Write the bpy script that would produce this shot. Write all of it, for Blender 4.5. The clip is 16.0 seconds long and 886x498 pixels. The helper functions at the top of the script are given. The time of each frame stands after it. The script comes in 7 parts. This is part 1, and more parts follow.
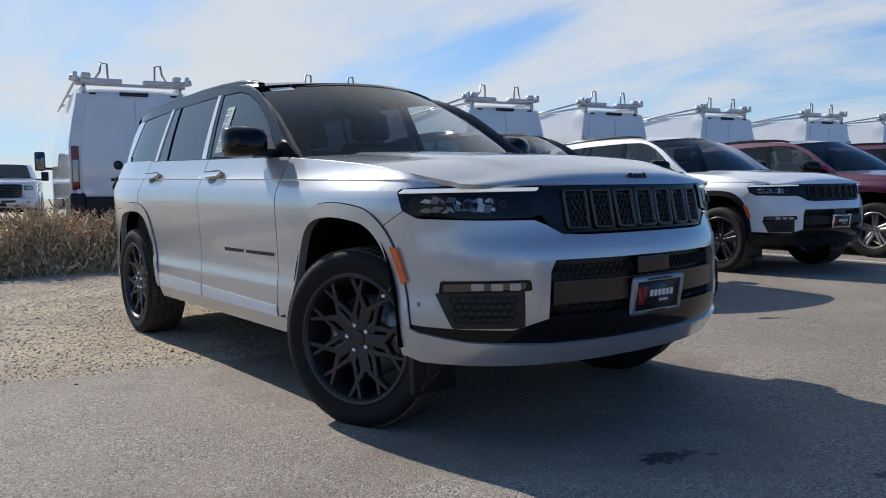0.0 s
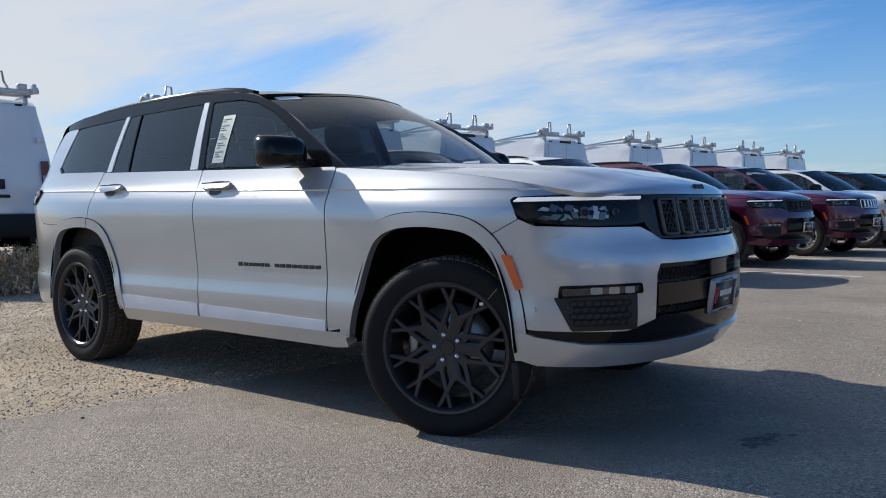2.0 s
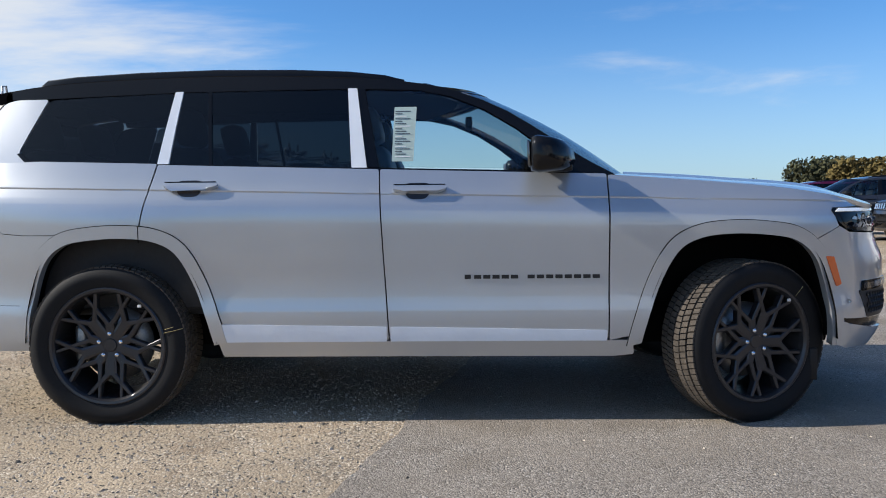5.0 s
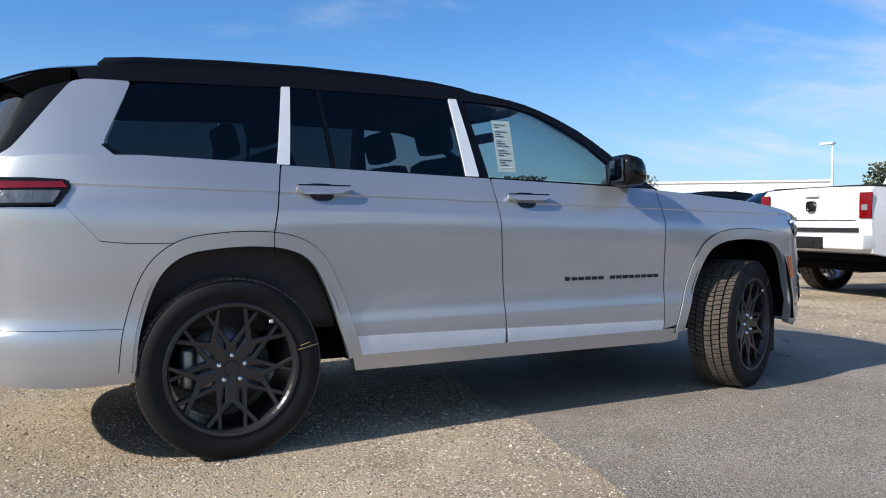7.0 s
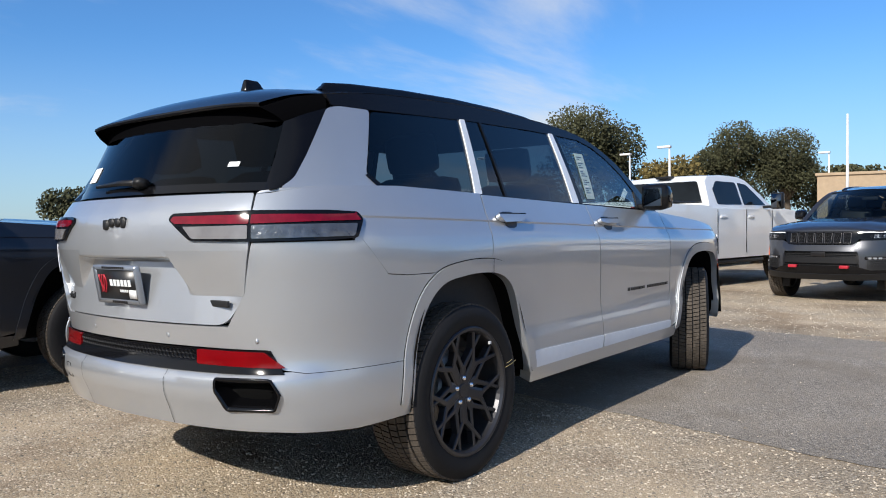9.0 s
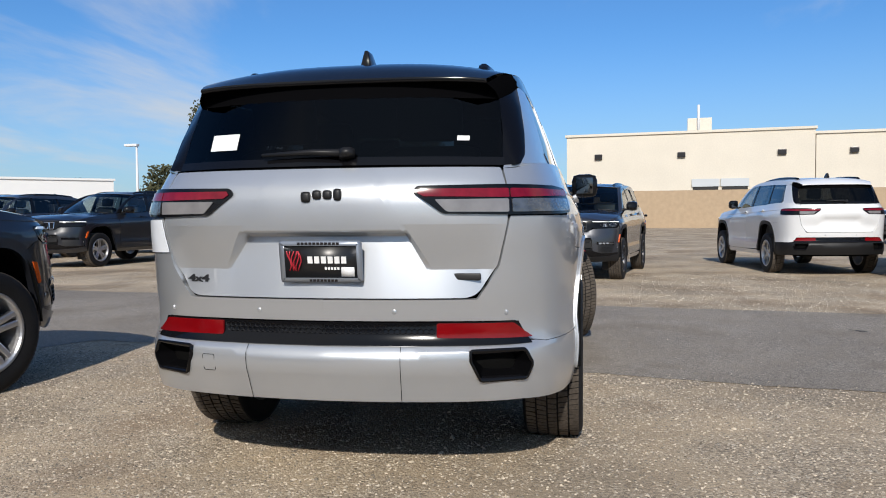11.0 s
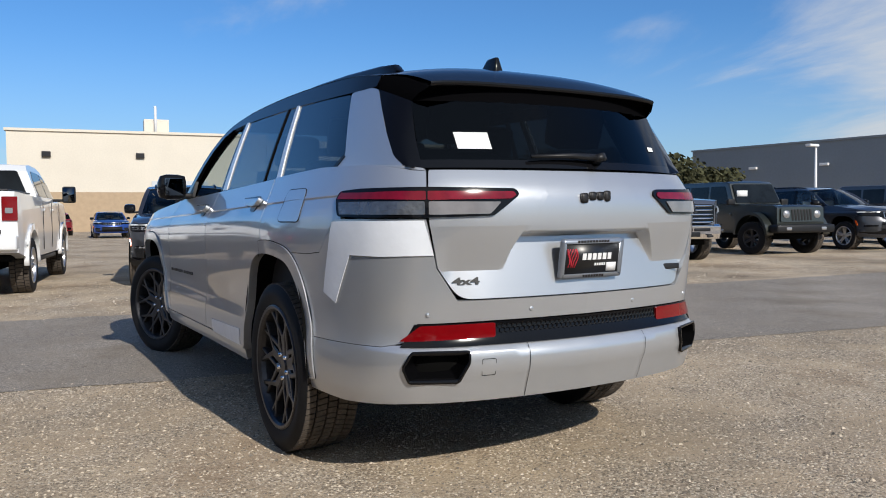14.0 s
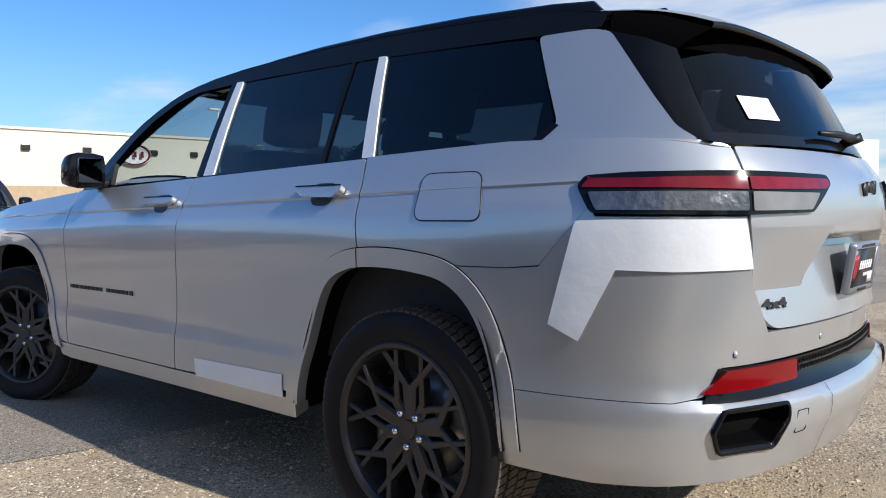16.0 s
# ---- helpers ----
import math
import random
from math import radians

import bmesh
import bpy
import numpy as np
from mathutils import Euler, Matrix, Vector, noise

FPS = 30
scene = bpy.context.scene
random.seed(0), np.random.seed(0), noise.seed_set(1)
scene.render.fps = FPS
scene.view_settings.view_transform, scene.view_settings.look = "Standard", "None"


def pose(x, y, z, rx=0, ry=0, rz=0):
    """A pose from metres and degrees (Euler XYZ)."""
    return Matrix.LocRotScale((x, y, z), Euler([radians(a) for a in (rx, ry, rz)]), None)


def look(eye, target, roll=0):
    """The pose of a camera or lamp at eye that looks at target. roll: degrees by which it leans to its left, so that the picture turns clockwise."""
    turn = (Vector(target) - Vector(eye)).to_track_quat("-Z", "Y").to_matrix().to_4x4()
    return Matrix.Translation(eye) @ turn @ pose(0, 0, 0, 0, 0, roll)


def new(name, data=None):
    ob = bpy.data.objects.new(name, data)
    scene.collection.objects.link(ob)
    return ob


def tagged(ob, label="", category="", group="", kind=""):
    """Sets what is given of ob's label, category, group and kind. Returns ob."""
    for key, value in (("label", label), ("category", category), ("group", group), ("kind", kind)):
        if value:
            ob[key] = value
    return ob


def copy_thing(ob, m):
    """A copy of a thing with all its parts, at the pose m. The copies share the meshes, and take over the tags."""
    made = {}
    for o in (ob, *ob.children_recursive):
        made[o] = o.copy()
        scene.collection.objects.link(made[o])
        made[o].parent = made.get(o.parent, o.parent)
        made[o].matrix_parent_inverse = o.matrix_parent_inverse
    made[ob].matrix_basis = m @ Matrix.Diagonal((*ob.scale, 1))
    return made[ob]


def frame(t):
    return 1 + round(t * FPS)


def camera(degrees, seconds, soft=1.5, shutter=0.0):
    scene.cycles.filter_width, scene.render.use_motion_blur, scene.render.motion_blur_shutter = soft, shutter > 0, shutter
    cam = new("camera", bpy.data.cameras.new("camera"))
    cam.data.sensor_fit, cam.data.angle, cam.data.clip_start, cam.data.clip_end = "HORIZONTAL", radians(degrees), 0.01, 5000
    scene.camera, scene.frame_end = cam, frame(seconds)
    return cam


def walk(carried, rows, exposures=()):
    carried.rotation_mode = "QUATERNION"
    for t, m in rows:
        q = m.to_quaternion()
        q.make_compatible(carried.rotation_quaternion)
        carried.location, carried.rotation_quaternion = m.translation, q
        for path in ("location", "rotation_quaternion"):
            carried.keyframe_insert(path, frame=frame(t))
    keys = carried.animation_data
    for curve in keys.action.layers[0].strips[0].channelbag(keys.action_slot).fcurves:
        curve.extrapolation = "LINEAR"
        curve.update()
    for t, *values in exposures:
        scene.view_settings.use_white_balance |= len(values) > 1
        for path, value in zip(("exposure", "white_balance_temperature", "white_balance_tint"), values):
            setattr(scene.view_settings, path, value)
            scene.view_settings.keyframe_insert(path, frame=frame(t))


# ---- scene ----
cam = camera(59.6, 16.0, soft=1.0)

PATH = [
    (0, (4.424, -2.617, 1.006), (2.842, -1.403, 0.859), -1.0),
    (0.5, (4.422, -2.647, 0.953), (2.868, -1.392, 0.849), -0.8),
    (1, (4.36, -2.863, 0.987), (2.867, -1.535, 0.897), -0.8),
    (1.5, (4.07, -3.185, 0.969), (2.683, -1.747, 0.876), -1.0),
    (2, (3.615, -3.505, 0.979), (2.379, -1.936, 0.876), -1.1),
    (2.5, (3.131, -3.849, 0.985), (2.077, -2.152, 0.875), -1.1),
    (3, (2.539, -4.098, 1.009), (1.677, -2.296, 0.901), -1.1),
    (3.5, (1.965, -4.377, 1.047), (1.309, -2.491, 0.939), -1.0),
    (4, (1.378, -4.461, 1.069), (0.902, -2.522, 0.956), -1.0),
    (4.5, (0.779, -4.599, 1.088), (0.505, -2.621, 0.977), -0.8),
    (4.7, (0.542, -4.612, 1.071), (0.354, -2.624, 0.957), -0.7),
    (6.8, (-2.047, -4.322, 1.007), (-1.208, -2.507, 0.949), -0.2),
    (7, (-2.257, -4.238, 1.01), (-1.336, -2.464, 0.939), 0.0),
    (7.5, (-2.816, -3.96, 1.062), (-1.679, -2.316, 0.985), 0.5),
    (8, (-3.352, -3.679, 1.064), (-2.042, -2.168, 0.995), 0.2),
    (8.5, (-3.838, -3.277, 1.091), (-2.379, -1.911, 1.026), -0.1),
    (9, (-4.319, -2.908, 1.113), (-2.726, -1.7, 1.055), -0.8),
    (9.5, (-4.707, -2.444, 1.133), (-2.991, -1.418, 1.072), -1.0),
    (9.7, (-4.848, -2.256, 1.113), (-3.087, -1.31, 1.05), -1.1),
    (11.8, (-5.602, -0.086, 1.06), (-3.605, -0.11, 0.966), 0.3),
    (12, (-5.651, 0.133, 1.069), (-3.657, 0.017, 0.973), 0.4),
    (12.5, (-5.514, 0.641, 1.058), (-3.55, 0.275, 0.96), 0.3),
    (13, (-5.375, 1.136, 1.065), (-3.47, 0.534, 0.967), 0.1),
    (13.5, (-5.243, 1.616, 1.079), (-3.42, 0.799, 0.985), -0.4),
    (14, (-4.997, 2.073, 1.082), (-3.275, 1.06, 0.991), -0.6),
    (14.5, (-4.739, 2.485, 1.086), (-3.133, 1.297, 0.994), -0.7),
    (15, (-4.304, 2.687, 1.073), (-2.812, 1.358, 0.978), -0.7),
    (15.5, (-3.823, 2.763, 1.092), (-2.433, 1.329, 0.984), -0.4),
    (16, (-3.232, 2.676, 1.089), (-1.924, 1.168, 0.985), -0.4),
]
EXPOSURES = [(0, -0.09), (2.5, -0.05), (4.5, 0.10), (7, 0.15), (8.5, 0.09), (9.7, -0.03), (11.8, -0.28), (13, -0.26), (14.5, -0.2), (15.4, -0.08), (16, 0.2)]
walk(cam, [(t, look(e, a, r)) for t, e, a, r in PATH], EXPOSURES)

# ---- world, sun ----
SUN_TO = Vector((-1.5, -0.12, 1.0)).normalized()
SUN_EL = math.asin(SUN_TO.z)
SUN_ROT = math.atan2(SUN_TO.x, SUN_TO.y)
world = bpy.data.worlds.new("sky")
scene.world = world
world.use_nodes = True
wn, wl = world.node_tree.nodes, world.node_tree.links
wn.clear()


def wnode(kind, **kw):
    n = wn.new(kind)
    for k, v in kw.items():
        n.inputs[k].default_value = v
    return n


sky = wnode("ShaderNodeTexSky")
sky.sky_type, sky.sun_disc = "NISHITA", False
sky.sun_elevation, sky.sun_rotation = SUN_EL, SUN_ROT
sky.air_density, sky.dust_density, sky.ozone_density = 1.0, 0.4, 2.5
geo = wnode("ShaderNodeTexCoord")
sep = wnode("ShaderNodeSeparateXYZ")
wl.new(geo.outputs["Generated"], sep.inputs[0])
# the dome is flattened, so that clouds lie in a layer
lift = wnode("ShaderNodeMath"); lift.operation = "ADD"; lift.inputs[1].default_value = 0.16
wl.new(sep.outputs["Z"], lift.inputs[0])
flat = wnode("ShaderNodeVectorMath"); flat.operation = "DIVIDE"
comb = wnode("ShaderNodeCombineXYZ")
for i in range(3):
    wl.new(lift.outputs[0], comb.inputs[i])
wl.new(geo.outputs["Generated"], flat.inputs[0])
wl.new(comb.outputs[0], flat.inputs[1])
stretch = wnode("ShaderNodeMapping")
stretch.inputs["Rotation"].default_value = (0, 0, radians(35))
stretch.inputs["Scale"].default_value = (0.55, 1.1, 0.0)
wl.new(flat.outputs[0], stretch.inputs[0])
clouds = wnode("ShaderNodeTexNoise", Scale=1.15, Detail=9.0, Roughness=0.58, Distortion=0.35)
wl.new(stretch.outputs[0], clouds.inputs["Vector"])
# more cloud towards the sun's side and low down, clear sky opposite
total = clouds.outputs["Fac"]
for toward, start, end, low, gain in (((-0.78, 0.60, 0.18), 0.55, 0.98, -0.09, 0.25), ((0.27, -0.94, 0.18), 0.90, 0.985, 0.0, 0.24),
                                      ((0.79, 0.58, 0.19), 0.965, 0.995, 0.0, 0.12), ((0.878, 0.429, 0.209), 0.985, 0.998, 0.0, 0.09)):
    side = wnode("ShaderNodeVectorMath"); side.operation = "DOT_PRODUCT"
    side.inputs[1].default_value = Vector(toward).normalized()
    wl.new(geo.outputs["Generated"], side.inputs[0])
    bias = wnode("ShaderNodeMapRange")
    bias.interpolation_type = "SMOOTHSTEP"
    bias.inputs["From Min"].default_value, bias.inputs["From Max"].default_value = start, end
    bias.inputs["To Min"].default_value, bias.inputs["To Max"].default_value = low, low + gain
    wl.new(side.outputs["Value"], bias.inputs["Value"])
    amount = wnode("ShaderNodeMath"); amount.operation = "ADD"
    wl.new(total, amount.inputs[0])
    wl.new(bias.outputs[0], amount.inputs[1])
    total = amount.outputs[0]
cover = wnode("ShaderNodeMapRange")
cover.interpolation_type = "SMOOTHSTEP"
cover.inputs["From Min"].default_value, cover.inputs["From Max"].default_value = 0.47, 0.78
cover.inputs["To Min"].default_value, cover.inputs["To Max"].default_value = 0.0, 0.85
wl.new(amount.outputs[0], cover.inputs["Value"])
blue = wnode("ShaderNodeMix"); blue.data_type = "RGBA"; blue.blend_type = "MULTIPLY"
blue.inputs["Factor"].default_value = 1.0
blue.inputs["B"].default_value = (0.58, 1.02, 1.47, 1)
wl.new(sky.outputs[0], blue.inputs["A"])
haze = wnode("ShaderNodeMapRange")
haze.interpolation_type = "SMOOTHSTEP"
haze.inputs["From Min"].default_value, haze.inputs["From Max"].default_value = -0.02, 0.24
haze.inputs["To Min"].default_value, haze.inputs["To Max"].default_value = 0.5, 0.0
wl.new(sep.outputs["Z"], haze.inputs["Value"])
hazy = wnode("ShaderNodeMix"); hazy.data_type = "RGBA"
hazy.inputs["B"].default_value = (5.6, 6.3, 7.2, 1)
wl.new(haze.outputs[0], hazy.inputs["Factor"])
wl.new(blue.outputs["Result"], hazy.inputs["A"])
mixc = wnode("ShaderNodeMix"); mixc.data_type = "RGBA"
mixc.inputs["B"].default_value = (7.5, 7.7, 7.9, 1)
wl.new(cover.outputs[0], mixc.inputs["Factor"])
glow_dot = wnode("ShaderNodeVectorMath"); glow_dot.operation = "DOT_PRODUCT"
glow_dot.inputs[1].default_value = SUN_TO
wl.new(geo.outputs["Generated"], glow_dot.inputs[0])
glow = wnode("ShaderNodeMapRange")
glow.interpolation_type = "SMOOTHSTEP"
glow.inputs["From Min"].default_value, glow.inputs["From Max"].default_value = 0.45, 1.0
glow.inputs["To Min"].default_value, glow.inputs["To Max"].default_value = 0.0, 0.7
wl.new(glow_dot.outputs["Value"], glow.inputs["Value"])
white = wnode("ShaderNodeMix"); white.data_type = "RGBA"
white.inputs["B"].default_value = (5.3, 6.5, 8.0, 1)
wl.new(glow.outputs[0], white.inputs["Factor"])
wl.new(hazy.outputs["Result"], white.inputs["A"])
wl.new(white.outputs["Result"], mixc.inputs["A"])
back = wnode("ShaderNodeBackground", Strength=0.10)
wl.new(mixc.outputs["Result"], back.inputs["Color"])
wout = wnode("ShaderNodeOutputWorld")
wl.new(back.outputs[0], wout.inputs[0])

sun = new("sun", bpy.data.lights.new("sun", "SUN"))
sun.data.energy, sun.data.angle, sun.data.color = 5.0, radians(0.53), (1.0, 0.94, 0.86)
sun.matrix_world = look((0, 0, 30), Vector((0, 0, 30)) - SUN_TO)


# ---- materials ----
def material(name, color, rough=0.5, metal=0.0, coat=0.0, grain=0.0, grain_scale=40.0, spots=0.0, spot_scale=3.0,
             bump=0.0, bump_scale=60.0, glow=0.0, spec=0.5, random_tint=0.0):
    m = bpy.data.materials.new(name)
    m.use_nodes = True
    nt = m.node_tree
    b = nt.nodes["Principled BSDF"]
    b.inputs["Base Color"].default_value = (*color, 1)
    b.inputs["Roughness"].default_value, b.inputs["Metallic"].default_value = rough, metal
    b.inputs["Coat Weight"].default_value, b.inputs["Coat Roughness"].default_value = coat, 0.03
    b.inputs["Specular IOR Level"].default_value = spec
    if glow:
        b.inputs["Emission Color"].default_value, b.inputs["Emission Strength"].default_value = (*color, 1), glow
    co = nt.nodes.new("ShaderNodeTexCoord")
    last = None

    def noise_at(scale, detail=4.0):
        n = nt.nodes.new("ShaderNodeTexNoise")
        n.inputs["Scale"].default_value, n.inputs["Detail"].default_value = scale, detail
        nt.links.new(co.outputs["Object"], n.inputs["Vector"])
        return n

    def shade(fac, amount):
        nonlocal last
        r = nt.nodes.new("ShaderNodeMapRange")
        r.inputs["From Min"].default_value, r.inputs["From Max"].default_value = 0.25, 0.75
        r.inputs["To Min"].default_value, r.inputs["To Max"].default_value = 1 - amount, 1 + amount
        nt.links.new(fac, r.inputs["Value"])
        x = nt.nodes.new("ShaderNodeVectorMath")
        x.operation = "SCALE"
        if last is None:
            x.inputs[0].default_value = color
        else:
            nt.links.new(last, x.inputs[0])
        nt.links.new(r.outputs[0], x.inputs["Scale"])
        last = x.outputs[0]

    if grain:
        shade(noise_at(grain_scale, 6).outputs["Fac"], grain)
    if spots:
        shade(noise_at(spot_scale, 5).outputs["Fac"], spots)
    if random_tint:
        info = nt.nodes.new("ShaderNodeNewGeometry")
        shade(info.outputs["Random Per Island"], random_tint)
    if last is not None:
        nt.links.new(last, b.inputs["Base Color"])
    if bump:
        n, bp = noise_at(bump_scale, 5), nt.nodes.new("ShaderNodeBump")
        bp.inputs["Strength"].default_value, bp.inputs["Distance"].default_value = bump, 0.01
        nt.links.new(n.outputs["Fac"], bp.inputs["Height"])
        nt.links.new(bp.outputs[0], b.inputs["Normal"])
    return m


def paint(name, color, metal=0.0, rough=0.35, coat_ior=1.5):
    """Car paint: flaked base under clear coat, with a little dust."""
    m = material(name, color, rough=rough, metal=metal, coat=1.0, grain=0.05, grain_scale=900, spots=0.035, spot_scale=2.2)
    m.node_tree.nodes["Principled BSDF"].inputs["Coat IOR"].default_value = coat_ior
    return m


def glass(name, tint, clear=0.55, base=0.075, power=3.6):
    m = bpy.data.materials.new(name)
    m.use_nodes = True
    nt = m.node_tree
    nt.nodes.clear()
    out = nt.nodes.new("ShaderNodeOutputMaterial")
    mix = nt.nodes.new("ShaderNodeMixShader")
    tr, gl, fr = nt.nodes.new("ShaderNodeBsdfTransparent"), nt.nodes.new("ShaderNodeBsdfGlossy"), nt.nodes.new("ShaderNodeLayerWeight")
    fr.inputs["Blend"].default_value = 0.5
    pw, sc = nt.nodes.new("ShaderNodeMath"), nt.nodes.new("ShaderNodeMath")
    pw.operation, pw.inputs[1].default_value = "POWER", power
    sc.operation, sc.inputs[1].default_value, sc.inputs[2].default_value = "MULTIPLY_ADD", 0.90, base
    nt.links.new(fr.outputs["Facing"], pw.inputs[0])
    nt.links.new(pw.outputs[0], sc.inputs[0])
    tr.inputs[0].default_value = (*[clear * c for c in tint], 1)
    gl.inputs["Roughness"].default_value = 0.01
    nt.links.new(sc.outputs[0], mix.inputs[0])
    nt.links.new(tr.outputs[0], mix.inputs[1])
    nt.links.new(gl.outputs[0], mix.inputs[2])
    nt.links.new(mix.outputs[0], out.inputs[0])
    return m


SILVER = paint("silver_metallic_paint", (0.475, 0.493, 0.518), metal=0.56, rough=0.32, coat_ior=1.6)
BLACK_PAINT = material("black_gloss_paint", (0.007, 0.007, 0.008), rough=0.1, spec=0.28, grain=0.1, grain_scale=900, spots=0.1, spot_scale=3)
WHITE_PAINT = paint("white_paint", (0.74, 0.75, 0.76))
RED_PAINT = paint("dark_red_metallic_paint", (0.090, 0.002, 0.028), metal=0.25, rough=0.25)
BRIGHT_RED = paint("red_metallic_paint", (0.24, 0.006, 0.018), metal=0.3)
DARK_PAINT = paint("black_metallic_paint", (0.012, 0.013, 0.017), metal=0.2)
GREY_PAINT = paint("granite_grey_paint", (0.045, 0.047, 0.055), metal=0.5)
STEEL_PAINT = paint("pale_silver_paint", (0.62, 0.635, 0.66), metal=0.35)
SLATE_PAINT = paint("slate_grey_paint", (0.12, 0.125, 0.14), metal=0.5)
BLUE_PAINT = paint("blue_paint", (0.01, 0.05, 0.25), metal=0.3)
OLIVE_PAINT = paint("dark_green_paint", (0.02, 0.024, 0.02), metal=0.1)
TINT = glass("tinted_glass", (0.75, 0.9, 1.0), 0.17, 0.04, 3.4)
CLEAR = glass("clear_glass", (0.86, 0.97, 0.95), 0.80)
SCREENGLASS = glass("windscreen_glass", (0.80, 0.93, 0.97), 0.55, 0.03, 4.2)
REARGLASS = glass("dark_glass", (0.8, 0.9, 1.0), 0.07, 0.022, 4.5)
PLASTIC = material("black_plastic", (0.012, 0.012, 0.013), rough=0.45, spec=0.3, grain=0.15, grain_scale=300)
GLOSSBLACK = material("gloss_black_trim", (0.005, 0.005, 0.006), rough=0.10, spec=0.28)
RUBBER = material("tyre_rubber", (0.009, 0.009, 0.010), rough=0.7, spec=0.25, grain=0.2, grain_scale=120, spots=0.2, spot_scale=9)
TREAD = material("dusty_tread", (0.07, 0.057, 0.045), rough=0.9, grain=0.35, grain_scale=70, spots=0.3, spot_scale=12)
ALLOY = material("satin_black_alloy", (0.050, 0.050, 0.055), rough=0.30, metal=0.6, grain=0.1, grain_scale=200)
BRIGHT_ALLOY = material("silver_alloy", (0.55, 0.55, 0.56), rough=0.3, metal=0.9)
CHROME = material("chrome", (0.78, 0.78, 0.80), rough=0.08, metal=1.0)
MIRROR = material("mirror_glass", (0.16, 0.17, 0.18), rough=0.03, metal=1.0)
STEEL = material("bare_steel", (0.35, 0.34, 0.33), rough=0.4, metal=0.9, grain=0.2, grain_scale=120)
REDLENS = material("red_lens", (0.17, 0.002, 0.004), rough=0.1, coat=0.3, spec=0.35, spots=0.12, spot_scale=12)
DARKRED = material("deep_red_lens", (0.17, 0.004, 0.014), rough=0.1, coat=0.2, spec=0.35, spots=0.25, spot_scale=25)
CLEARLENS = material("clear_lamp_optic", (0.34, 0.34, 0.35), rough=0.16, metal=0.4, coat=1.0, bump=0.5, bump_scale=45)
SMOKE = material("smoked_lamp_optic", (0.06, 0.06, 0.065), rough=0.12, metal=0.4, coat=1.0, bump=0.3, bump_scale=35)
GREYLENS = material("grey_lamp_optic", (0.14, 0.143, 0.148), rough=0.13, metal=0.6, coat=1.0, bump=0.6, bump_scale=38, spots=0.35, spot_scale=24)
CHALK = material("yellow_chalk", (0.42, 0.34, 0.16), rough=0.9, grain=0.3, grain_scale=200)
AMBER = material("amber_lens", (0.75, 0.12, 0.015), rough=0.15, coat=1.0)
REVERSELENS = material("reversing_lamp_lens", (0.19, 0.183, 0.186), rough=0.22, coat=0.6, spots=0.25, spot_scale=9, bump=0.15, bump_scale=40)
DAYLAMP = material("white_lamp_bar", (0.9, 0.92, 0.92), rough=0.15, coat=1.0, glow=0.35)
FILM = material("white_protective_film", (0.80, 0.83, 0.87), rough=0.25, coat=0.4, bump=0.3, bump_scale=12, spots=0.04, spot_scale=8)
PAPER = material("white_paper", (0.75, 0.75, 0.74), rough=0.6, grain=0.03)
GREENPAPER = material("pale_green_paper", (0.42, 0.52, 0.48), rough=0.5, grain=0.05)
INK = material("black_ink", (0.010, 0.010, 0.011), rough=0.5)
SPOILERBLACK = material("satin_black_plastic", (0.003, 0.003, 0.0035), rough=0.5, spec=0.0, grain=0.1, grain_scale=300)
PIANO = material("piano_black_trim", (0.004, 0.004, 0.005), rough=0.06, spec=0.22)
PLATEBLACK = material("black_plate_insert", (0.012, 0.012, 0.013), rough=0.35)
PLATEFRAME = material("pale_metal_frame", (0.30, 0.33, 0.38), rough=0.3, metal=0.6)
LOGORED = material("red_print", (0.42, 0.02, 0.035), rough=0.4)
SEAT = material("black_leather", (0.018, 0.018, 0.02), rough=0.5, grain=0.2, grain_scale=120)
CABIN = material("dark_cabin_trim", (0.022, 0.022, 0.024), rough=0.7, grain=0.15)
HEADLINER = material("grey_headliner", (0.025, 0.026, 0.03), rough=0.9)
UNDER = material("underbody", (0.005, 0.005, 0.005), rough=0.95, spec=0.05)
BRONZE = material("dark_bronze_trim", (0.05, 0.047, 0.048), rough=0.3, metal=0.8)
GUNMETAL = material("gunmetal_trim", (0.07, 0.066, 0.066), rough=0.28, metal=0.9)
SHADE = material("dark_window_glass", (0.009, 0.012, 0.015), rough=0.03, spec=0.22, spots=0.6, spot_scale=2.5)


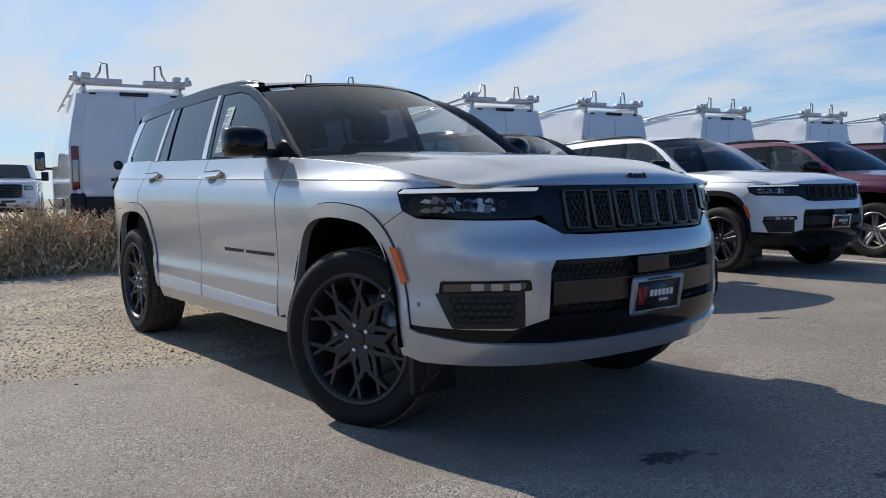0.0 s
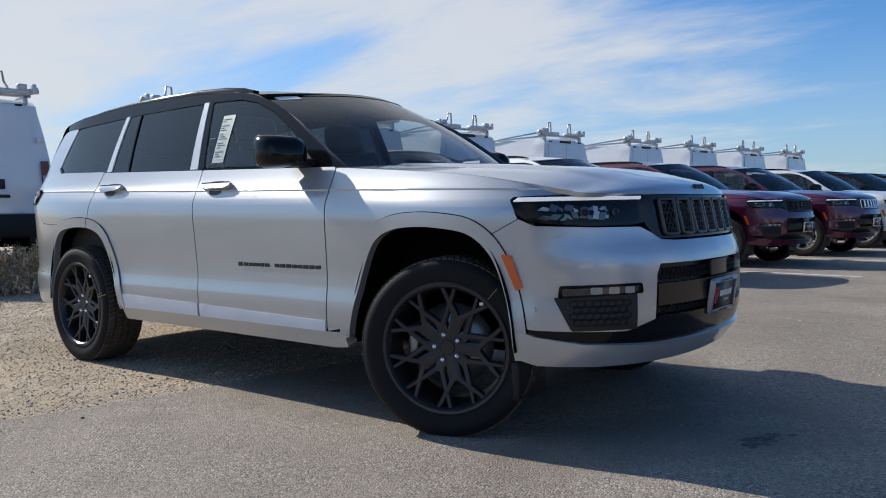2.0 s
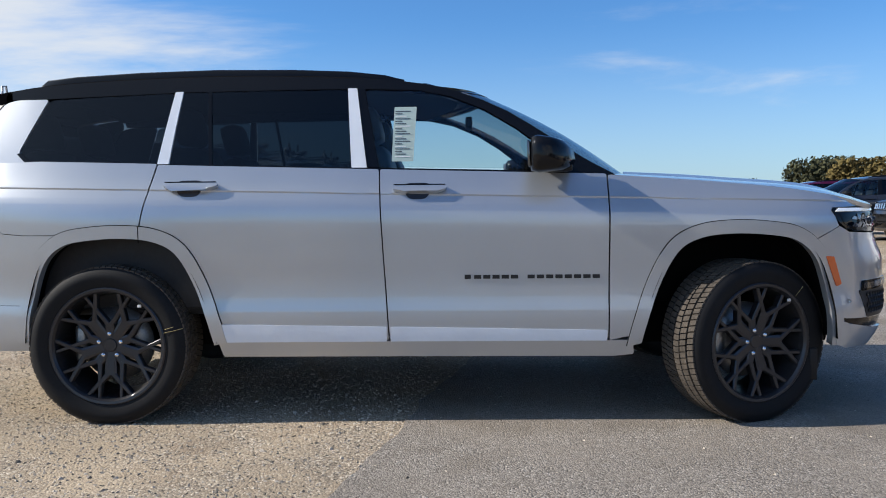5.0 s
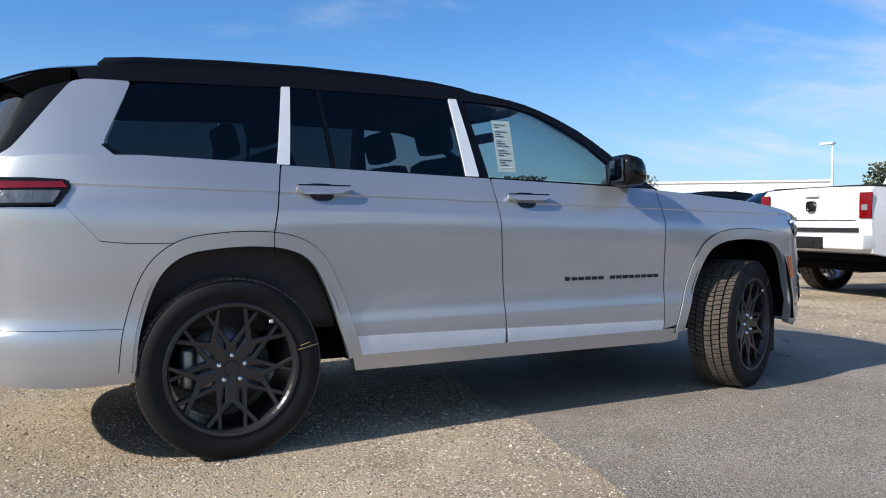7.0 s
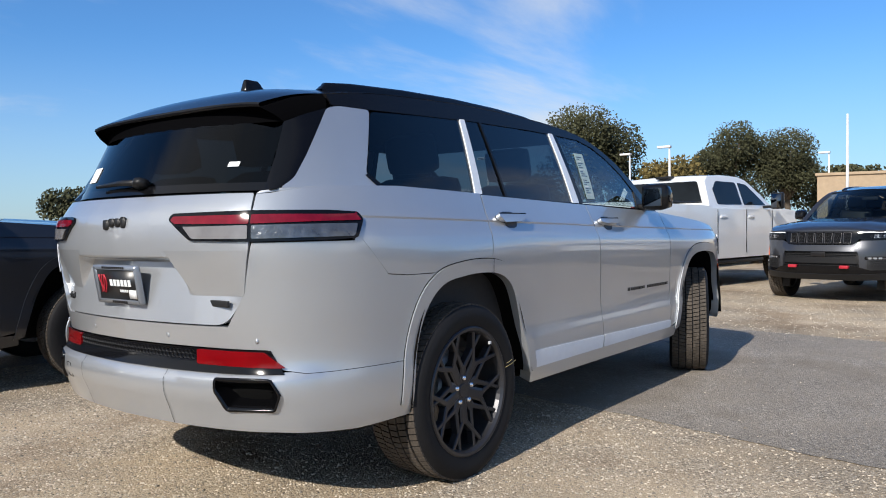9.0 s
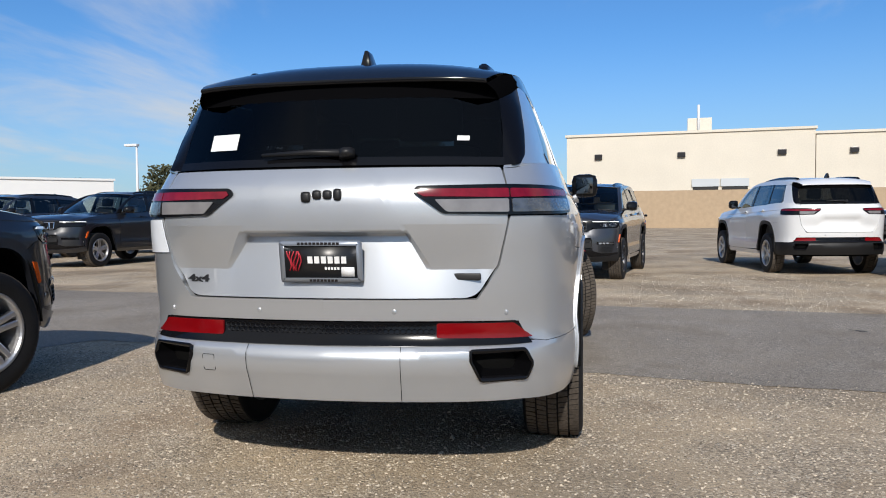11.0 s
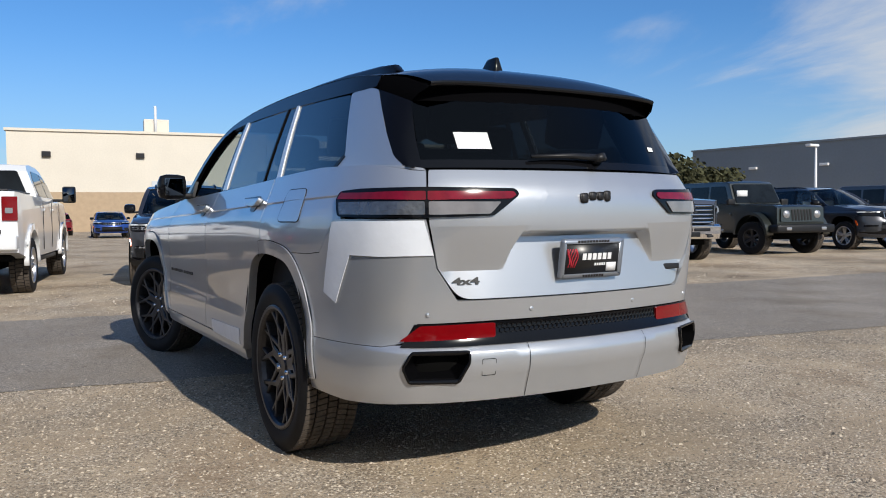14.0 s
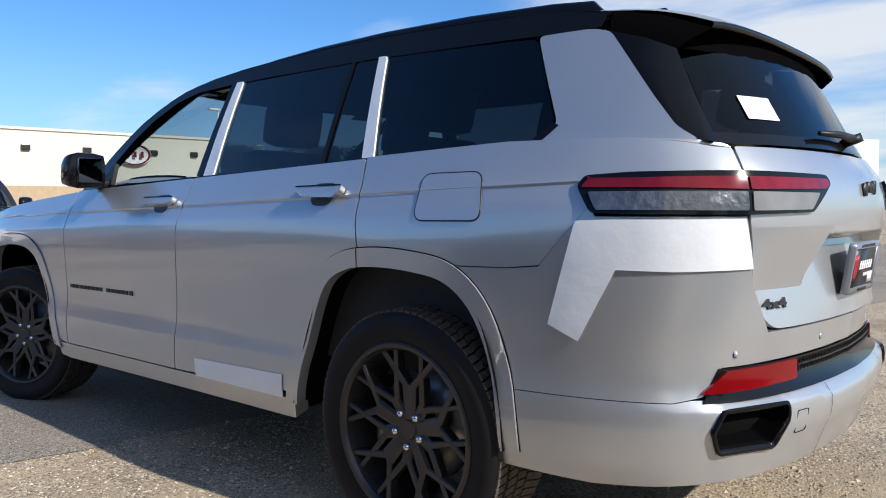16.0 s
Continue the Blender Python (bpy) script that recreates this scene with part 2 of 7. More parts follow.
def ground_material(name, base, dark, light, scale, stains, bump, fines, damp, most_fines=0.8, rough=0.9, spec=0.25):
    """Stony ground: stone-sized cells of several tones over broad stains."""
    m = bpy.data.materials.new(name)
    m.use_nodes = True
    nt = m.node_tree
    b = nt.nodes["Principled BSDF"]
    b.inputs["Roughness"].default_value = rough
    b.inputs["Specular IOR Level"].default_value = spec
    co = nt.nodes.new("ShaderNodeTexCoord")
    vor = nt.nodes.new("ShaderNodeTexVoronoi"); vor.inputs["Scale"].default_value = scale
    nt.links.new(co.outputs["Object"], vor.inputs["Vector"])
    bw = nt.nodes.new("ShaderNodeSeparateColor"); nt.links.new(vor.outputs["Color"], bw.inputs[0])
    ramp = nt.nodes.new("ShaderNodeValToRGB")
    els = ramp.color_ramp.elements
    els[0].position, els[0].color = 0.0, (*dark, 1)
    els[1].position, els[1].color = 1.0, (*light, 1)
    for p, c in ((0.30, [0.75 * q for q in base]), (0.55, base), (0.85, [1.12 * q for q in base])):
        e = els.new(p); e.color = (*c, 1)
    nt.links.new(bw.outputs[0], ramp.inputs[0])
    fine = nt.nodes.new("ShaderNodeTexNoise"); fine.inputs["Scale"].default_value = scale * 2.6; fine.inputs["Detail"].default_value = 5
    wide = nt.nodes.new("ShaderNodeTexNoise"); wide.inputs["Scale"].default_value = 0.55; wide.inputs["Detail"].default_value = 7
    for n in (fine, wide):
        nt.links.new(co.outputs["Object"], n.inputs["Vector"])
    # packed fines between the stones, in patches, and a few damp brown spots
    last = ramp.outputs[0]
    for sc, lo, hi, most, tone in ((1.9, 0.40, 0.62, most_fines, fines), (0.62, 0.52, 0.64, 0.72, damp)):
        pn = nt.nodes.new("ShaderNodeTexNoise"); pn.inputs["Scale"].default_value = sc; pn.inputs["Detail"].default_value = 9; pn.inputs["Roughness"].default_value = 0.62
        nt.links.new(co.outputs["Object"], pn.inputs["Vector"])
        pr = nt.nodes.new("ShaderNodeMapRange")
        pr.inputs["From Min"].default_value, pr.inputs["From Max"].default_value, pr.inputs["To Max"].default_value = lo, hi, most
        nt.links.new(pn.outputs["Fac"], pr.inputs["Value"])
        px = nt.nodes.new("ShaderNodeMix"); px.data_type = "RGBA"
        px.inputs["B"].default_value = (*tone, 1)
        nt.links.new(pr.outputs[0], px.inputs["Factor"]); nt.links.new(last, px.inputs["A"])
        last = px.outputs["Result"]
    # dark specks
    sv = nt.nodes.new("ShaderNodeTexVoronoi"); sv.inputs["Scale"].default_value = scale * 0.32
    nt.links.new(co.outputs["Object"], sv.inputs["Vector"])
    sr = nt.nodes.new("ShaderNodeMapRange")
    sr.inputs["From Min"].default_value, sr.inputs["From Max"].default_value = 0.10, 0.20
    sr.inputs["To Min"].default_value, sr.inputs["To Max"].default_value = 0.3, 1.0
    nt.links.new(sv.outputs["Distance"], sr.inputs["Value"])
    # about one cell in five holds a speck
    sg = nt.nodes.new("ShaderNodeSeparateColor"); nt.links.new(sv.outputs["Color"], sg.inputs[0])
    gate = nt.nodes.new("ShaderNodeMath"); gate.operation = "LESS_THAN"; gate.inputs[1].default_value = 0.78
    nt.links.new(sg.outputs[0], gate.inputs[0])
    both_ = nt.nodes.new("ShaderNodeMath"); both_.operation = "MAXIMUM"
    nt.links.new(gate.outputs[0], both_.inputs[0]); nt.links.new(sr.outputs[0], both_.inputs[1])
    sx = nt.nodes.new("ShaderNodeVectorMath"); sx.operation = "SCALE"
    nt.links.new(last, sx.inputs[0]); nt.links.new(both_.outputs[0], sx.inputs["Scale"])
    last = sx.outputs[0]
    for n, amount in ((fine, 0.34), (wide, stains)):
        r = nt.nodes.new("ShaderNodeMapRange")
        r.inputs["From Min"].default_value, r.inputs["From Max"].default_value = 0.3, 0.7
        r.inputs["To Min"].default_value, r.inputs["To Max"].default_value = 1 - amount, 1 + amount
        nt.links.new(n.outputs["Fac"], r.inputs["Value"])
        x = nt.nodes.new("ShaderNodeVectorMath"); x.operation = "SCALE"
        nt.links.new(last, x.inputs[0]); nt.links.new(r.outputs[0], x.inputs["Scale"])
        last = x.outputs[0]
    nt.links.new(last, b.inputs["Base Color"])
    bp = nt.nodes.new("ShaderNodeBump"); bp.inputs["Strength"].default_value, bp.inputs["Distance"].default_value = bump, 0.012
    nt.links.new(vor.outputs["Distance"], bp.inputs["Height"]); bp.invert = True
    nt.links.new(bp.outputs[0], b.inputs["Normal"])
    return m


GRAVEL = ground_material("gravel", (0.41, 0.335, 0.245), (0.165, 0.132, 0.098), (0.68, 0.60, 0.48), 100, 0.30, 0.42, (0.46, 0.36, 0.245), (0.235, 0.166, 0.104), 0.8)
ASPHALT = ground_material("worn_asphalt", (0.292, 0.256, 0.213), (0.12, 0.104, 0.086), (0.48, 0.43, 0.37), 130, 0.20, 0.42, (0.285, 0.242, 0.192), (0.19, 0.158, 0.12), 0.5, 0.85, 0.35)
STONE = material("gravel_stone", (0.37, 0.315, 0.245), rough=0.9, random_tint=0.55, grain=0.2, grain_scale=150)
STUCCO = material("cream_stucco", (0.66, 0.61, 0.52), rough=0.9, grain=0.05, grain_scale=8, spots=0.05, spot_scale=0.3)
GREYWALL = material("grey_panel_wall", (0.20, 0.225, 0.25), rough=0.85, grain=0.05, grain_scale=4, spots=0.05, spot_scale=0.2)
# pale wall tone; on the warehouse gable it stands in for sunlight
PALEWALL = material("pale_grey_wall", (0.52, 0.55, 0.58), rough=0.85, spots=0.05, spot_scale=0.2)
TANWALL = material("tan_block_wall", (0.40, 0.30, 0.20), rough=0.95, grain=0.1, grain_scale=3)
POLE = material("white_painted_pole", (0.68, 0.69, 0.70), rough=0.5)
BARK = material("bark", (0.10, 0.08, 0.06), rough=0.95, grain=0.3, grain_scale=12)
LEAF = material("dark_oak_leaves", (0.066, 0.067, 0.036), rough=0.95, random_tint=0.3, spec=0.1)
LEAF2 = material("olive_autumn_leaves", (0.13, 0.10, 0.038), rough=0.95, random_tint=0.35, spec=0.1)
DRYGRASS = material("dry_tumbleweed", (0.58, 0.44, 0.28), rough=0.95, random_tint=0.5)
WHITELINE = material("worn_white_line", (0.55, 0.55, 0.53), rough=0.8, grain=0.3, grain_scale=25)
REDROOF = material("faded_red_awning", (0.32, 0.08, 0.08), rough=0.8)
RACK = material("white_coated_steel", (0.62, 0.63, 0.64), rough=0.35, metal=0.2)


# ---- mesh helpers ----
def mesh_of(name, bm, mats, smooth=True):
    me = bpy.data.meshes.new(name)
    bm.to_mesh(me)
    bm.free()
    for m in (mats if isinstance(mats, (list, tuple)) else [mats]):
        me.materials.append(m)
    if smooth:
        me.shade_smooth()
    return me


def part(name, bm, mats, parent=None, label="", smooth=True):
    """One mesh object out of bm, under parent."""
    me = bm if isinstance(bm, bpy.types.Mesh) else mesh_of(name, bm, mats, smooth)
    ob = new(name, me)
    ob.parent = parent
    if label:
        tagged(ob, label=label)
    return ob


def empty(name, label, category, group="", kind="", at=None):
    ob = new(name)
    ob.empty_display_size = 0.2
    if at is not None:
        ob.matrix_world = at
    return tagged(ob, label, category, group, kind)


def box(bm, x0, x1, y0, y1, z0, z1, bevel=0.0):
    vs = [bm.verts.new((x, y, z)) for x in (x0, x1) for y in (y0, y1) for z in (z0, z1)]
    fs = [bm.faces.new([vs[i] for i in q]) for q in ((0, 1, 3, 2), (4, 6, 7, 5), (0, 4, 5, 1), (2, 3, 7, 6), (0, 2, 6, 4), (1, 5, 7, 3))]
    if bevel:
        es = list({e for f in fs for e in f.edges})
        bmesh.ops.bevel(bm, geom=es, offset=bevel, segments=2, affect="EDGES", profile=0.6)
    return vs


def boxes(*specs, bevel=0.0):
    bm = bmesh.new()
    for s in specs:
        box(bm, *s, bevel=bevel)
    return bm


def tube(bm, pts, r, n=8, caps=True, r2=None):
    """A tube along pts; r2: the radius at its end."""
    pts = [Vector(p) for p in pts]
    rings, prev = [], None
    for i, p in enumerate(pts):
        d = (pts[min(i + 1, len(pts) - 1)] - pts[max(i - 1, 0)]).normalized()
        if prev is None:
            u = d.orthogonal().normalized()
        else:
            u = (prev - d * prev.dot(d)).normalized()
        prev, w = u, d.cross(u)
        rr = r if r2 is None else r + (r2 - r) * i / (len(pts) - 1)
        rings.append([bm.verts.new(p + rr * (math.cos(a) * u + math.sin(a) * w)) for a in [2 * math.pi * k / n for k in range(n)]])
    for a, b in zip(rings, rings[1:]):
        for k in range(n):
            bm.faces.new((a[k], a[(k + 1) % n], b[(k + 1) % n], b[k]))
    if caps:
        bm.faces.new(rings[0][::-1]), bm.faces.new(rings[-1])
    return bm


def lathe(bm, prof, n=48, axis="y", close=False):
    """Turns the profile [(radius, along)] about the axis."""
    rings = []
    for k in range(n):
        a = 2 * math.pi * k / n
        rings.append([bm.verts.new((r * math.cos(a), h, r * math.sin(a)) if axis == "y" else (r * math.cos(a), r * math.sin(a), h)) for r, h in prof])
    m = len(prof)
    for k in range(n):
        a, b = rings[k], rings[(k + 1) % n]
        for i in range(m if close else m - 1):
            bm.faces.new((a[i], a[(i + 1) % m], b[(i + 1) % m], b[i]))
    return bm


def spline(pts, n=12):
    """A smooth line through 2D points."""
    out, P = [], [np.array(p, float) for p in pts]
    P = [2 * P[0] - P[1]] + P + [2 * P[-1] - P[-2]]
    for a, b, c, d in zip(P, P[1:], P[2:], P[3:]):
        for k in range(n):
            t = k / n
            out.append(0.5 * (2 * b + (c - a) * t + (2 * a - 5 * b + 4 * c - d) * t * t + (3 * b - a - 3 * c + d) * t ** 3))
    return out + [P[-2]]


def fillet(pts, r=0.02, n=5):
    """Rounds the corners of a closed 2D outline; a point may carry its own radius."""
    out, m = [], len(pts)
    for i in range(m):
        p, a, b = (np.array(pts[j % m][:2], float) for j in (i, i - 1, i + 1))
        rr = pts[i][2] if len(pts[i]) > 2 else r
        la, lb = np.linalg.norm(a - p), np.linalg.norm(b - p)
        k = min(rr, 0.45 * la, 0.45 * lb)
        if k < 1e-4:
            out.append(tuple(p))
            continue
        s, e = p + (a - p) * k / la, p + (b - p) * k / lb
        for j in range(n + 1):
            t = j / n
            out.append(tuple((1 - t) ** 2 * s + 2 * t * (1 - t) * p + t * t * e))
    return out


def panel(outline, chart, step=0.035, depth=0.015, out=None, gap=0.0, lift=0.0, cuts=(), holes=(), creases=()):
    """A sheet cut along a closed outline in (u, v), laid on the surface chart(u, v), with its edge turned inwards.
    out: a point on the inner side of the sheet; holes: convex outlines to leave open; creases: sharp cuts."""
    bm = bmesh.new()
    us, vs = [p[0] for p in outline], [p[1] for p in outline]
    f = bm.faces.new([bm.verts.new((p[0], p[1], 0)) for p in outline])
    if gap:
        cu, cv = (max(us) + min(us)) / 2, (max(vs) + min(vs)) / 2
        ku, kv = 1 - 2 * gap / max(max(us) - min(us), 1e-6), 1 - 2 * gap / max(max(vs) - min(vs), 1e-6)
        for v in bm.verts:
            v.co.x, v.co.y = cu + (v.co.x - cu) * ku, cv + (v.co.y - cv) * kv
    for axis, lo, hi in ((0, min(us), max(us)), (1, min(vs), max(vs))):
        k = max(1, int(math.ceil((hi - lo) / step)))
        for i in range(1, k):
            co = [0, 0, 0]; co[axis] = lo + (hi - lo) * i / k
            no = [0, 0, 0]; no[axis] = 1
            bmesh.ops.bisect_plane(bm, geom=bm.verts[:] + bm.edges[:] + bm.faces[:], plane_co=co, plane_no=no)
    for co, no in cuts:
        bmesh.ops.bisect_plane(bm, geom=bm.verts[:] + bm.edges[:] + bm.faces[:], plane_co=(*co, 0), plane_no=(*no, 0))
    for co, no in creases:
        bmesh.ops.bisect_plane(bm, geom=bm.verts[:] + bm.edges[:] + bm.faces[:], plane_co=(*co, 0), plane_no=(*no, 0))
        for e in bm.edges:
            if all(abs((v.co.x - co[0]) * no[0] + (v.co.y - co[1]) * no[1]) < 1e-5 for v in e.verts):
                e.smooth = False
    for hole in holes:
        c = np.mean(np.array(hole), axis=0)
        sides = []
        for a, b in zip(hole, hole[1:] + hole[:1]):
            no = (-(b[1] - a[1]), b[0] - a[0])
            if (c[0] - a[0]) * no[0] + (c[1] - a[1]) * no[1] < 0:
                no = (-no[0], -no[1])
            sides.append((a, no))
            near = [g for g in bm.faces if abs(g.calc_center_median().x - c[0]) < 0.3]
            geom = list({v for g in near for v in g.verts}) + list({e for g in near for e in g.edges}) + near
            bmesh.ops.bisect_plane(bm, geom=geom, plane_co=(*a, 0), plane_no=(*no, 0))
        gone = [g for g in bm.faces if all((g.calc_center_median().x - a[0]) * n[0] + (g.calc_center_median().y - a[1]) * n[1] > 0 for a, n in sides)]
        bmesh.ops.delete(bm, geom=gone, context="FACES")
    bmesh.ops.triangulate(bm, faces=[g for g in bm.faces if len(g.verts) > 4])
    for v in bm.verts:
        v.co = chart(v.co.x, v.co.y)
    bm.normal_update()
    inner = Vector(out if out is not None else (0, 0, 0.6))
    s = sum((g.normal.dot(g.calc_center_median() - inner) * g.calc_area()) for g in bm.faces)
    if s < 0:
        bmesh.ops.reverse_faces(bm, faces=bm.faces[:])
    bm.normal_update()
    if lift:
        moves = [(v, v.normal * lift) for v in bm.verts]
        for v, d in moves:
            v.co += d
    if depth:
        normals = {v: v.normal.copy() for v in bm.verts}
        edges = [e for e in bm.edges if e.is_boundary]
        for e in edges:
            e.smooth = False
        low = {}
        for e in edges:
            for v in e.verts:
                if v not in low:
                    low[v] = bm.verts.new(v.co - normals[v] * depth)
        for e in edges:
            g = e.link_faces[0]
            a, b = e.verts
            loop = [l for l in g.loops if l.edge == e][0]
            if loop.vert == a:
                a, b = b, a
            bm.faces.new((a, b, low[b], low[a]))
    return bm


def curve_fn(pts):
    """A smooth function through points, from a table."""
    line = np.array(spline(pts, 10))
    xs, ys = line[:, 0], line[:, 1]
    order = np.argsort(xs)
    xs, ys = xs[order], ys[order]
    return lambda x: float(np.interp(x, xs, ys))


def smooth01(t):
    t = min(max(t, 0.0), 1.0)
    return t * t * (3 - 2 * t)


# ---- ground ----
def near_edge(y):
    return 0.08 + 0.205 * y if y > -5 else -0.945 + 0.155 * (y + 5)


def far_edge(y):
    return 4.0 + 0.15 * y if y > -7 else 2.95 + 0.09 * (y + 7)


BERM = 0.25


def rise(x, y):
    """The ground's height: level, with a low bank along the row of vans."""
    return BERM * smooth01((-7.5 - x + 0.17 * (y - 1.35)) / 1.1)


bm = bmesh.new()
us = [-900, -60] + [-8.8 + 0.1 * k for k in range(15)] + [40, 900]
rows = [[bm.verts.new((u + 0.17 * (y - 1.35), y, BERM * smooth01((-7.5 - u) / 1.1))) for u in us] for y in (-900, -60, 0, 60, 900)]
for a, b in zip(rows, rows[1:]):
    for i in range(len(us) - 1):
        bm.faces.new((a[i], a[i + 1], b[i + 1], b[i]))
tagged(part("ground", bm, GRAVEL, smooth=False), "pale gravel lot reaching to the horizon", "ground", kind="structure")

bm = bmesh.new()
left, right = [], []
rr = random.Random(4)
ys = [-70 + 0.12 * i for i in range(int(130 / 0.12))]
for y in ys:
    wob = 0.05 * noise.noise((y * 1.3, 0, 0)) + 0.03 * noise.noise((y * 5, 3, 0)) + 0.012 * (rr.random() - 0.5)
    wob2 = 0.07 * noise.noise((y * 1.1, 9, 0)) + 0.04 * noise.noise((y * 4, 5, 0)) + 0.02 * (rr.random() - 0.5)
    a = near_edge(y) + wob - 7.5 * smooth01((y - 3.2) / 1.6)
    left.append(bm.verts.new((a, y, 0.004)))
    right.append(bm.verts.new((far_edge(y) + wob2, y, 0.004)))
for i in range(len(ys) - 1):
    bm.faces.new((left[i], right[i], right[i + 1], left[i + 1]))
tagged(part("road", bm, ASPHALT, smooth=False), "worn grey asphalt lane with ragged gravel edges", "road", kind="structure")


# ---- wheels ----
def tyre_mesh(R, rim, width, coarse=False):
    """A tyre about the y axis, outer face at -y, with a dusty ribbed tread. Returns tyre and tread bmeshes."""
    w = width / 2
    bm = bmesh.new()
    lathe(bm, spline([(rim - 0.012, -w * 0.80), (rim + 0.010, -w * 0.92), (rim + (R - rim) * 0.5, -w), (R - 0.028, -w * 0.95), (R - 0.008, -w * 0.84)], 2 if coarse else 4)
          + [(R - 0.016, -w * 0.78), (R - 0.016, w * 0.78)]
          + spline([(R - 0.008, w * 0.84), (R - 0.028, w * 0.95), (rim + (R - rim) * 0.5, w), (rim + 0.01, w * 0.9), (rim - 0.02, w * 0.7)], 1 if coarse else 3), n=40 if coarse else 56)
    tr = bmesh.new()
    n = 44 if coarse else 84
    for lane, (a, b) in enumerate(((-0.86, -0.40), (-0.32, 0.32), (0.40, 0.86)) if coarse else ((-0.86, -0.56), (-0.50, -0.20), (-0.14, 0.14), (0.20, 0.50), (0.56, 0.86))):
        for k in range(n):
            t0 = 2 * math.pi * (k + 0.5 * (lane % 2)) / n
            t1 = t0 + 2 * math.pi * 0.80 / n
            skew = 0.02 * (1 if lane < 2 else -1 if lane > 2 else 0)
            ra, rb = R - 0.0135 - 0.004 * abs(a) ** 6, R - 0.001 - 0.007 * max(abs(a), abs(b)) ** 4
            lo = [tr.verts.new((ra * math.cos(t), y * w, ra * math.sin(t))) for t, y in ((t0, a), (t1, a), (t1 + skew, b), (t0 + skew, b))]
            hi = [tr.verts.new((rb * math.cos(t), y * w, rb * math.sin(t))) for t, y in ((t0, a), (t1, a), (t1 + skew, b), (t0 + skew, b))]
            tr.faces.new(hi)
            for i in range(4):
                tr.faces.new((lo[i], lo[(i + 1) % 4], hi[(i + 1) % 4], hi[i]))
    bmesh.ops.recalc_face_normals(tr, faces=tr.faces[:])
    bmesh.ops.recalc_face_normals(bm, faces=bm.faces[:])
    return bm, tr


def bar2(bm, p, q, w0, w1, y0, y1, d):
    """A tapered spoke in the wheel's plane, from p to q, its face at y0 to y1 and d deep."""
    p, q = Vector((p[0], 0, p[1])), Vector((q[0], 0, q[1]))
    u = (q - p).normalized()
    s = Vector((-u.z, 0, u.x))
    a = [p + s * w0 / 2, p - s * w0 / 2, q - s * w1 / 2, q + s * w1 / 2]
    ys = [y0, y0, y1, y1]
    top = [bm.verts.new((v.x, y + 0.004, v.z)) for v, y in zip(a, ys)]
    mid = [bm.verts.new((v.x, y, v.z)) for v, y in zip([p + s * w0 * 0.3, p - s * w0 * 0.3, q - s * w1 * 0.3, q + s * w1 * 0.3], ys)]
    low = [bm.verts.new((v.x, y + d, v.z)) for v, y in zip(a, ys)]
    bm.faces.new(mid)
    for i in range(4):
        j = (i + 1) % 4
        bm.faces.new((mid[i], mid[j], top[j], top[i]))
        bm.faces.new((top[i], top[j], low[j], low[i]))
    bm.faces.new(low[::-1])


def rim_mesh(rim, width, style):
    """The alloy's barrel and spokes, outer face at -y."""
    w = width / 2
    bm = bmesh.new()
    lathe(bm, [(rim + 0.004, -w * 0.84), (rim + 0.010, -w * 0.93), (rim + 0.004, -w * 0.965), (rim - 0.008, -w * 0.95), (rim - 0.016, -w * 0.86), (rim - 0.022, -w * 0.70), (rim - 0.035, w * 0.1), (rim - 0.03, w * 0.8), (rim, w * 0.86)], n=56)
    face = -w * 0.66
    hub = 0.052
    lathe(bm, [(0.001, face - 0.004), (0.03, face - 0.004), (0.034, face + 0.002), (hub + 0.03, face + 0.004), (hub + 0.034, face + 0.05), (0.06, face + 0.09)], n=30)
    P = lambda r, a: (r * math.cos(a), r * math.sin(a))
    if style == "mesh":
        # five broad arms between the nuts and five short ones under them, each forked to the rim
        for k in range(5):
            for a, node, w0, w1, wb, y in ((math.pi / 2 + math.pi / 5, 0.53, 0.048, 0.060, 0.023, 0.0), (math.pi / 2, 0.40, 0.046, 0.042, 0.021, 0.003)):
                a += k * 2 * math.pi / 5
                bar2(bm, P(0.035, a), P(rim * node, a), w0, w1, face + 0.002 + y, face - 0.008 + y, 0.045)
                for s in (-1, 1):
                    bar2(bm, P(rim * (node - 0.05), a + s * 0.03), P(rim * 0.985, a + s * 0.43), wb * 1.15, wb * 0.78, face - 0.006 + y, -w * 0.84 + y, 0.034)
    elif style == "five":
        for k in range(5):
            a = math.pi / 2 + k * 2 * math.pi / 5
            for s in (-1, 1):
                bar2(bm, P(0.05, a + s * 0.35), P(rim * 0.98, a + s * 0.14), 0.042, 0.036, face, -w * 0.82, 0.05)
    else:
        for k in range(style):
            a = math.pi / 2 + k * 2 * math.pi / style
            bar2(bm, P(0.05, a), P(rim * 0.98, a), 0.05 if style < 8 else 0.03, 0.065 if style < 8 else 0.024, face, -w * 0.82, 0.05)
    bmesh.ops.recalc_face_normals(bm, faces=bm.faces[:])
    return bm


WHEELS = {}


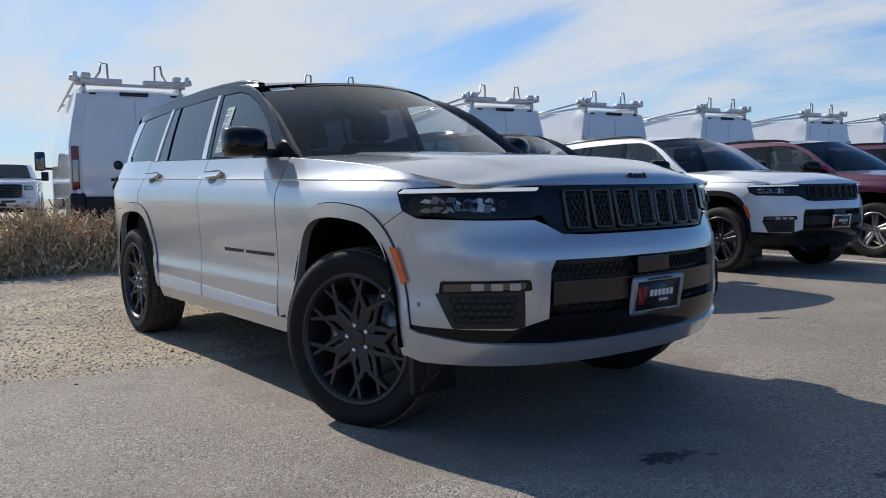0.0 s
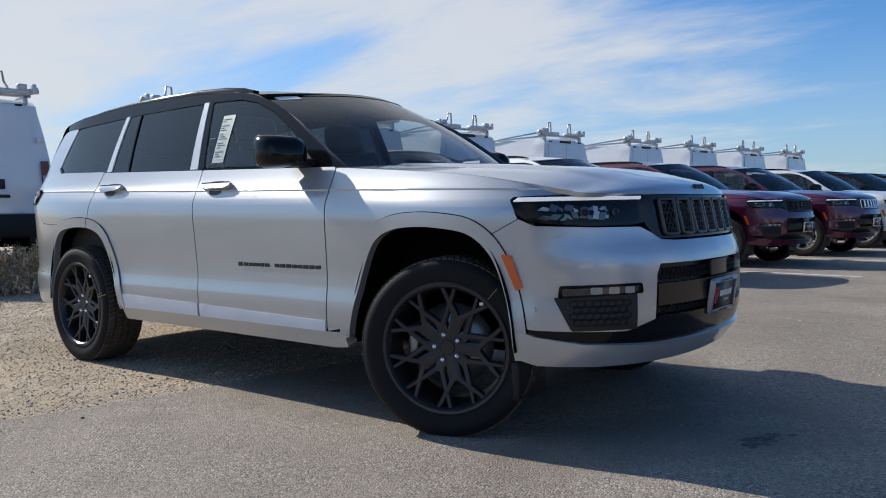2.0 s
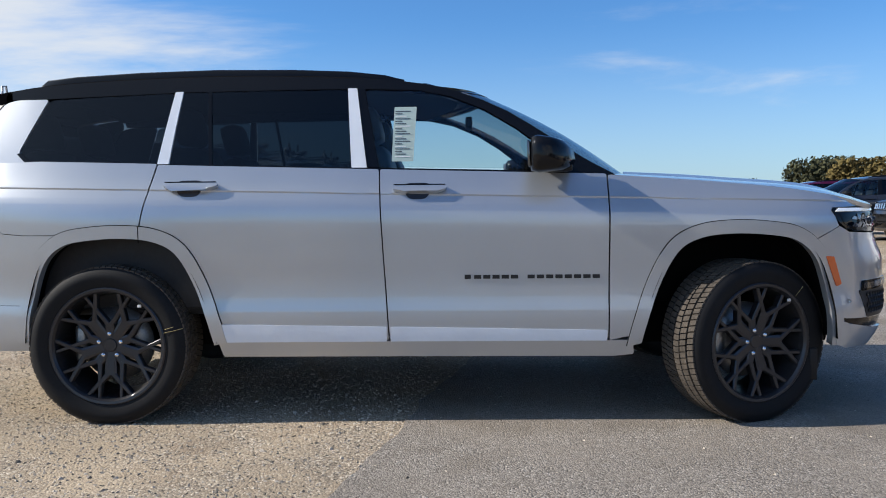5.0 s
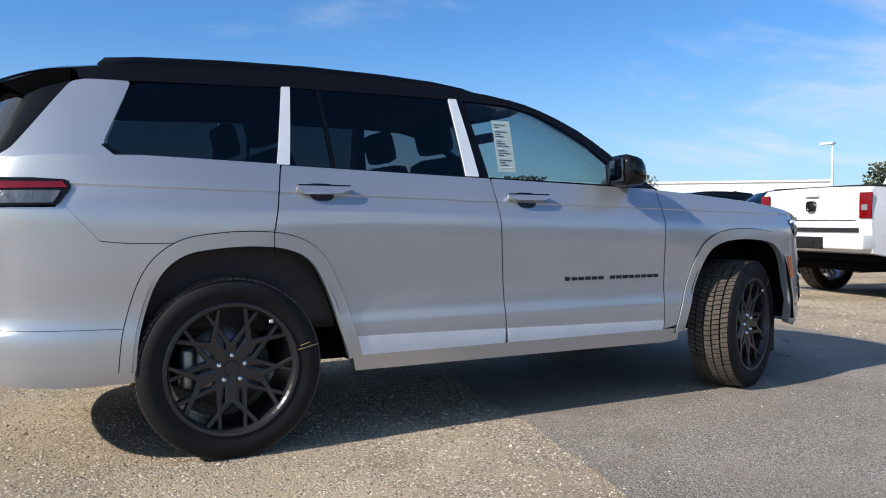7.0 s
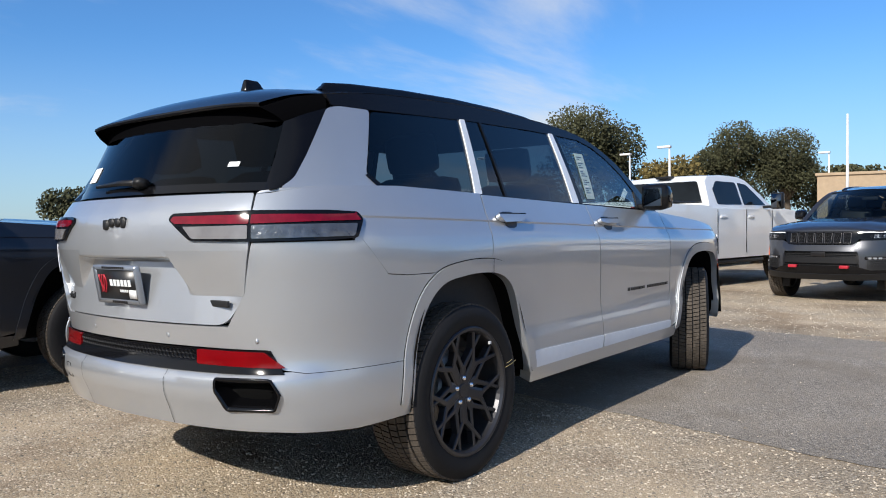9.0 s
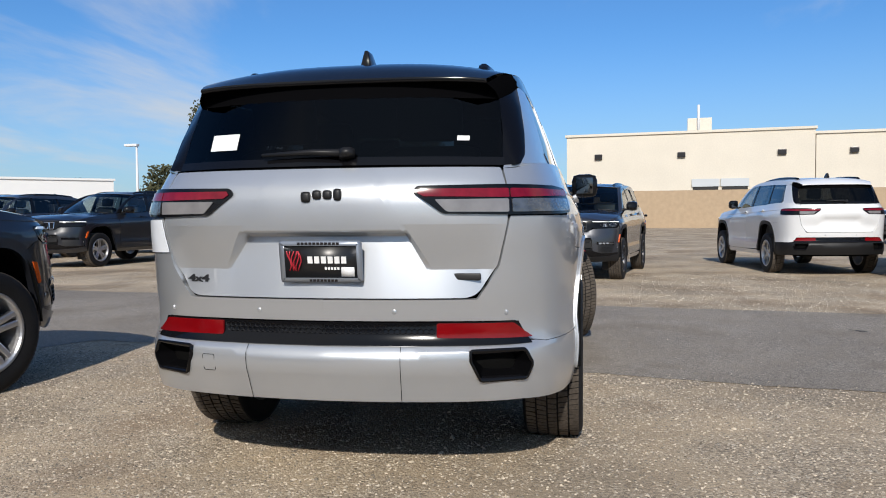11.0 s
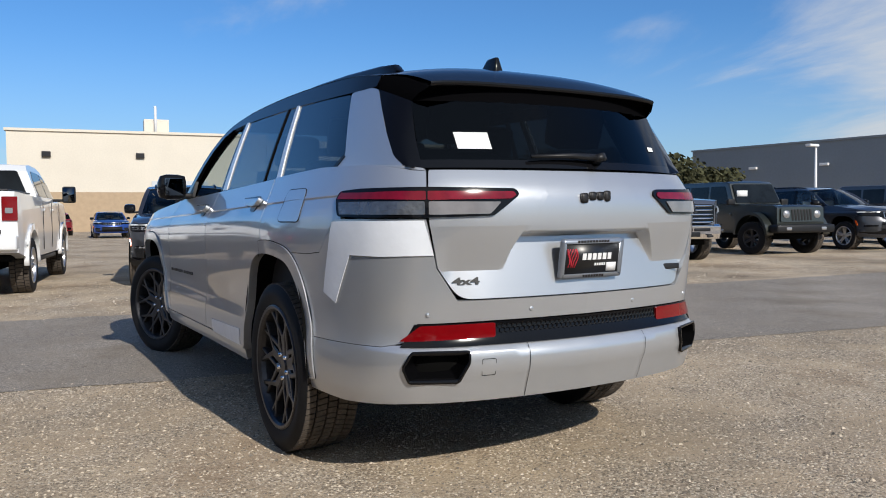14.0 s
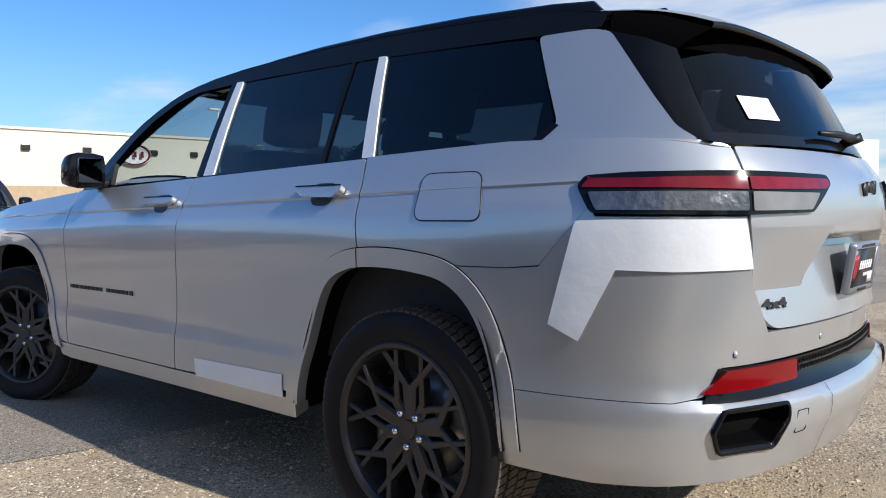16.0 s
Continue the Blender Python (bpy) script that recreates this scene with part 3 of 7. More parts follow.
def wheel(parent, x, y, R, rim, width, style, alloy, turn=0.0, spin=0.0, lite=True):
    """A wheel under parent at x, y: tyre, tread, rim, brake disc, caliper and lug nuts."""
    key = (R, rim, width, style, lite)
    if key not in WHEELS:
        a, b = tyre_mesh(R, rim, width, lite)
        nuts = bmesh.new()
        w, f = width / 2, -width / 2 * 0.66
        lathe(nuts, [(0.001, f - 0.014), (0.010, f - 0.012), (0.0125, f), (0.0125, f + 0.02)], n=10)
        disc = bmesh.new()
        lathe(disc, [(0.06, -0.01), (rim * 0.66, -0.01), (rim * 0.66, 0.012), (0.06, 0.012)], n=36)
        lathe(disc, [(0.06, -0.03), (0.085, -0.03), (0.085, 0.1), (0.03, 0.1)], n=24)
        WHEELS[key] = [mesh_of("tyre", a, RUBBER), mesh_of("tread", b, TREAD, smooth=False), {}, mesh_of("lug_nut", nuts, CHROME), mesh_of("brake_disc", disc, STEEL),
                       mesh_of("caliper", boxes((-rim * 0.72, -rim * 0.50, -0.045, 0.06, -0.09, 0.09), bevel=0.02), STEEL)]
    tyre, tread, rims, nut, disc, cal = WHEELS[key]
    if alloy.name not in rims:
        rims[alloy.name] = mesh_of("rim", rim_mesh(rim, width, style), alloy, smooth=False)
    hub = new("wheel")
    hub.parent = parent
    hub.matrix_basis = pose(x, y, R - 0.008, 0, 0, turn + (180 if y > 0 else 0))
    t = part("tyre", tyre, None, hub)
    t.rotation_euler = (0, radians(spin), 0)
    tr = part("tread", tread, None, hub)
    tr.rotation_euler = (0, radians(spin), 0)
    r = part("rim", rims[alloy.name], None, hub)
    r.rotation_euler = (0, radians(spin), 0)
    if lite:
        return hub
    part("brake_disc", disc, None, hub)
    part("caliper", cal, None, hub)
    for k in range(5):
        a = -radians(spin) + math.pi / 2 + k * 2 * math.pi / 5
        n = part("lug_nut", nut, None, hub)
        n.location = (0.057 * math.cos(a), 0, 0.057 * math.sin(a))
    return hub


# ---- simpler vehicles out of side profiles ----
def arch(cx, r, z0, n=14, zc=0.42):
    """Points of a wheel opening from back to front, for an outline walked along the bottom from the rear forwards."""
    out = []
    a0 = math.asin(min(max((z0 - zc) / r, -0.9), 0.9))
    for i in range(n + 1):
        a = math.pi - a0 - (math.pi - 2 * a0) * i / n
        out.append((cx + r * math.cos(a), zc + r * math.sin(a)))
    return out


def slab(outline, width_at, bevel=0.03, step_z=(), step=0.25):
    """A body between two equal side outlines (x, z), whose half width follows width_at(x, z)."""
    bm = bmesh.new()
    f = bm.faces.new([bm.verts.new((x, 0, z)) for x, z in outline])
    for z in step_z:
        bmesh.ops.bisect_plane(bm, geom=bm.verts[:] + bm.edges[:] + bm.faces[:], plane_co=(0, 0, z), plane_no=(0, 0, 1))
    xs = [p[0] for p in outline]
    x = min(xs) + step
    while x < max(xs):
        bmesh.ops.bisect_plane(bm, geom=bm.verts[:] + bm.edges[:] + bm.faces[:], plane_co=(x, 0, 0), plane_no=(1, 0, 0))
        x += step
    edge = [e for e in bm.edges if e.is_boundary]
    one = {v: v for v in bm.verts}
    faces = list(bm.faces)
    two = {v: bm.verts.new((v.co.x, width_at(v.co.x, v.co.z), v.co.z)) for v in list(one)}
    for g in faces:
        bm.faces.new([two[v] for v in g.verts][::-1])
    rim = []
    cols = {}
    cross = (-0.93, -0.62, -0.3, 0, 0.3, 0.62, 0.93)
    for v in one:
        v.co.y = -width_at(v.co.x, v.co.z)
    for e in edge:
        for v in e.verts:
            if v not in cols:
                h = two[v].co.y
                crown = 0.02 if v.co.z > 0.75 else 0.0
                cols[v] = [v] + [bm.verts.new((v.co.x, h * c, v.co.z + crown * (1 - c * c))) for c in cross] + [two[v]]
    for e in edge:
        a, b = cols[e.verts[0]], cols[e.verts[1]]
        for i in range(len(a) - 1):
            bm.faces.new((a[i], b[i], b[i + 1], a[i + 1]))
    bmesh.ops.recalc_face_normals(bm, faces=bm.faces[:])
    if bevel:
        es = [e for e in bm.edges if len(e.link_faces) == 2 and e.calc_face_angle(0) > 0.9]
        bmesh.ops.bevel(bm, geom=es, offset=bevel, segments=3, affect="EDGES", profile=0.6, clamp_overlap=True)
    for e in bm.edges:
        if len(e.link_faces) == 2 and e.calc_face_angle(0) > 0.6:
            e.smooth = False
    return bm


def side_panels(name, outline, width_at, mats, parent, lift=0.006, label=""):
    """The same panel on both sides of a slab."""
    for s in (-1, 1):
        part(name, panel(outline, lambda u, v, s=s: Vector((u, s * (width_at(u, v) + lift), v)), step=0.2, depth=0.012), mats, parent, label)


def quad_panel(name, corners, mats, parent, label="", depth=0.01, lift=0.0, n=6, bow=0.0, inner=(0, 0, 0.9), r=0.05):
    """A bowed four-cornered sheet; corners go round."""
    A, B, C, D = [Vector(c) for c in corners]

    def chart(u, v):
        p = A.lerp(B, u).lerp(D.lerp(C, u), v)
        q = (A + B + C + D) / 4
        nrm = (B - A).cross(D - A).normalized()
        if nrm.dot(q - Vector(inner)) < 0:
            nrm = -nrm
        return p + nrm * (bow * (1 - (2 * u - 1) ** 2) + lift)
    return part(name, panel(fillet([(0, 0), (1, 0), (1, 1), (0, 1)], r), chart, step=1 / n, depth=depth, out=inner), mats, parent, label)


def lettering(parent, name, mats, count, at, size, gap, direction, up, depth=0.006, label="", skip=()):
    """A row of small plain shapes in place of letters."""
    bm = bmesh.new()
    d, u = Vector(direction).normalized(), Vector(up).normalized()
    n = d.cross(u)
    for k in range(count):
        if k in skip:
            continue
        p = Vector(at) + d * k * (size[0] + gap)
        vs = []
        for z in (0, depth):
            vs += [bm.verts.new(p + d * a * size[0] + u * b * size[1] + n * z) for a, b in ((0, 0), (1, 0), (1, 1), (0, 1))]
        for q in ((4, 5, 6, 7), (0, 1, 5, 4), (1, 2, 6, 5), (2, 3, 7, 6), (3, 0, 4, 7)):
            bm.faces.new([vs[i] for i in q])
    return part(name, bm, mats, parent, label, smooth=False)


def mirror_pair(parent, x, y, z, size, body, arm=0.12):
    l, w, h = size
    for s in (-1, 1):
        m = part("wing_mirror", boxes((x - l / 2, x + l / 2, min(s * (y + arm), s * (y + arm + w)), max(s * (y + arm), s * (y + arm + w)), z, z + h), bevel=min(size) * 0.3), body, parent)
        part("mirror_glass", boxes((x - l / 2 - 0.004, x - l / 2 + 0.01, min(s * (y + arm + 0.02), s * (y + arm + w - 0.02)), max(s * (y + arm + 0.02), s * (y + arm + w - 0.02)), z + 0.025, z + h - 0.025)), MIRROR, m)
        part("mirror_arm", boxes((x - 0.03, x + 0.04, min(s * (y - 0.05), s * (y + arm + 0.03)), max(s * (y - 0.05), s * (y + arm + 0.03)), z + 0.02, z + 0.07), bevel=0.01), PLASTIC, m)


def pickup(mats, label, grille="chrome", alloy=None, spin=10, flares=False, tow_mirrors=False, group="pickups across the lane"):
    """A crew-cab pickup, 5.9 m long; x forwards."""
    root = empty("pickup_truck", label, "pickup truck", group)
    W = 1.0
    wid = lambda x, z: (W - 0.03 * abs((z - 0.85) / 0.5) ** 2 - 0.36 * smooth01((x - 2.40) / 0.45) - 0.02 * smooth01((-x - 2.6) / 0.4)) if z < 1.5 else W
    R, fx, rx = 0.405, 1.87, -1.87
    low = [(-2.93, 0.62)] + [(-2.5, 0.55)] + arch(rx, 0.50, 0.52) + [(-1.2, 0.50), (1.2, 0.50)] + arch(fx, 0.50, 0.52) + [(2.55, 0.58)]
    front = low + [(2.74, 0.78), (2.80, 1.0), (2.78, 1.20), (2.66, 1.30), (2.2, 1.345), (1.55, 1.385), (1.3, 1.35), (-0.85, 1.36), (-0.86, 1.40), (-2.88, 1.44), (-2.94, 1.38), (-2.95, 0.95)]
    part("body", slab(front, wid, 0.035, (0.7, 0.85, 1.0, 1.15), 0.08), mats, root)
    cabw = lambda x, z: 0.955 - 0.34 * max(z - 1.36, 0) - 0.05 * max(z - 1.75, 0) - 0.03 * smooth01((x - 0.9) / 0.6)
    cab = [(-0.88, 1.34), (1.56, 1.34), (1.45, 1.44), (0.70, 1.88), (0.45, 1.935), (-0.2, 1.95), (-0.62, 1.92), (-0.78, 1.82), (-0.86, 1.45)]
    part("cab", slab(cab, cabw, 0.04, (1.45, 1.6, 1.75, 1.86)), mats, root)
    side_panels("front_side_window", fillet([(0.36, 1.43), (1.22, 1.43), (1.05, 1.54), (0.66, 1.80), (0.36, 1.83)], 0.04), cabw, SHADE, root)
    side_panels("rear_side_window", fillet([(-0.58, 1.43), (0.28, 1.43), (0.28, 1.83), (-0.40, 1.84), (-0.60, 1.70)], 0.04), cabw, SHADE, root)
    quad_panel("windscreen", [(1.47, -0.80, 1.45), (1.47, 0.80, 1.45), (0.74, 0.66, 1.875), (0.74, -0.66, 1.875)], SHADE, root, lift=0.012, bow=0.03, depth=0.02)
    quad_panel("rear_window", [(-0.865, -0.80, 1.46), (-0.865, 0.80, 1.46), (-0.785, 0.66, 1.83), (-0.785, -0.66, 1.83)], SHADE, root, lift=0.01, depth=0.02)
    for x in (0.32, -0.70, 1.33):
        for s in (-1, 1):
            part("door_gap", boxes((x - 0.004, x + 0.004, s * wid(x, 0.9) - 0.004, s * wid(x, 0.9) + 0.004, 0.58, 1.34)), UNDER, root)
    for s in (-1, 1):
        for x in (0.42, -0.58):
            part("door_handle", boxes((x, x + 0.2, s * 0.985 - 0.02, s * 0.985 + 0.025, 1.19, 1.235), bevel=0.012), mats if grille != "chrome" else CHROME, root)
        part("side_step", boxes((-1.1, 1.1, s * 0.88 - 0.07, s * 0.88 + 0.09, 0.40, 0.47), bevel=0.02), CHROME if grille == "chrome" else PLASTIC, root)
    if flares:
        for cx in (fx, rx):
            for s in (-1, 1):
                part("wheel_arch_trim", panel([(cx + r * math.cos(a), 0.42 + r * math.sin(a)) for r, aa in ((0.585, range(0, 19)), (0.495, range(18, -1, -1))) for a in [math.pi * k / 18 for k in aa]],
                                          lambda u, v, s=s: Vector((u, s * 1.025, v)), step=0.3, depth=0.06, out=(cx, 0, 0.5)), mats, root)
    # nose
    part("front_bumper", slab([(2.50, 0.48), (2.82, 0.50), (2.93, 0.60), (2.94, 0.76), (2.84, 0.80), (2.55, 0.80)], lambda x, z: 0.99 - 0.30 * smooth01((x - 2.55) / 0.38), 0.02, (), 0.06), CHROME if grille == "chrome" else mats, root)
    gm = CHROME if grille == "chrome" else GLOSSBLACK
    quad_panel("grille", [(2.83, -0.58, 0.82), (2.83, 0.58, 0.82), (2.80, 0.62, 1.22), (2.80, -0.62, 1.22)], GLOSSBLACK, root, lift=0.01, bow=0.05, inner=(0, 0, 1), r=0.12)
    for z in (0.85, 0.93, 1.01, 1.10, 1.19):
        part("grille_bar", tube(bmesh.new(), [(2.80 + 0.085 - 0.06 * (y / 0.6) ** 2 - 0.05 * (z - 0.82), y, z) for y in [-0.55 + 0.11 * k for k in range(11)]], 0.018, 6), gm, root)
    lettering(root, "grille_badge", INK, 3, (2.90, -0.13, 1.035), (0.07, 0.06), 0.02, (0, 1, 0), (0, 0, 1))
    for s in (-1, 1):
        q = [(2.815, s * 0.65, 1.03), (2.575, s * 0.885, 1.04), (2.56, s * 0.885, 1.17), (2.79, s * 0.65, 1.18)]
        h = quad_panel("headlight", q, SMOKE, root, lift=0.012, bow=0.03, r=0.03)
        quad_panel("lamp_projector", [(2.80, s * 0.67, 1.055), (2.64, s * 0.83, 1.06), (2.63, s * 0.83, 1.135), (2.785, s * 0.67, 1.15)], CLEARLENS, h, lift=0.034, bow=0.018, r=0.02)
        part("fog_lamp", boxes((2.80, 2.865, s * 0.74 - 0.08, s * 0.74 + 0.08, 0.63, 0.70), bevel=0.02), SMOKE, root)
        part("bumper_slot", boxes((2.89, 2.95, s * 0.22 - 0.2, s * 0.22 + 0.2, 0.66, 0.73), bevel=0.015), PLASTIC, root)
        part("tow_hook", boxes((2.90, 2.96, s * 0.42 - 0.07, s * 0.42 + 0.07, 0.53, 0.58), bevel=0.02), INK, root)
        t = quad_panel("tail_lamp", [(-2.955, s * 0.985, 1.05), (-2.955, s * 0.80, 1.05), (-2.955, s * 0.80, 1.37), (-2.945, s * 0.985, 1.37)], REDLENS, root, lift=0.015)
        quad_panel("reverse_lamp", [(-2.96, s * 0.93, 1.15), (-2.96, s * 0.84, 1.15), (-2.96, s * 0.84, 1.22), (-2.96, s * 0.93, 1.22)], CLEARLENS, t, lift=0.02)
    part("plate_bracket", boxes((2.90, 2.96, -0.16, 0.16, 0.55, 0.65), bevel=0.01), PLASTIC, root)
    # tail
    part("rear_bumper", boxes((-3.10, -2.80, -0.98, 0.98, 0.66, 0.86), bevel=0.03), CHROME if grille == "chrome" else mats, root)
    part("tailgate_trim", boxes((-2.962, -2.94, -0.78, 0.78, 0.87, 0.93), bevel=0.006), INK, root)
    part("tailgate_badge", boxes((-2.975, -2.95, -0.07, 0.07, 1.14, 1.28), bevel=0.045), BRONZE, root)
    part("tailgate_handle", boxes((-2.985, -2.95, -0.12, 0.12, 1.335, 1.375), bevel=0.012), mats if grille != "chrome" else CHROME, root)
    part("bumper_step", boxes((-3.105, -3.07, -0.36, 0.36, 0.655, 0.815), bevel=0.012), PLASTIC, root)
    part("tailgate_line", boxes((-2.957, -2.95, -0.74, 0.74, 1.02, 1.03), bevel=0.002), INK, root)
    part("bed_cover", boxes((-2.85, -0.95, -0.86, 0.86, 1.45, 1.475), bevel=0.01), INK, root)
    part("plate_holder", boxes((-3.115, -3.09, -0.20, 0.20, 0.67, 0.80), bevel=0.01), PLASTIC, root)
    part("chassis", boxes((-2.6, 2.5, -0.62, 0.62, 0.36, 0.55), (-2.75, -1.2, -0.85, 0.85, 0.50, 0.60)), UNDER, root)
    part("roof_lamp", boxes((-0.80, -0.62, -0.14, 0.14, 1.90, 1.945), bevel=0.01), PLASTIC, root)
    if tow_mirrors:
        mirror_pair(root, 1.12, 0.95, 1.35, (0.13, 0.22, 0.30), PLASTIC, 0.14)
    else:
        mirror_pair(root, 1.14, 0.93, 1.38, (0.13, 0.20, 0.17), CHROME if grille == "chrome" else mats, 0.10)
    for x, turn in ((fx, 0), (rx, 0)):
        for y in (-0.87, 0.87):
            wheel(root, x, y, 0.405, 0.255, 0.28, "five" if spin % 20 else 6, alloy or BRIGHT_ALLOY, turn, spin)
    return root


def off_roader(mats, label, grille=None, group="vehicles across the lane"):
    """A boxy four-door off-roader, 4.5 m long."""
    root = empty("off_roader", label, "off-roader", group)
    wid = lambda x, z: 0.76 - 0.06 * smooth01((x - 0.9) / 1.2)
    low = [(-2.15, 0.55)] + arch(-1.5, 0.52, 0.56) + [(-0.9, 0.52), (0.85, 0.52)] + arch(1.5, 0.54, 0.56) + [(2.1, 0.62), (2.16, 0.72), (2.14, 1.14), (2.06, 1.19), (0.72, 1.25), (0.60, 1.22), (-2.15, 1.22), (-2.2, 1.1)]
    part("body", slab(low, wid, 0.03, (0.8, 1.0)), mats, root)
    cabw = lambda x, z: 0.76 - 0.13 * max(z - 1.22, 0)
    part("hard_top", slab([(-2.16, 1.21), (0.72, 1.21), (0.42, 1.78), (0.30, 1.83), (-2.0, 1.85), (-2.12, 1.78)], cabw, 0.03, (1.5,)), mats, root)
    for a, b in ((-0.28, 0.50), (-1.14, -0.36), (-2.0, -1.22)):
        side_panels("side_window", fillet([(a, 1.27), (b, 1.27), (b - (0.22 if b > 0 else 0), 1.72), (a, 1.72)], 0.03), cabw, SHADE, root)
    quad_panel("windscreen", [(0.70, -0.68, 1.28), (0.70, 0.68, 1.28), (0.45, 0.62, 1.76), (0.45, -0.62, 1.76)], SHADE, root, lift=0.012)
    part("sticker", boxes((0.60, 0.625, -0.60, -0.28, 1.42, 1.60)), PAPER, root)
    gr = quad_panel("grille", [(2.17, -0.62, 0.80), (2.17, 0.62, 0.80), (2.15, 0.60, 1.14), (2.15, -0.60, 1.14)], grille or mats, root, lift=0.02, bow=0.01, r=0.1)
    for k in range(7):
        y = -0.27 + 0.09 * k
        part("grille_slot", boxes((2.16, 2.205, y - 0.03, y + 0.03, 0.83, 1.10), bevel=0.012), INK, gr)
    for s in (-1, 1):
        lm = bmesh.new()
        lathe(lm, [(0.001, -0.03), (0.06, -0.025), (0.085, 0), (0.095, 0.0), (0.095, 0.03)], n=24)
        h = part("headlight", lm, CLEARLENS, root)
        h.matrix_basis = pose(2.20, s * 0.46, 0.98, 0, 0, 90)
        for cx, r in ((1.5, 0.60), (-1.5, 0.58)):
            part("wheel_arch_flare", panel([(cx + rr * math.cos(a), 0.45 + rr * math.sin(a)) for rr, ks in ((r, range(0, 15)), (r - 0.07, range(14, -1, -1))) for a in [math.pi * (0.02 + 0.96 * k / 14) for k in ks]],
                                       lambda u, v, s=s: Vector((u, s * 0.95, v)), step=0.4, depth=0.2, out=(cx, 0, 0.4)), PLASTIC if grille else mats, root)
        part("mirror_arm", boxes((0.60, 0.72, min(s * 0.72, s * 0.95), max(s * 0.72, s * 0.95), 1.22, 1.38), bevel=0.03), PLASTIC, root)
        part("bumper_lamp", boxes((2.30, 2.365, s * 0.52 - 0.08, s * 0.52 + 0.08, 0.60, 0.68), bevel=0.02), CLEARLENS, root)
        part("door_hinge", boxes((0.55, 0.62, s * 0.76 - 0.02, s * 0.76 + 0.025, 0.95, 1.02), bevel=0.01), mats, root)
    part("front_bumper", boxes((2.05, 2.35, -0.86, 0.86, 0.54, 0.74), bevel=0.05), PLASTIC, root)
    part("rear_bumper", boxes((-2.32, -2.1, -0.80, 0.80, 0.50, 0.68), bevel=0.04), PLASTIC, root)
    part("chassis", boxes((-2.0, 2.0, -0.6, 0.6, 0.38, 0.56)), UNDER, root)
    for x in (1.5, -1.5):
        for y in (-0.80, 0.80):
            wheel(root, x, y, 0.41, 0.225, 0.27, 6, ALLOY if not grille else BRIGHT_ALLOY, 12 if x > 0 else 0, 0)
    return root


def cargo_van(label="white high-roof cargo van with a roof ladder rack", group="row of vans"):
    """A high-roof panel van, 6 m long, rear doors at -x, with a ladder rack."""
    root = empty("cargo_van", label, "van", group)
    wid = lambda x, z: 1.02 - 0.17 * smooth01((z - 1.3) / 1.25) ** 1.5 - 0.02 * smooth01((0.8 - z) / 0.4) - 0.16 * smooth01((x - 1.9) / 1.1)
    low = [(-2.97, 0.52)] + arch(-1.95, 0.42, 0.45, zc=0.38) + [(-1.4, 0.36), (1.6, 0.36)] + arch(2.1, 0.42, 0.45, zc=0.38) + [(2.6, 0.40), (2.95, 0.55), (3.0, 0.95), (2.6, 1.25), (2.2, 1.42), (1.35, 2.25), (0.9, 2.46), (0.2, 2.50), (-2.75, 2.50), (-2.90, 2.42), (-2.99, 1.2)]
    part("body", slab(low, wid, 0.07, (0.8, 1.2, 1.6, 2.0, 2.3), 0.5), WHITE_PAINT, root)
    rear = lambda z: -2.99 + 0.085 * smooth01((z - 1.2) / 1.3) - 0.001
    for s in (-1, 1):
        dw = lambda v: 0.86 - 0.12 * smooth01((v - 1.3) / 1.2)
        d = part("rear_door", panel(fillet([(0.012, 0.79), (0.97, 0.79), (0.97, 2.36), (0.012, 2.36)], 0.03), lambda u, v, s=s: Vector((rear(v) - 0.02, s * u * dw(v), v)), step=0.3, depth=0.03, out=(0, 0, 1.2)), WHITE_PAINT, root)
        part("door_hinge", boxes((-3.02, -2.95, min(s * 0.83, s * 0.90), max(s * 0.83, s * 0.90), 1.86, 1.95), bevel=0.01), WHITE_PAINT, d)
        part("door_hinge", boxes((-3.04, -2.97, min(s * 0.86, s * 0.93), max(s * 0.86, s * 0.93), 0.80, 0.90), bevel=0.01), WHITE_PAINT, d)
        t = quad_panel("tail_lamp", [(-3.0, s * 0.99, 0.88), (-3.0, s * 0.88, 0.88), (-2.98, s * 0.87, 1.58), (-2.98, s * 0.98, 1.58)], REDLENS, root, lift=0.02)
        quad_panel("reverse_lamp", [(-3.0, s * 0.975, 1.02), (-3.0, s * 0.895, 1.02), (-2.99, s * 0.89, 1.36), (-2.99, s * 0.97, 1.36)], CLEARLENS, t, lift=0.028)
        part("corner_bumper", boxes((-3.06, -2.55, min(s * 0.80, s * 1.03), max(s * 0.80, s * 1.03), 0.40, 0.84), bevel=0.05), PLASTIC, root)
        part("reflector", boxes((-3.068, -3.05, s * 0.90 - 0.04, s * 0.90 + 0.04, 0.55, 0.63), bevel=0.01), REDLENS, root)
        part("side_moulding", boxes((-1.4, 1.5, s * 1.02 - 0.015, s * 1.02 + 0.02, 0.62, 0.76), bevel=0.01), PLASTIC, root)
        part("roof_marker", boxes((-2.93, -2.87, s * 0.62 - 0.05, s * 0.62 + 0.05, 2.41, 2.44), bevel=0.01), INK, root)
    part("bumper_step", boxes((-3.07, -2.8, -0.80, 0.80, 0.42, 0.775), bevel=0.025), PLASTIC, root)
    part("door_seam", boxes((-3.013, -2.98, -0.006, 0.006, 0.80, 1.2)), INK, root)
    part("plate_light_bar", boxes((-3.03, -2.99, -0.42, 0.42, 1.02, 1.07), bevel=0.008), INK, root)
    part("door_handle", boxes((-3.03, -2.99, -0.36, -0.26, 1.15, 1.30), bevel=0.015), INK, root)
    bd = bmesh.new()
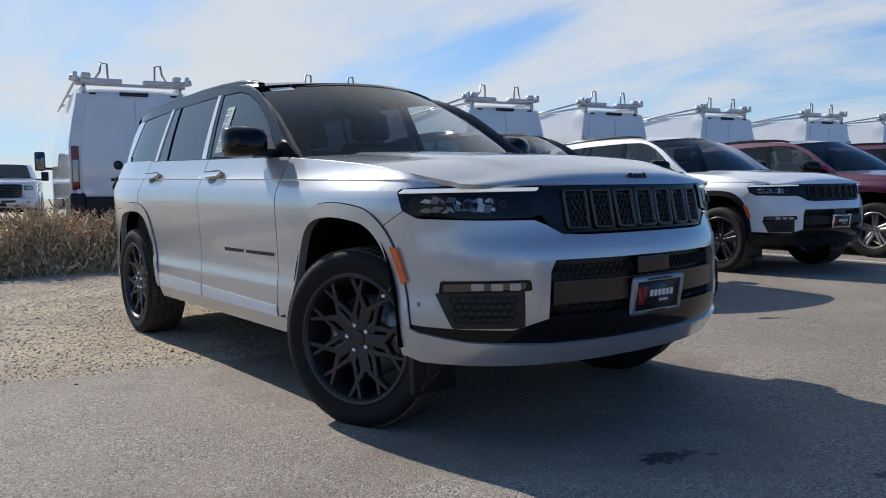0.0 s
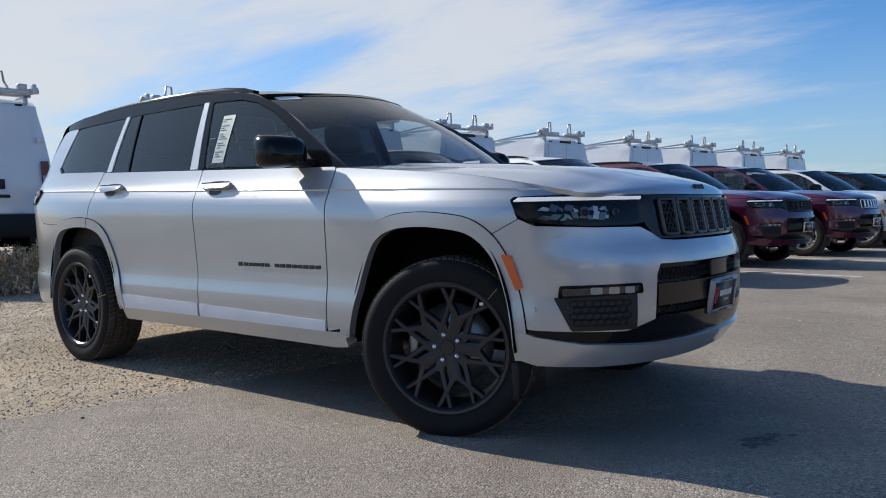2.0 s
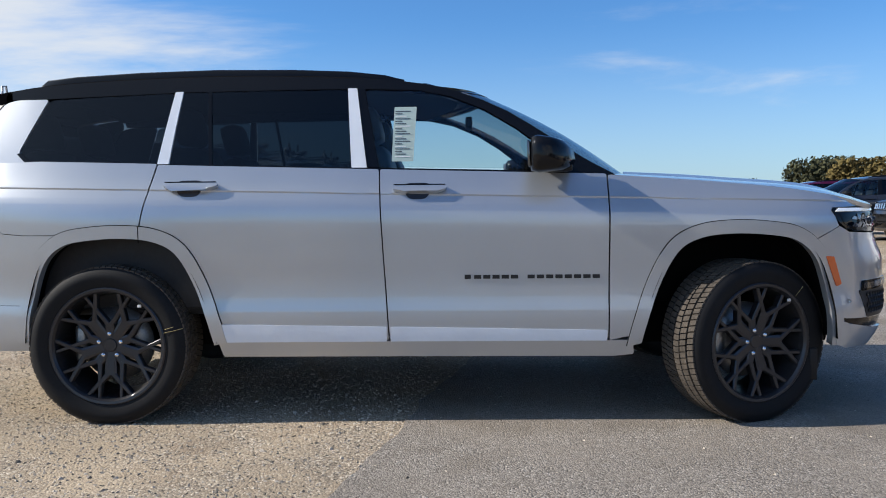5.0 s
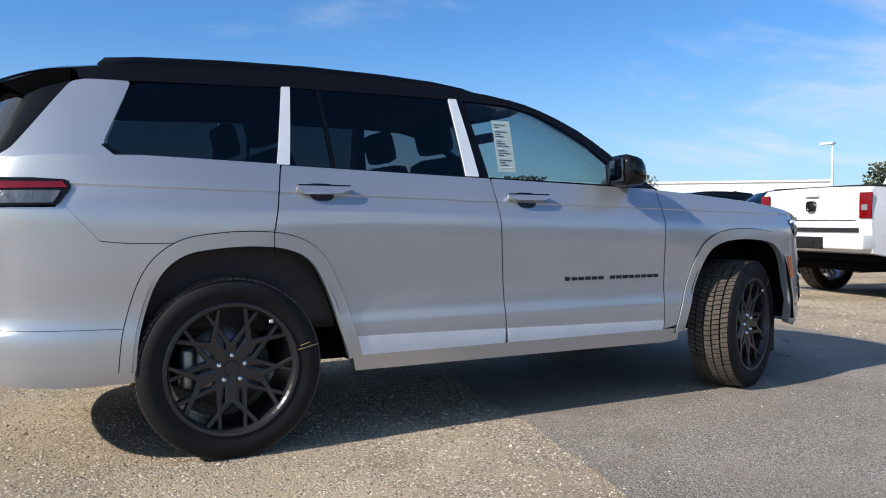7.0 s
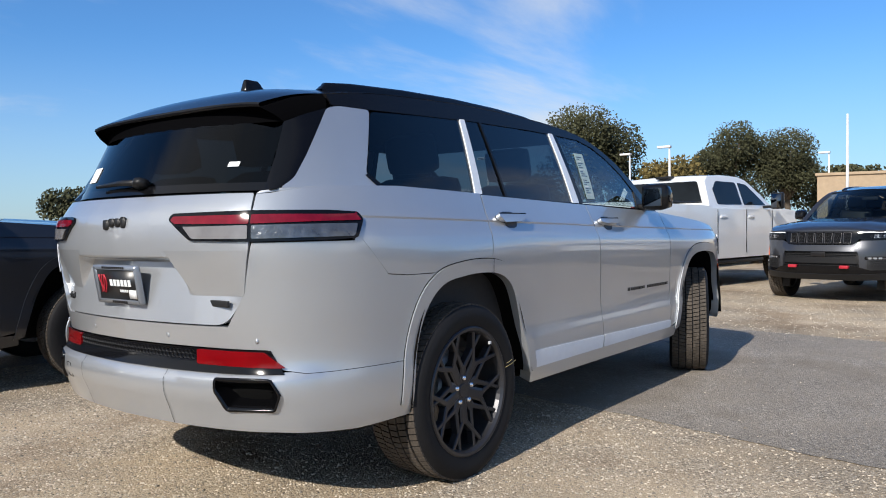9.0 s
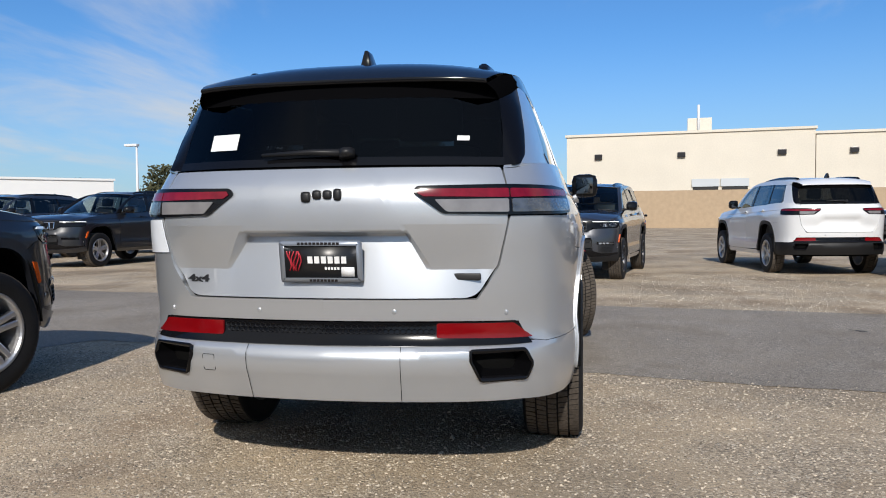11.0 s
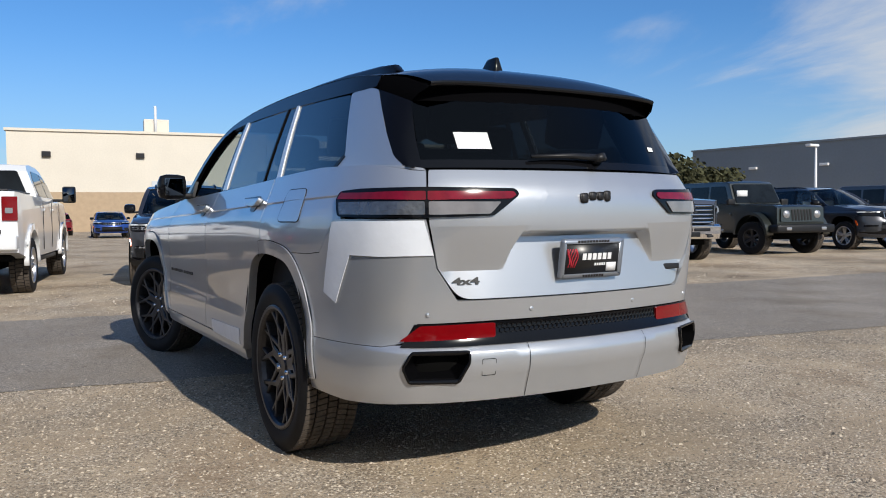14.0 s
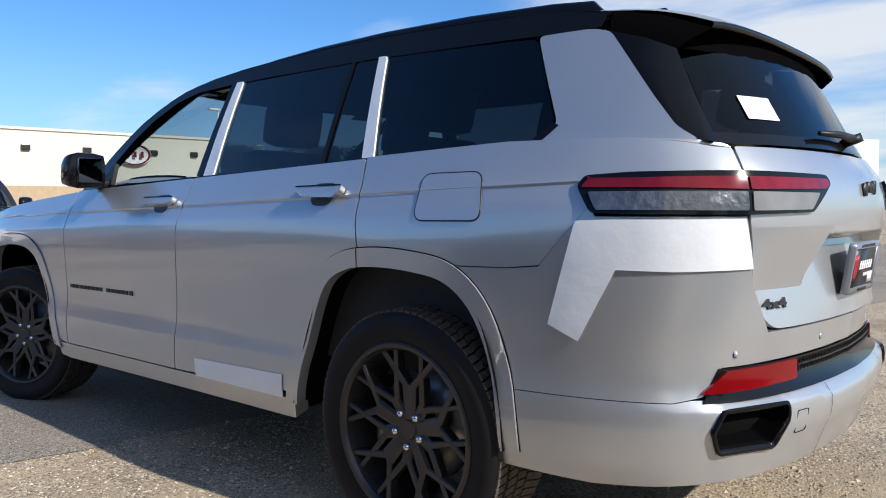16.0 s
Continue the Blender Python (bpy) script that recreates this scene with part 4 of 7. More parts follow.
    lathe(bd, [(0.001, -0.02), (0.05, -0.018), (0.075, 0), (0.075, 0.02)], n=20)
    b = part("door_badge", bd, BRONZE, root)
    b.matrix_basis = pose(-3.01, 0.30, 1.28, 0, 0, -90)
    part("brake_lamp", boxes((-2.94, -2.86, -0.22, 0.22, 2.40, 2.46), bevel=0.012), INK, root)
    part("chassis", boxes((-2.7, 2.7, -0.75, 0.75, 0.28, 0.45)), UNDER, root)
    mirror_pair(root, 2.0, 0.95, 1.35, (0.14, 0.20, 0.40), PLASTIC, 0.18)
    # rack
    rack = new("ladder_rack")
    rack.parent = root
    for s in (-1, 1):
        part("rack_rail", tube(bmesh.new(), [(-2.85, s * 0.74, 2.56), (1.0, s * 0.74, 2.56)], 0.025, 6), RACK, rack)
        for x in (-2.8, -1.0, 0.8):
            part("rack_foot", boxes((x - 0.05, x + 0.05, s * 0.74 - 0.03, s * 0.74 + 0.03, 2.46, 2.58), bevel=0.01), RACK, rack)
    for x in (-2.7, -0.9, 0.7):
        part("crossbar", boxes((x - 0.04, x + 0.04, -0.85, 0.85, 2.57, 2.62), bevel=0.012), RACK, rack)
    for s in (-1, 1):
        part("drop_arm", boxes((-2.85, -2.70, min(s * 0.16, s * 0.80), max(s * 0.16, s * 0.80), 2.60, 2.68), bevel=0.02), RACK, rack)
        part("roller", tube(bmesh.new(), [(-2.78, s * 0.74, 2.64), (-2.78, s * 0.94, 2.68)], 0.05, 8), RACK, rack)
        part("arm_bracket", boxes((-2.88, -2.74, s * 0.70 - 0.07, s * 0.70 + 0.07, 2.66, 2.76), bevel=0.03), RACK, rack)
        part("ladder_stop", tube(bmesh.new(), [(-2.72, s * 0.36, 2.66), (-2.72, s * 0.37, 2.93), (-2.72, s * 0.46, 2.94), (-2.72, s * 0.48, 2.80), (-2.66, s * 0.56, 2.68)], 0.018, 6), STEEL, rack)
        part("clamp_bar", tube(bmesh.new(), [(-2.80, s * 0.84, 2.66), (0.4, s * 0.93, 2.46)], 0.022, 6), RACK, rack)
        part("clamp_hook", boxes((-2.9, -2.78, s * 0.86 - 0.03, s * 0.86 + 0.03, 2.62, 2.76), bevel=0.01), RACK, rack)
    for x in (2.1, -1.95):
        for y in (-0.90, 0.90):
            wheel(root, x, y, 0.35, 0.205, 0.22, 9, STEEL, 0, 0)
    return root


# ---- the large SUV ----
FX, RX = 1.5455, -1.5455
PLAN = np.array(spline([(2.455, 0), (2.44, 0.25), (2.395, 0.45), (2.325, 0.62), (2.21, 0.77), (2.06, 0.885), (1.90, 0.935), (1.6, 0.955), (1.0, 0.95), (0, 0.945), (-1.0, 0.95),
                        (-1.6, 0.955), (-1.95, 0.94), (-2.2, 0.905), (-2.40, 0.83), (-2.53, 0.70), (-2.605, 0.5), (-2.645, 0.25), (-2.66, 0)], 16))
PLAN_S = np.concatenate([[0], np.cumsum(np.linalg.norm(np.diff(PLAN, axis=0), axis=1))])
S_END = float(PLAN_S[-1])
TAN = np.gradient(PLAN, axis=0)
TAN /= np.linalg.norm(TAN, axis=1)[:, None]
SIDE_IN = curve_fn([(0.20, 0.09), (0.28, 0.055), (0.36, 0.026), (0.42, 0.013), (0.50, 0.009), (0.545, 0.010), (0.565, 0.0125), (0.615, 0.0185), (0.70, 0.0200), (0.85, 0.014), (0.98, 0.010), (1.05, 0.020), (1.095, 0.034), (1.115, 0.050), (1.17, 0.077), (1.235, 0.104), (1.30, 0.130)])
FRONT_IN = curve_fn([(0.22, 0.20), (0.29, 0.125), (0.34, 0.085), (0.42, 0.03), (0.50, 0.006), (0.60, 0.0), (0.74, 0.004), (0.80, 0.022), (0.84, 0.045), (0.90, 0.062), (1.0, 0.082), (1.04, 0.105), (1.08, 0.16), (1.2, 0.35)])
REAR_IN = curve_fn([(0.25, 0.12), (0.33, 0.075), (0.38, 0.050), (0.45, 0.024), (0.495, 0.005), (0.515, 0.001), (0.57, 0.006), (0.60, 0.050), (0.66, 0.056), (0.70, 0.050), (0.78, 0.034), (0.90, 0.018), (1.0, 0.004), (1.08, 0.0), (1.15, 0.006), (1.20, 0.03), (1.26, 0.075), (1.3, 0.12)])


def shell(q, z, recess=False):
    """The car's skin below the windows: q runs round it from the middle of the nose, negative on the left side."""
    s = min(abs(q), S_END)
    x, y = float(np.interp(s, PLAN_S, PLAN[:, 0])), float(np.interp(s, PLAN_S, PLAN[:, 1]))
    tx, ty = float(np.interp(s, PLAN_S, TAN[:, 0])), float(np.interp(s, PLAN_S, TAN[:, 1]))
    nx, ny = ty, -tx
    k = math.hypot(nx, ny)
    nx, ny = nx / k, ny / k
    ze = z + 0.025 * x * smooth01((z - 0.75) / 0.3)
    d = max(nx, 0) ** 2 * FRONT_IN(z) + ny * ny * SIDE_IN(ze) + max(-nx, 0) ** 2 * REAR_IN(z)
    d -= ny * ny * 0.012 * (math.exp(-((x - FX) / 0.42) ** 2) + math.exp(-((x - RX) / 0.42) ** 2)) * smooth01((z - 0.55) / 0.3) * smooth01((1.12 - z) / 0.15)
    d += ny * ny * (0.009 * smooth01((ze - 1.03) / 0.068) if ze < 1.0985 else 0.009 * smooth01((1.1065 - ze) / 0.008))
    if recess:
        edge = 0.335 + 0.62 * (1.0 - z)
        inside = smooth01((edge - y) / 0.022)
        # the upper panel tucks in down to a crease; the lower one leans out again and runs up into the plate's recess
        base, fade = d, smooth01((0.69 - y) / 0.09)
        tuck = 0.030 * min(max((1.035 - z) / 0.168, 0), 1)
        low = 0.051 + 0.16 * (z - 0.867) - base
        d += fade * (low if z < 0.867 else tuck * (1 - inside) + max(low, 0) * inside * smooth01((1.012 - z) / 0.018))
    return Vector((x - nx * d, (y - ny * d) * (-1 if q > 0 else 1), z))


def at_x(x, front=True):
    """How far round the skin a place on the side lies."""
    return float(np.interp(-x, -PLAN[:, 0], PLAN_S))


def at_yf(y):
    i = int(np.argmax(PLAN[:, 0] < 1.6))
    return float(np.interp(y, PLAN[:i, 1], PLAN_S[:i]))


def at_yr(y):
    i = int(np.argmax(PLAN[:, 0] < -1.7))
    return float(np.interp(y, PLAN[i:, 1][::-1], PLAN_S[i:][::-1]))


GB = curve_fn([(-2.6, 0.60), (-2.45, 0.715), (-2.3, 0.775), (-2.1, 0.812), (-1.8, 0.834), (-1.0, 0.838), (0.0, 0.838), (0.6, 0.830), (1.0, 0.805)])


def up(z):
    return z + 0.055 * max(z - 1.26, 0)


def house(x, z, s=1):
    """The sides of the cabin above the belt; s: 1 left, -1 right."""
    y = GB(x) - 0.30 * (z - 1.23) - 0.16 * max(z - 1.23, 0) ** 2
    return Vector((x, s * y, up(z)))


def belt(x):
    return 1.207 - 0.03 * x


ROOF_Z = curve_fn([(0.45, 1.61), (0.28, 1.652), (0.0, 1.694), (-0.5, 1.722), (-1.0, 1.729), (-1.5, 1.722), (-2.0, 1.698), (-2.35, 1.662), (-2.6, 1.62)])
EDGE_Z = curve_fn([(0.98, 1.15), (0.92, 1.192), (0.82, 1.245), (0.71, 1.308), (0.52, 1.432), (0.35, 1.527), (0.12, 1.612), (-0.05, 1.645), (-0.28, 1.670), (-0.7, 1.688), (-1.2, 1.690), (-1.8, 1.666), (-2.1, 1.634), (-2.4, 1.59)])
FENDER_Z = curve_fn([(0.7, 1.20), (0.88, 1.190), (1.1, 1.174), (1.4, 1.150), (1.7, 1.120), (1.95, 1.080), (2.1, 1.048), (2.2, 1.031), (2.46, 1.021)])


def arch_line(grow, s=1, n=5):
    """The wheel opening about the axle as (dx, z), from its steep side to its long one; s: -1 mirrors it."""
    base = [(0.40, 0.24), (0.385, 0.40), (0.365, 0.57), (0.30, 0.77), (0.20, 0.868), (0.06, 0.898), (-0.10, 0.905), (-0.24, 0.888), (-0.345, 0.83), (-0.425, 0.69), (-0.495, 0.49), (-0.535, 0.33), (-0.55, 0.24)]
    line = spline(base, n)
    out = []
    for i, p in enumerate(line):
        a, b = line[max(i - 1, 0)], line[min(i + 1, len(line) - 1)]
        t = (b - a) / np.linalg.norm(b - a)
        m = np.array((t[1], -t[0]))
        out.append((s * (p[0] + m[0] * grow), p[1] + m[1] * grow))
    return out


def clipped_arch(grow, s, z0):
    return [p for p in arch_line(grow, s) if p[1] > z0]


def hexes(chart, u0, u1, v0, v1, cell, wall=0.2, depth=0.012, lift=0.0, inside=None):
    """A honeycomb of rings on a chart, every ring raised."""
    bm = bmesh.new()
    rows = int((v1 - v0) / (cell * 0.8))
    for r in range(rows + 1):
        v = v0 + cell * 0.4 + r * cell * 0.8
        u = u0 + cell * (0.5 if r % 2 else 1.0)
        while u < u1 - cell * 0.3:
            if v < v1 - cell * 0.2 and (inside is None or inside(u, v)):
                o, m, lo = [], [], []
                for k in range(6):
                    a = math.pi / 6 + k * math.pi / 3
                    du, dv = 0.56 * cell * math.cos(a) * 1.1, 0.46 * cell * math.sin(a)
                    p = chart(u + du, v + dv)
                    q = chart(u + du * (1 - wall), v + dv * (1 - wall))
                    n = Vector((chart(u, v) - CENTRE).x, (chart(u, v) - CENTRE).y, 0) if False else (chart(u, v) - CENTRE)
                    n.z = 0
                    n.normalize()
                    o.append(bm.verts.new(p + n * lift)), m.append(bm.verts.new(q + n * (lift - 0.002))), lo.append(bm.verts.new(q + n * (lift - depth)))
                for k in range(6):
                    j = (k + 1) % 6
                    bm.faces.new((o[k], o[j], m[j], m[k])), bm.faces.new((m[k], m[j], lo[j], lo[k]))
            u += cell
    return bm


CENTRE = Vector((0, 0, 0.7))


def ring(outer, chart, width, depth=0.012, lift=0.006, out=(0, 0, 0.7)):
    """A raised band that follows a closed outline."""
    n = len(outer)
    c = np.mean(np.array(outer), axis=0)
    bm = bmesh.new()
    inner = []
    for i, p in enumerate(outer):
        a, b = np.array(outer[i - 1]), np.array(outer[(i + 1) % n])
        t = (b - a) / max(np.linalg.norm(b - a), 1e-9)
        m = np.array((-t[1], t[0]))
        if m.dot(c - np.array(p)) < 0:
            m = -m
        inner.append(np.array(p) + m * width)
    nrm = []
    O = Vector(out)
    vo, vi, lo, li = [], [], [], []
    for p, q in zip(outer, inner):
        A, B = chart(*p), chart(*q)
        e = 0.004
        nv = (chart(p[0] + e, p[1]) - A).cross(chart(p[0], p[1] + e) - A).normalized()
        if nv.dot(A - O) < 0:
            nv = -nv
        vo.append(bm.verts.new(A + nv * lift)), vi.append(bm.verts.new(B + nv * lift))
        lo.append(bm.verts.new(A + nv * (lift - depth))), li.append(bm.verts.new(B + nv * (lift - depth)))
    for i in range(n):
        j = (i + 1) % n
        bm.faces.new((vo[i], vo[j], vi[j], vi[i])), bm.faces.new((lo[i], lo[j], vo[j], vo[i])), bm.faces.new((vi[i], vi[j], li[j], li[i]))
    bmesh.ops.recalc_face_normals(bm, faces=bm.faces[:])
    return bm


def loft(lines, inner=(0, 0, 0.7)):
    """A sheet through lines of equally many points."""
    bm = bmesh.new()
    rows = [[bm.verts.new(p) for p in l] for l in lines]
    for a, b in zip(rows, rows[1:]):
        for i in range(len(a) - 1):
            bm.faces.new((a[i], a[i + 1], b[i + 1], b[i]))
    bm.normal_update()
    O = Vector(inner)
    if sum(f.normal.dot(f.calc_center_median() - O) for f in bm.faces) < 0:
        bmesh.ops.reverse_faces(bm, faces=bm.faces[:])
    return bm


def plate(parent, name, at, label, mat_frame, sticker=True):
    """A dealer's plate in its frame, facing +x, about 0.31 by 0.155 m."""
    p = new(name)
    p.parent = parent
    p.matrix_basis = at
    tagged(p, label=label)
    part("plate_frame", ring(fillet([(-0.157, -0.078), (0.157, -0.078), (0.157, 0.078), (-0.157, 0.078)], 0.012, 3), lambda u, v: Vector((0.0, u, v)), 0.017, 0.02, 0.01, out=(-1, 0, 0)), mat_frame, p)
    part("plate_insert", boxes((-0.008, 0.004, -0.145, 0.145, -0.066, 0.066)), PLATEBLACK, p)
    bm = bmesh.new()
    for k in range(6):
        tube(bm, [(0.0055, -0.122 + 0.008 * math.sin(t * 5 + k) + 0.008 * k, -0.035 + 0.075 * t) for t in (0, 0.25, 0.5, 0.75, 1)], 0.0026, 4)
    part("red_emblem", bm, LOGORED, p)
    lettering(p, "name_letters", PAPER, 6, (0.0045, -0.050, -0.006), (0.019, 0.026), 0.007, (0, 1, 0), (0, 0, 1), 0.002)
    lettering(p, "small_letters", PAPER, 5, (0.0045, 0.015, -0.030), (0.008, 0.010), 0.004, (0, 1, 0), (0, 0, 1), 0.002)
    lettering(p, "frame_letters_top", BRONZE, 11, (0.0105, -0.085, 0.065), (0.011, 0.009), 0.004, (0, 1, 0), (0, 0, 1), 0.001)
    lettering(p, "frame_letters_bottom", BRONZE, 8, (0.0105, -0.045, -0.074), (0.010, 0.009), 0.004, (0, 1, 0), (0, 0, 1), 0.001)
    if sticker:
        part("white_sticker", boxes((0.003, 0.0065, 0.078, 0.128, -0.055, -0.020)), PAPER, p)
    return p


def seat(parent, x, y, width=0.52):
    s = new("seat")
    s.parent = parent
    part("cushion", boxes((x - 0.25, x + 0.28, y - width / 2, y + width / 2, 0.66, 0.82), bevel=0.06), SEAT, s)
    bm = boxes((-0.09, 0.07, -width / 2 + 0.01, width / 2 - 0.01, 0.0, 0.62), bevel=0.07)
    bmesh.ops.transform(bm, matrix=pose(x - 0.26, y, 0.76, 0, -14, 0), verts=bm.verts)
    part("backrest", bm, SEAT, s)
    bm = boxes((-0.06, 0.06, -0.14, 0.14, 0.64, 0.84), bevel=0.05)
    bmesh.ops.transform(bm, matrix=pose(x - 0.26, y, 0.76, 0, -14, 0), verts=bm.verts)
    part("headrest", bm, SEAT, s)


def suv(body, roof, label, hero=False, wheels=(0.392, 0.277, 0.275, "mesh"), alloy=None, grille=None, steer=0.0, film=False, trim=None, fix=1.0, lite=False, plated=True):
    """A three-row SUV, 5.1 m long, nose at +x, standing on z = 0. trim: wheel arches of another colour."""
    trim = trim or body
    grille = grille or GUNMETAL
    root = empty("suv_car", label, "car", "" if hero else "parked SUVs")
    fine = 0.03 if hero else 0.07
    skip = {"handle_strip", "handle_cup", "badge_letter", "lamp_optic", "fog_lens", "sill_film", "window_divider", "mirror_sail", "red_corner_lens", "indicator_lamp"} if lite else set()

    def sheet(name, outline, chart, mats, parent=root, label="", **kw):
        if name in skip:
            return None
        kw.setdefault("step", fine)
        kw.setdefault("out", (0, 0, 0.7))
        return part(name, panel(outline, chart, **kw), mats, parent, label)

    def rnd(outline, r=0.015):
        return fillet(outline, r, 4)

    # sides
    for s in (-1, 1):
        side = lambda q, z, s=s: shell(-s * q, z)
        X = lambda pts: [(at_x(p[0]), *p[1:]) for p in pts]
        gp = 0.0012
        crease = [((at_x(0.0), c), (-0.025, 1.0)) for c in (1.0984, 1.1066)]
        cut = [((at_x(0.0), c), (-0.025, 1.0)) for c in (1.03, 1.06, 1.08)] + [((0, c), (0, 1)) for c in (0.50, 0.558, 0.575, 0.595, 0.615)]
        low_crease = crease + [((at_x(0.0), 0.545), (0.0, 1.0))]
        fd = sheet("front_door", rnd(X([(0.868, 0.405), (0.872, belt(0.87) + 0.015), (-0.222, belt(-0.22) + 0.015), (-0.20, 0.8), (-0.176, 0.405)]), 0.012), side, body, gap=gp, cuts=cut, creases=low_crease)
        arc = [(RX + dx, z) for dx, z in clipped_arch(0.03, -1, 0.405)]
        arc = [p for p in arc if p[0] > RX + 0.16]
        rd = sheet("rear_door", rnd(X([(-0.180, 0.405), (-0.204, 0.8), (-0.226, belt(-0.226) + 0.015), (-1.305, belt(-1.305) + 0.015), (-1.338, 1.10), (-1.362, 0.98), (-1.372, 0.93)] + [p for p in arc if p[0] > -1.352]), 0.008), side, body, gap=gp, cuts=cut, creases=low_crease)
        farc = [(FX + dx, z) for dx, z in clipped_arch(0.03, 1, 0.40)]
        farc_bk = [p for p in farc]
        fender = X([(0.873, 0.40), (0.877, FENDER_Z(0.88))] + [(x, FENDER_Z(x)) for x in (1.0, 1.15, 1.3, 1.45, 1.6, 1.75, 1.9, 2.0, 2.1)] + [(2.16, 1.030), (2.05, 1.026), (1.925, 1.022, 0.01), (1.945, 0.955), (1.955, 0.935), (1.815, 0.862)] + [p for p in farc_bk if p[0] < 1.80])
        sheet("front_fender", rnd(fender, 0.006), side, body, gap=0.001, cuts=cut[:3], creases=crease)
        rarc = [(RX + dx, z) for dx, z in clipped_arch(0.03, -1, 0.60)]
        quarter = X([(-1.376, 0.93), (-1.366, 0.98), (-1.342, 1.10), (-1.310, belt(-1.31) + 0.02), (-1.9, belt(-1.9) + 0.02), (-2.30, 1.275), (-2.46, 1.255), (-2.50, 1.246)]) + [(at_yr(0.693), 1.243), (at_yr(0.692), 1.19), (at_yr(0.690), 1.175)] + X([(-2.30, 1.175), (-2.165, 1.172), (-2.17, 1.13), (-2.199, 1.098), (-2.054, 0.933), (-1.95, 0.923), (-1.768, 0.9225)]) + X([p for p in rarc if p[0] > -1.760 and p[0] < RX + 0.16])
        sheet("rear_quarter_panel", rnd(quarter, 0.006), side, body, gap=0.0012, cuts=cut[:3], creases=crease)
        rock = X([(-0.985, 0.325), (-1.005, 0.40), (0.985, 0.40), (0.992, 0.33), (0.9, 0.320)])
        sheet("rocker_panel", rnd(rock, 0.01), side, body, depth=0.06)
        # arch trims
        for name, cx, m in (("front_arch_trim", FX, 1), ("rear_arch_trim", RX, -1)):
            z0 = 0.36 if cx > 0 else 0.38
            inn, outl = clipped_arch(0.0, m, z0), clipped_arch(0.062, m, z0)
            band = X([(cx + dx, z) for dx, z in inn] + [(cx + dx, z) for dx, z in outl[::-1]])
            sheet(name, band, side, trim, depth=0.04, lift=0.009, step=0.05)
            if hero:
                line = X([(cx + dx, z) for dx, z in clipped_arch(0.060, m, z0)] + [(cx + dx, z) for dx, z in clipped_arch(0.0655, m, z0)[::-1]])
                sheet("trim_gap", line, side, UNDER, depth=0.0, lift=0.002, step=0.05)
            if hero and cx < 0:
                sheet("trim_seam", X([(-1.372, 0.885), (-1.368, 0.885), (-1.368, 0.962), (-1.372, 0.962)]), side, UNDER, lift=0.0102, depth=0.0, step=0.05)
            lin = clipped_arch(0.015, m, 0.37)
            part("wheel_well", loft([[Vector((cx + dx, s * yy, z)) for dx, z in lin] for yy in (0.945, 0.80, 0.66)], inner=(cx, s * 0.8, 3)), UNDER, root)
        # sill film, shut lines show as the gaps between the panels
        if film:
            if s < 0:
                runs = ((-1.005, -0.19), (-0.172, 0.862))
            else:
                runs = ((-0.94, -0.35),)
            for a, b in runs:
                sheet("sill_film", rnd(X([(a, 0.400), (b, 0.400), (b, 0.468 - 0.02 * b), (a, 0.468 - 0.02 * a)]), 0.006), side, FILM, lift=0.006, depth=0.004, label="wrinkled white protective film on the sill")
        # handles
        for x in (-1.0, 0.10):
            h = sheet("door_handle", rnd(X([(x - 0.255, 1.118 - 0.02 * x), (x - 0.21, 1.108 - 0.02 * x), (x - 0.04, 1.108 - 0.02 * x), (x + 0.002, 1.124 - 0.02 * x), (x + 0.002, 1.142 - 0.02 * x), (x - 0.255, 1.142 - 0.02 * x)]), 0.012), side, body, lift=0.026, depth=0.022, step=0.012)
            sheet("handle_strip", rnd(X([(x - 0.25, 1.1385 - 0.02 * x), (x - 0.003, 1.1385 - 0.02 * x), (x - 0.003, 1.143 - 0.02 * x), (x - 0.25, 1.143 - 0.02 * x)]), 0.001), side, GLOSSBLACK, h, lift=0.0275, depth=0.004, step=0.02)
            # the hero's cup is body silver; gunmetal stands in for the shade inside
            sheet("handle_cup", rnd(X([(x - 0.19, 1.082 - 0.02 * x), (x - 0.085, 1.082 - 0.02 * x), (x - 0.07, 1.160 - 0.02 * x), (x - 0.205, 1.160 - 0.02 * x)]), 0.04), side, GUNMETAL if hero else body, h, lift=0.003, depth=0.004, step=0.02)
        # badge on the front door
        bx0 = 0.185
        if hero:
            xs = [bx0 + 0.045 + 0.044 * k + (0.035 if k > 4 else 0) for k in range(13)]
            for k, x in enumerate(xs):
                sheet("badge_letter", X([(x, 0.698), (x + 0.034, 0.698), (x + 0.034, 0.716), (x, 0.716)]), side, INK, fd, lift=0.004, depth=0.005, step=0.05)
            sheet("badge_flag", X([(bx0, 0.697), (bx0 + 0.03, 0.697), (bx0 + 0.03, 0.718), (bx0, 0.718)]), side, INK, fd, lift=0.004, depth=0.005, step=0.05)
        sheet("side_marker", rnd(X([(1.885, 0.795), (1.925, 0.792), (1.972, 0.660), (1.945, 0.648)]), 0.008), side, AMBER, lift=0.014, depth=0.014, step=0.02, label="amber side marker lamp")
        # cabin sides
        H = lambda x, z, s=s: house(x, z, s)
        glassm = TINT
        gl = dict(depth=0.004, step=0.12, lift=-0.004, out=(-0.8, 0, 1.3))
        if not (hero and s > 0):
            sheet("front_window", rnd([(-0.225, belt(0) + 0.035), (0.665, belt(0.7) + 0.035), (0.56, 1.330), (0.44, 1.418), (0.29, 1.505), (0.12, 1.572), (-0.04, 1.604), (-0.302, 1.612)], 0.02), H, CLEAR, **gl)
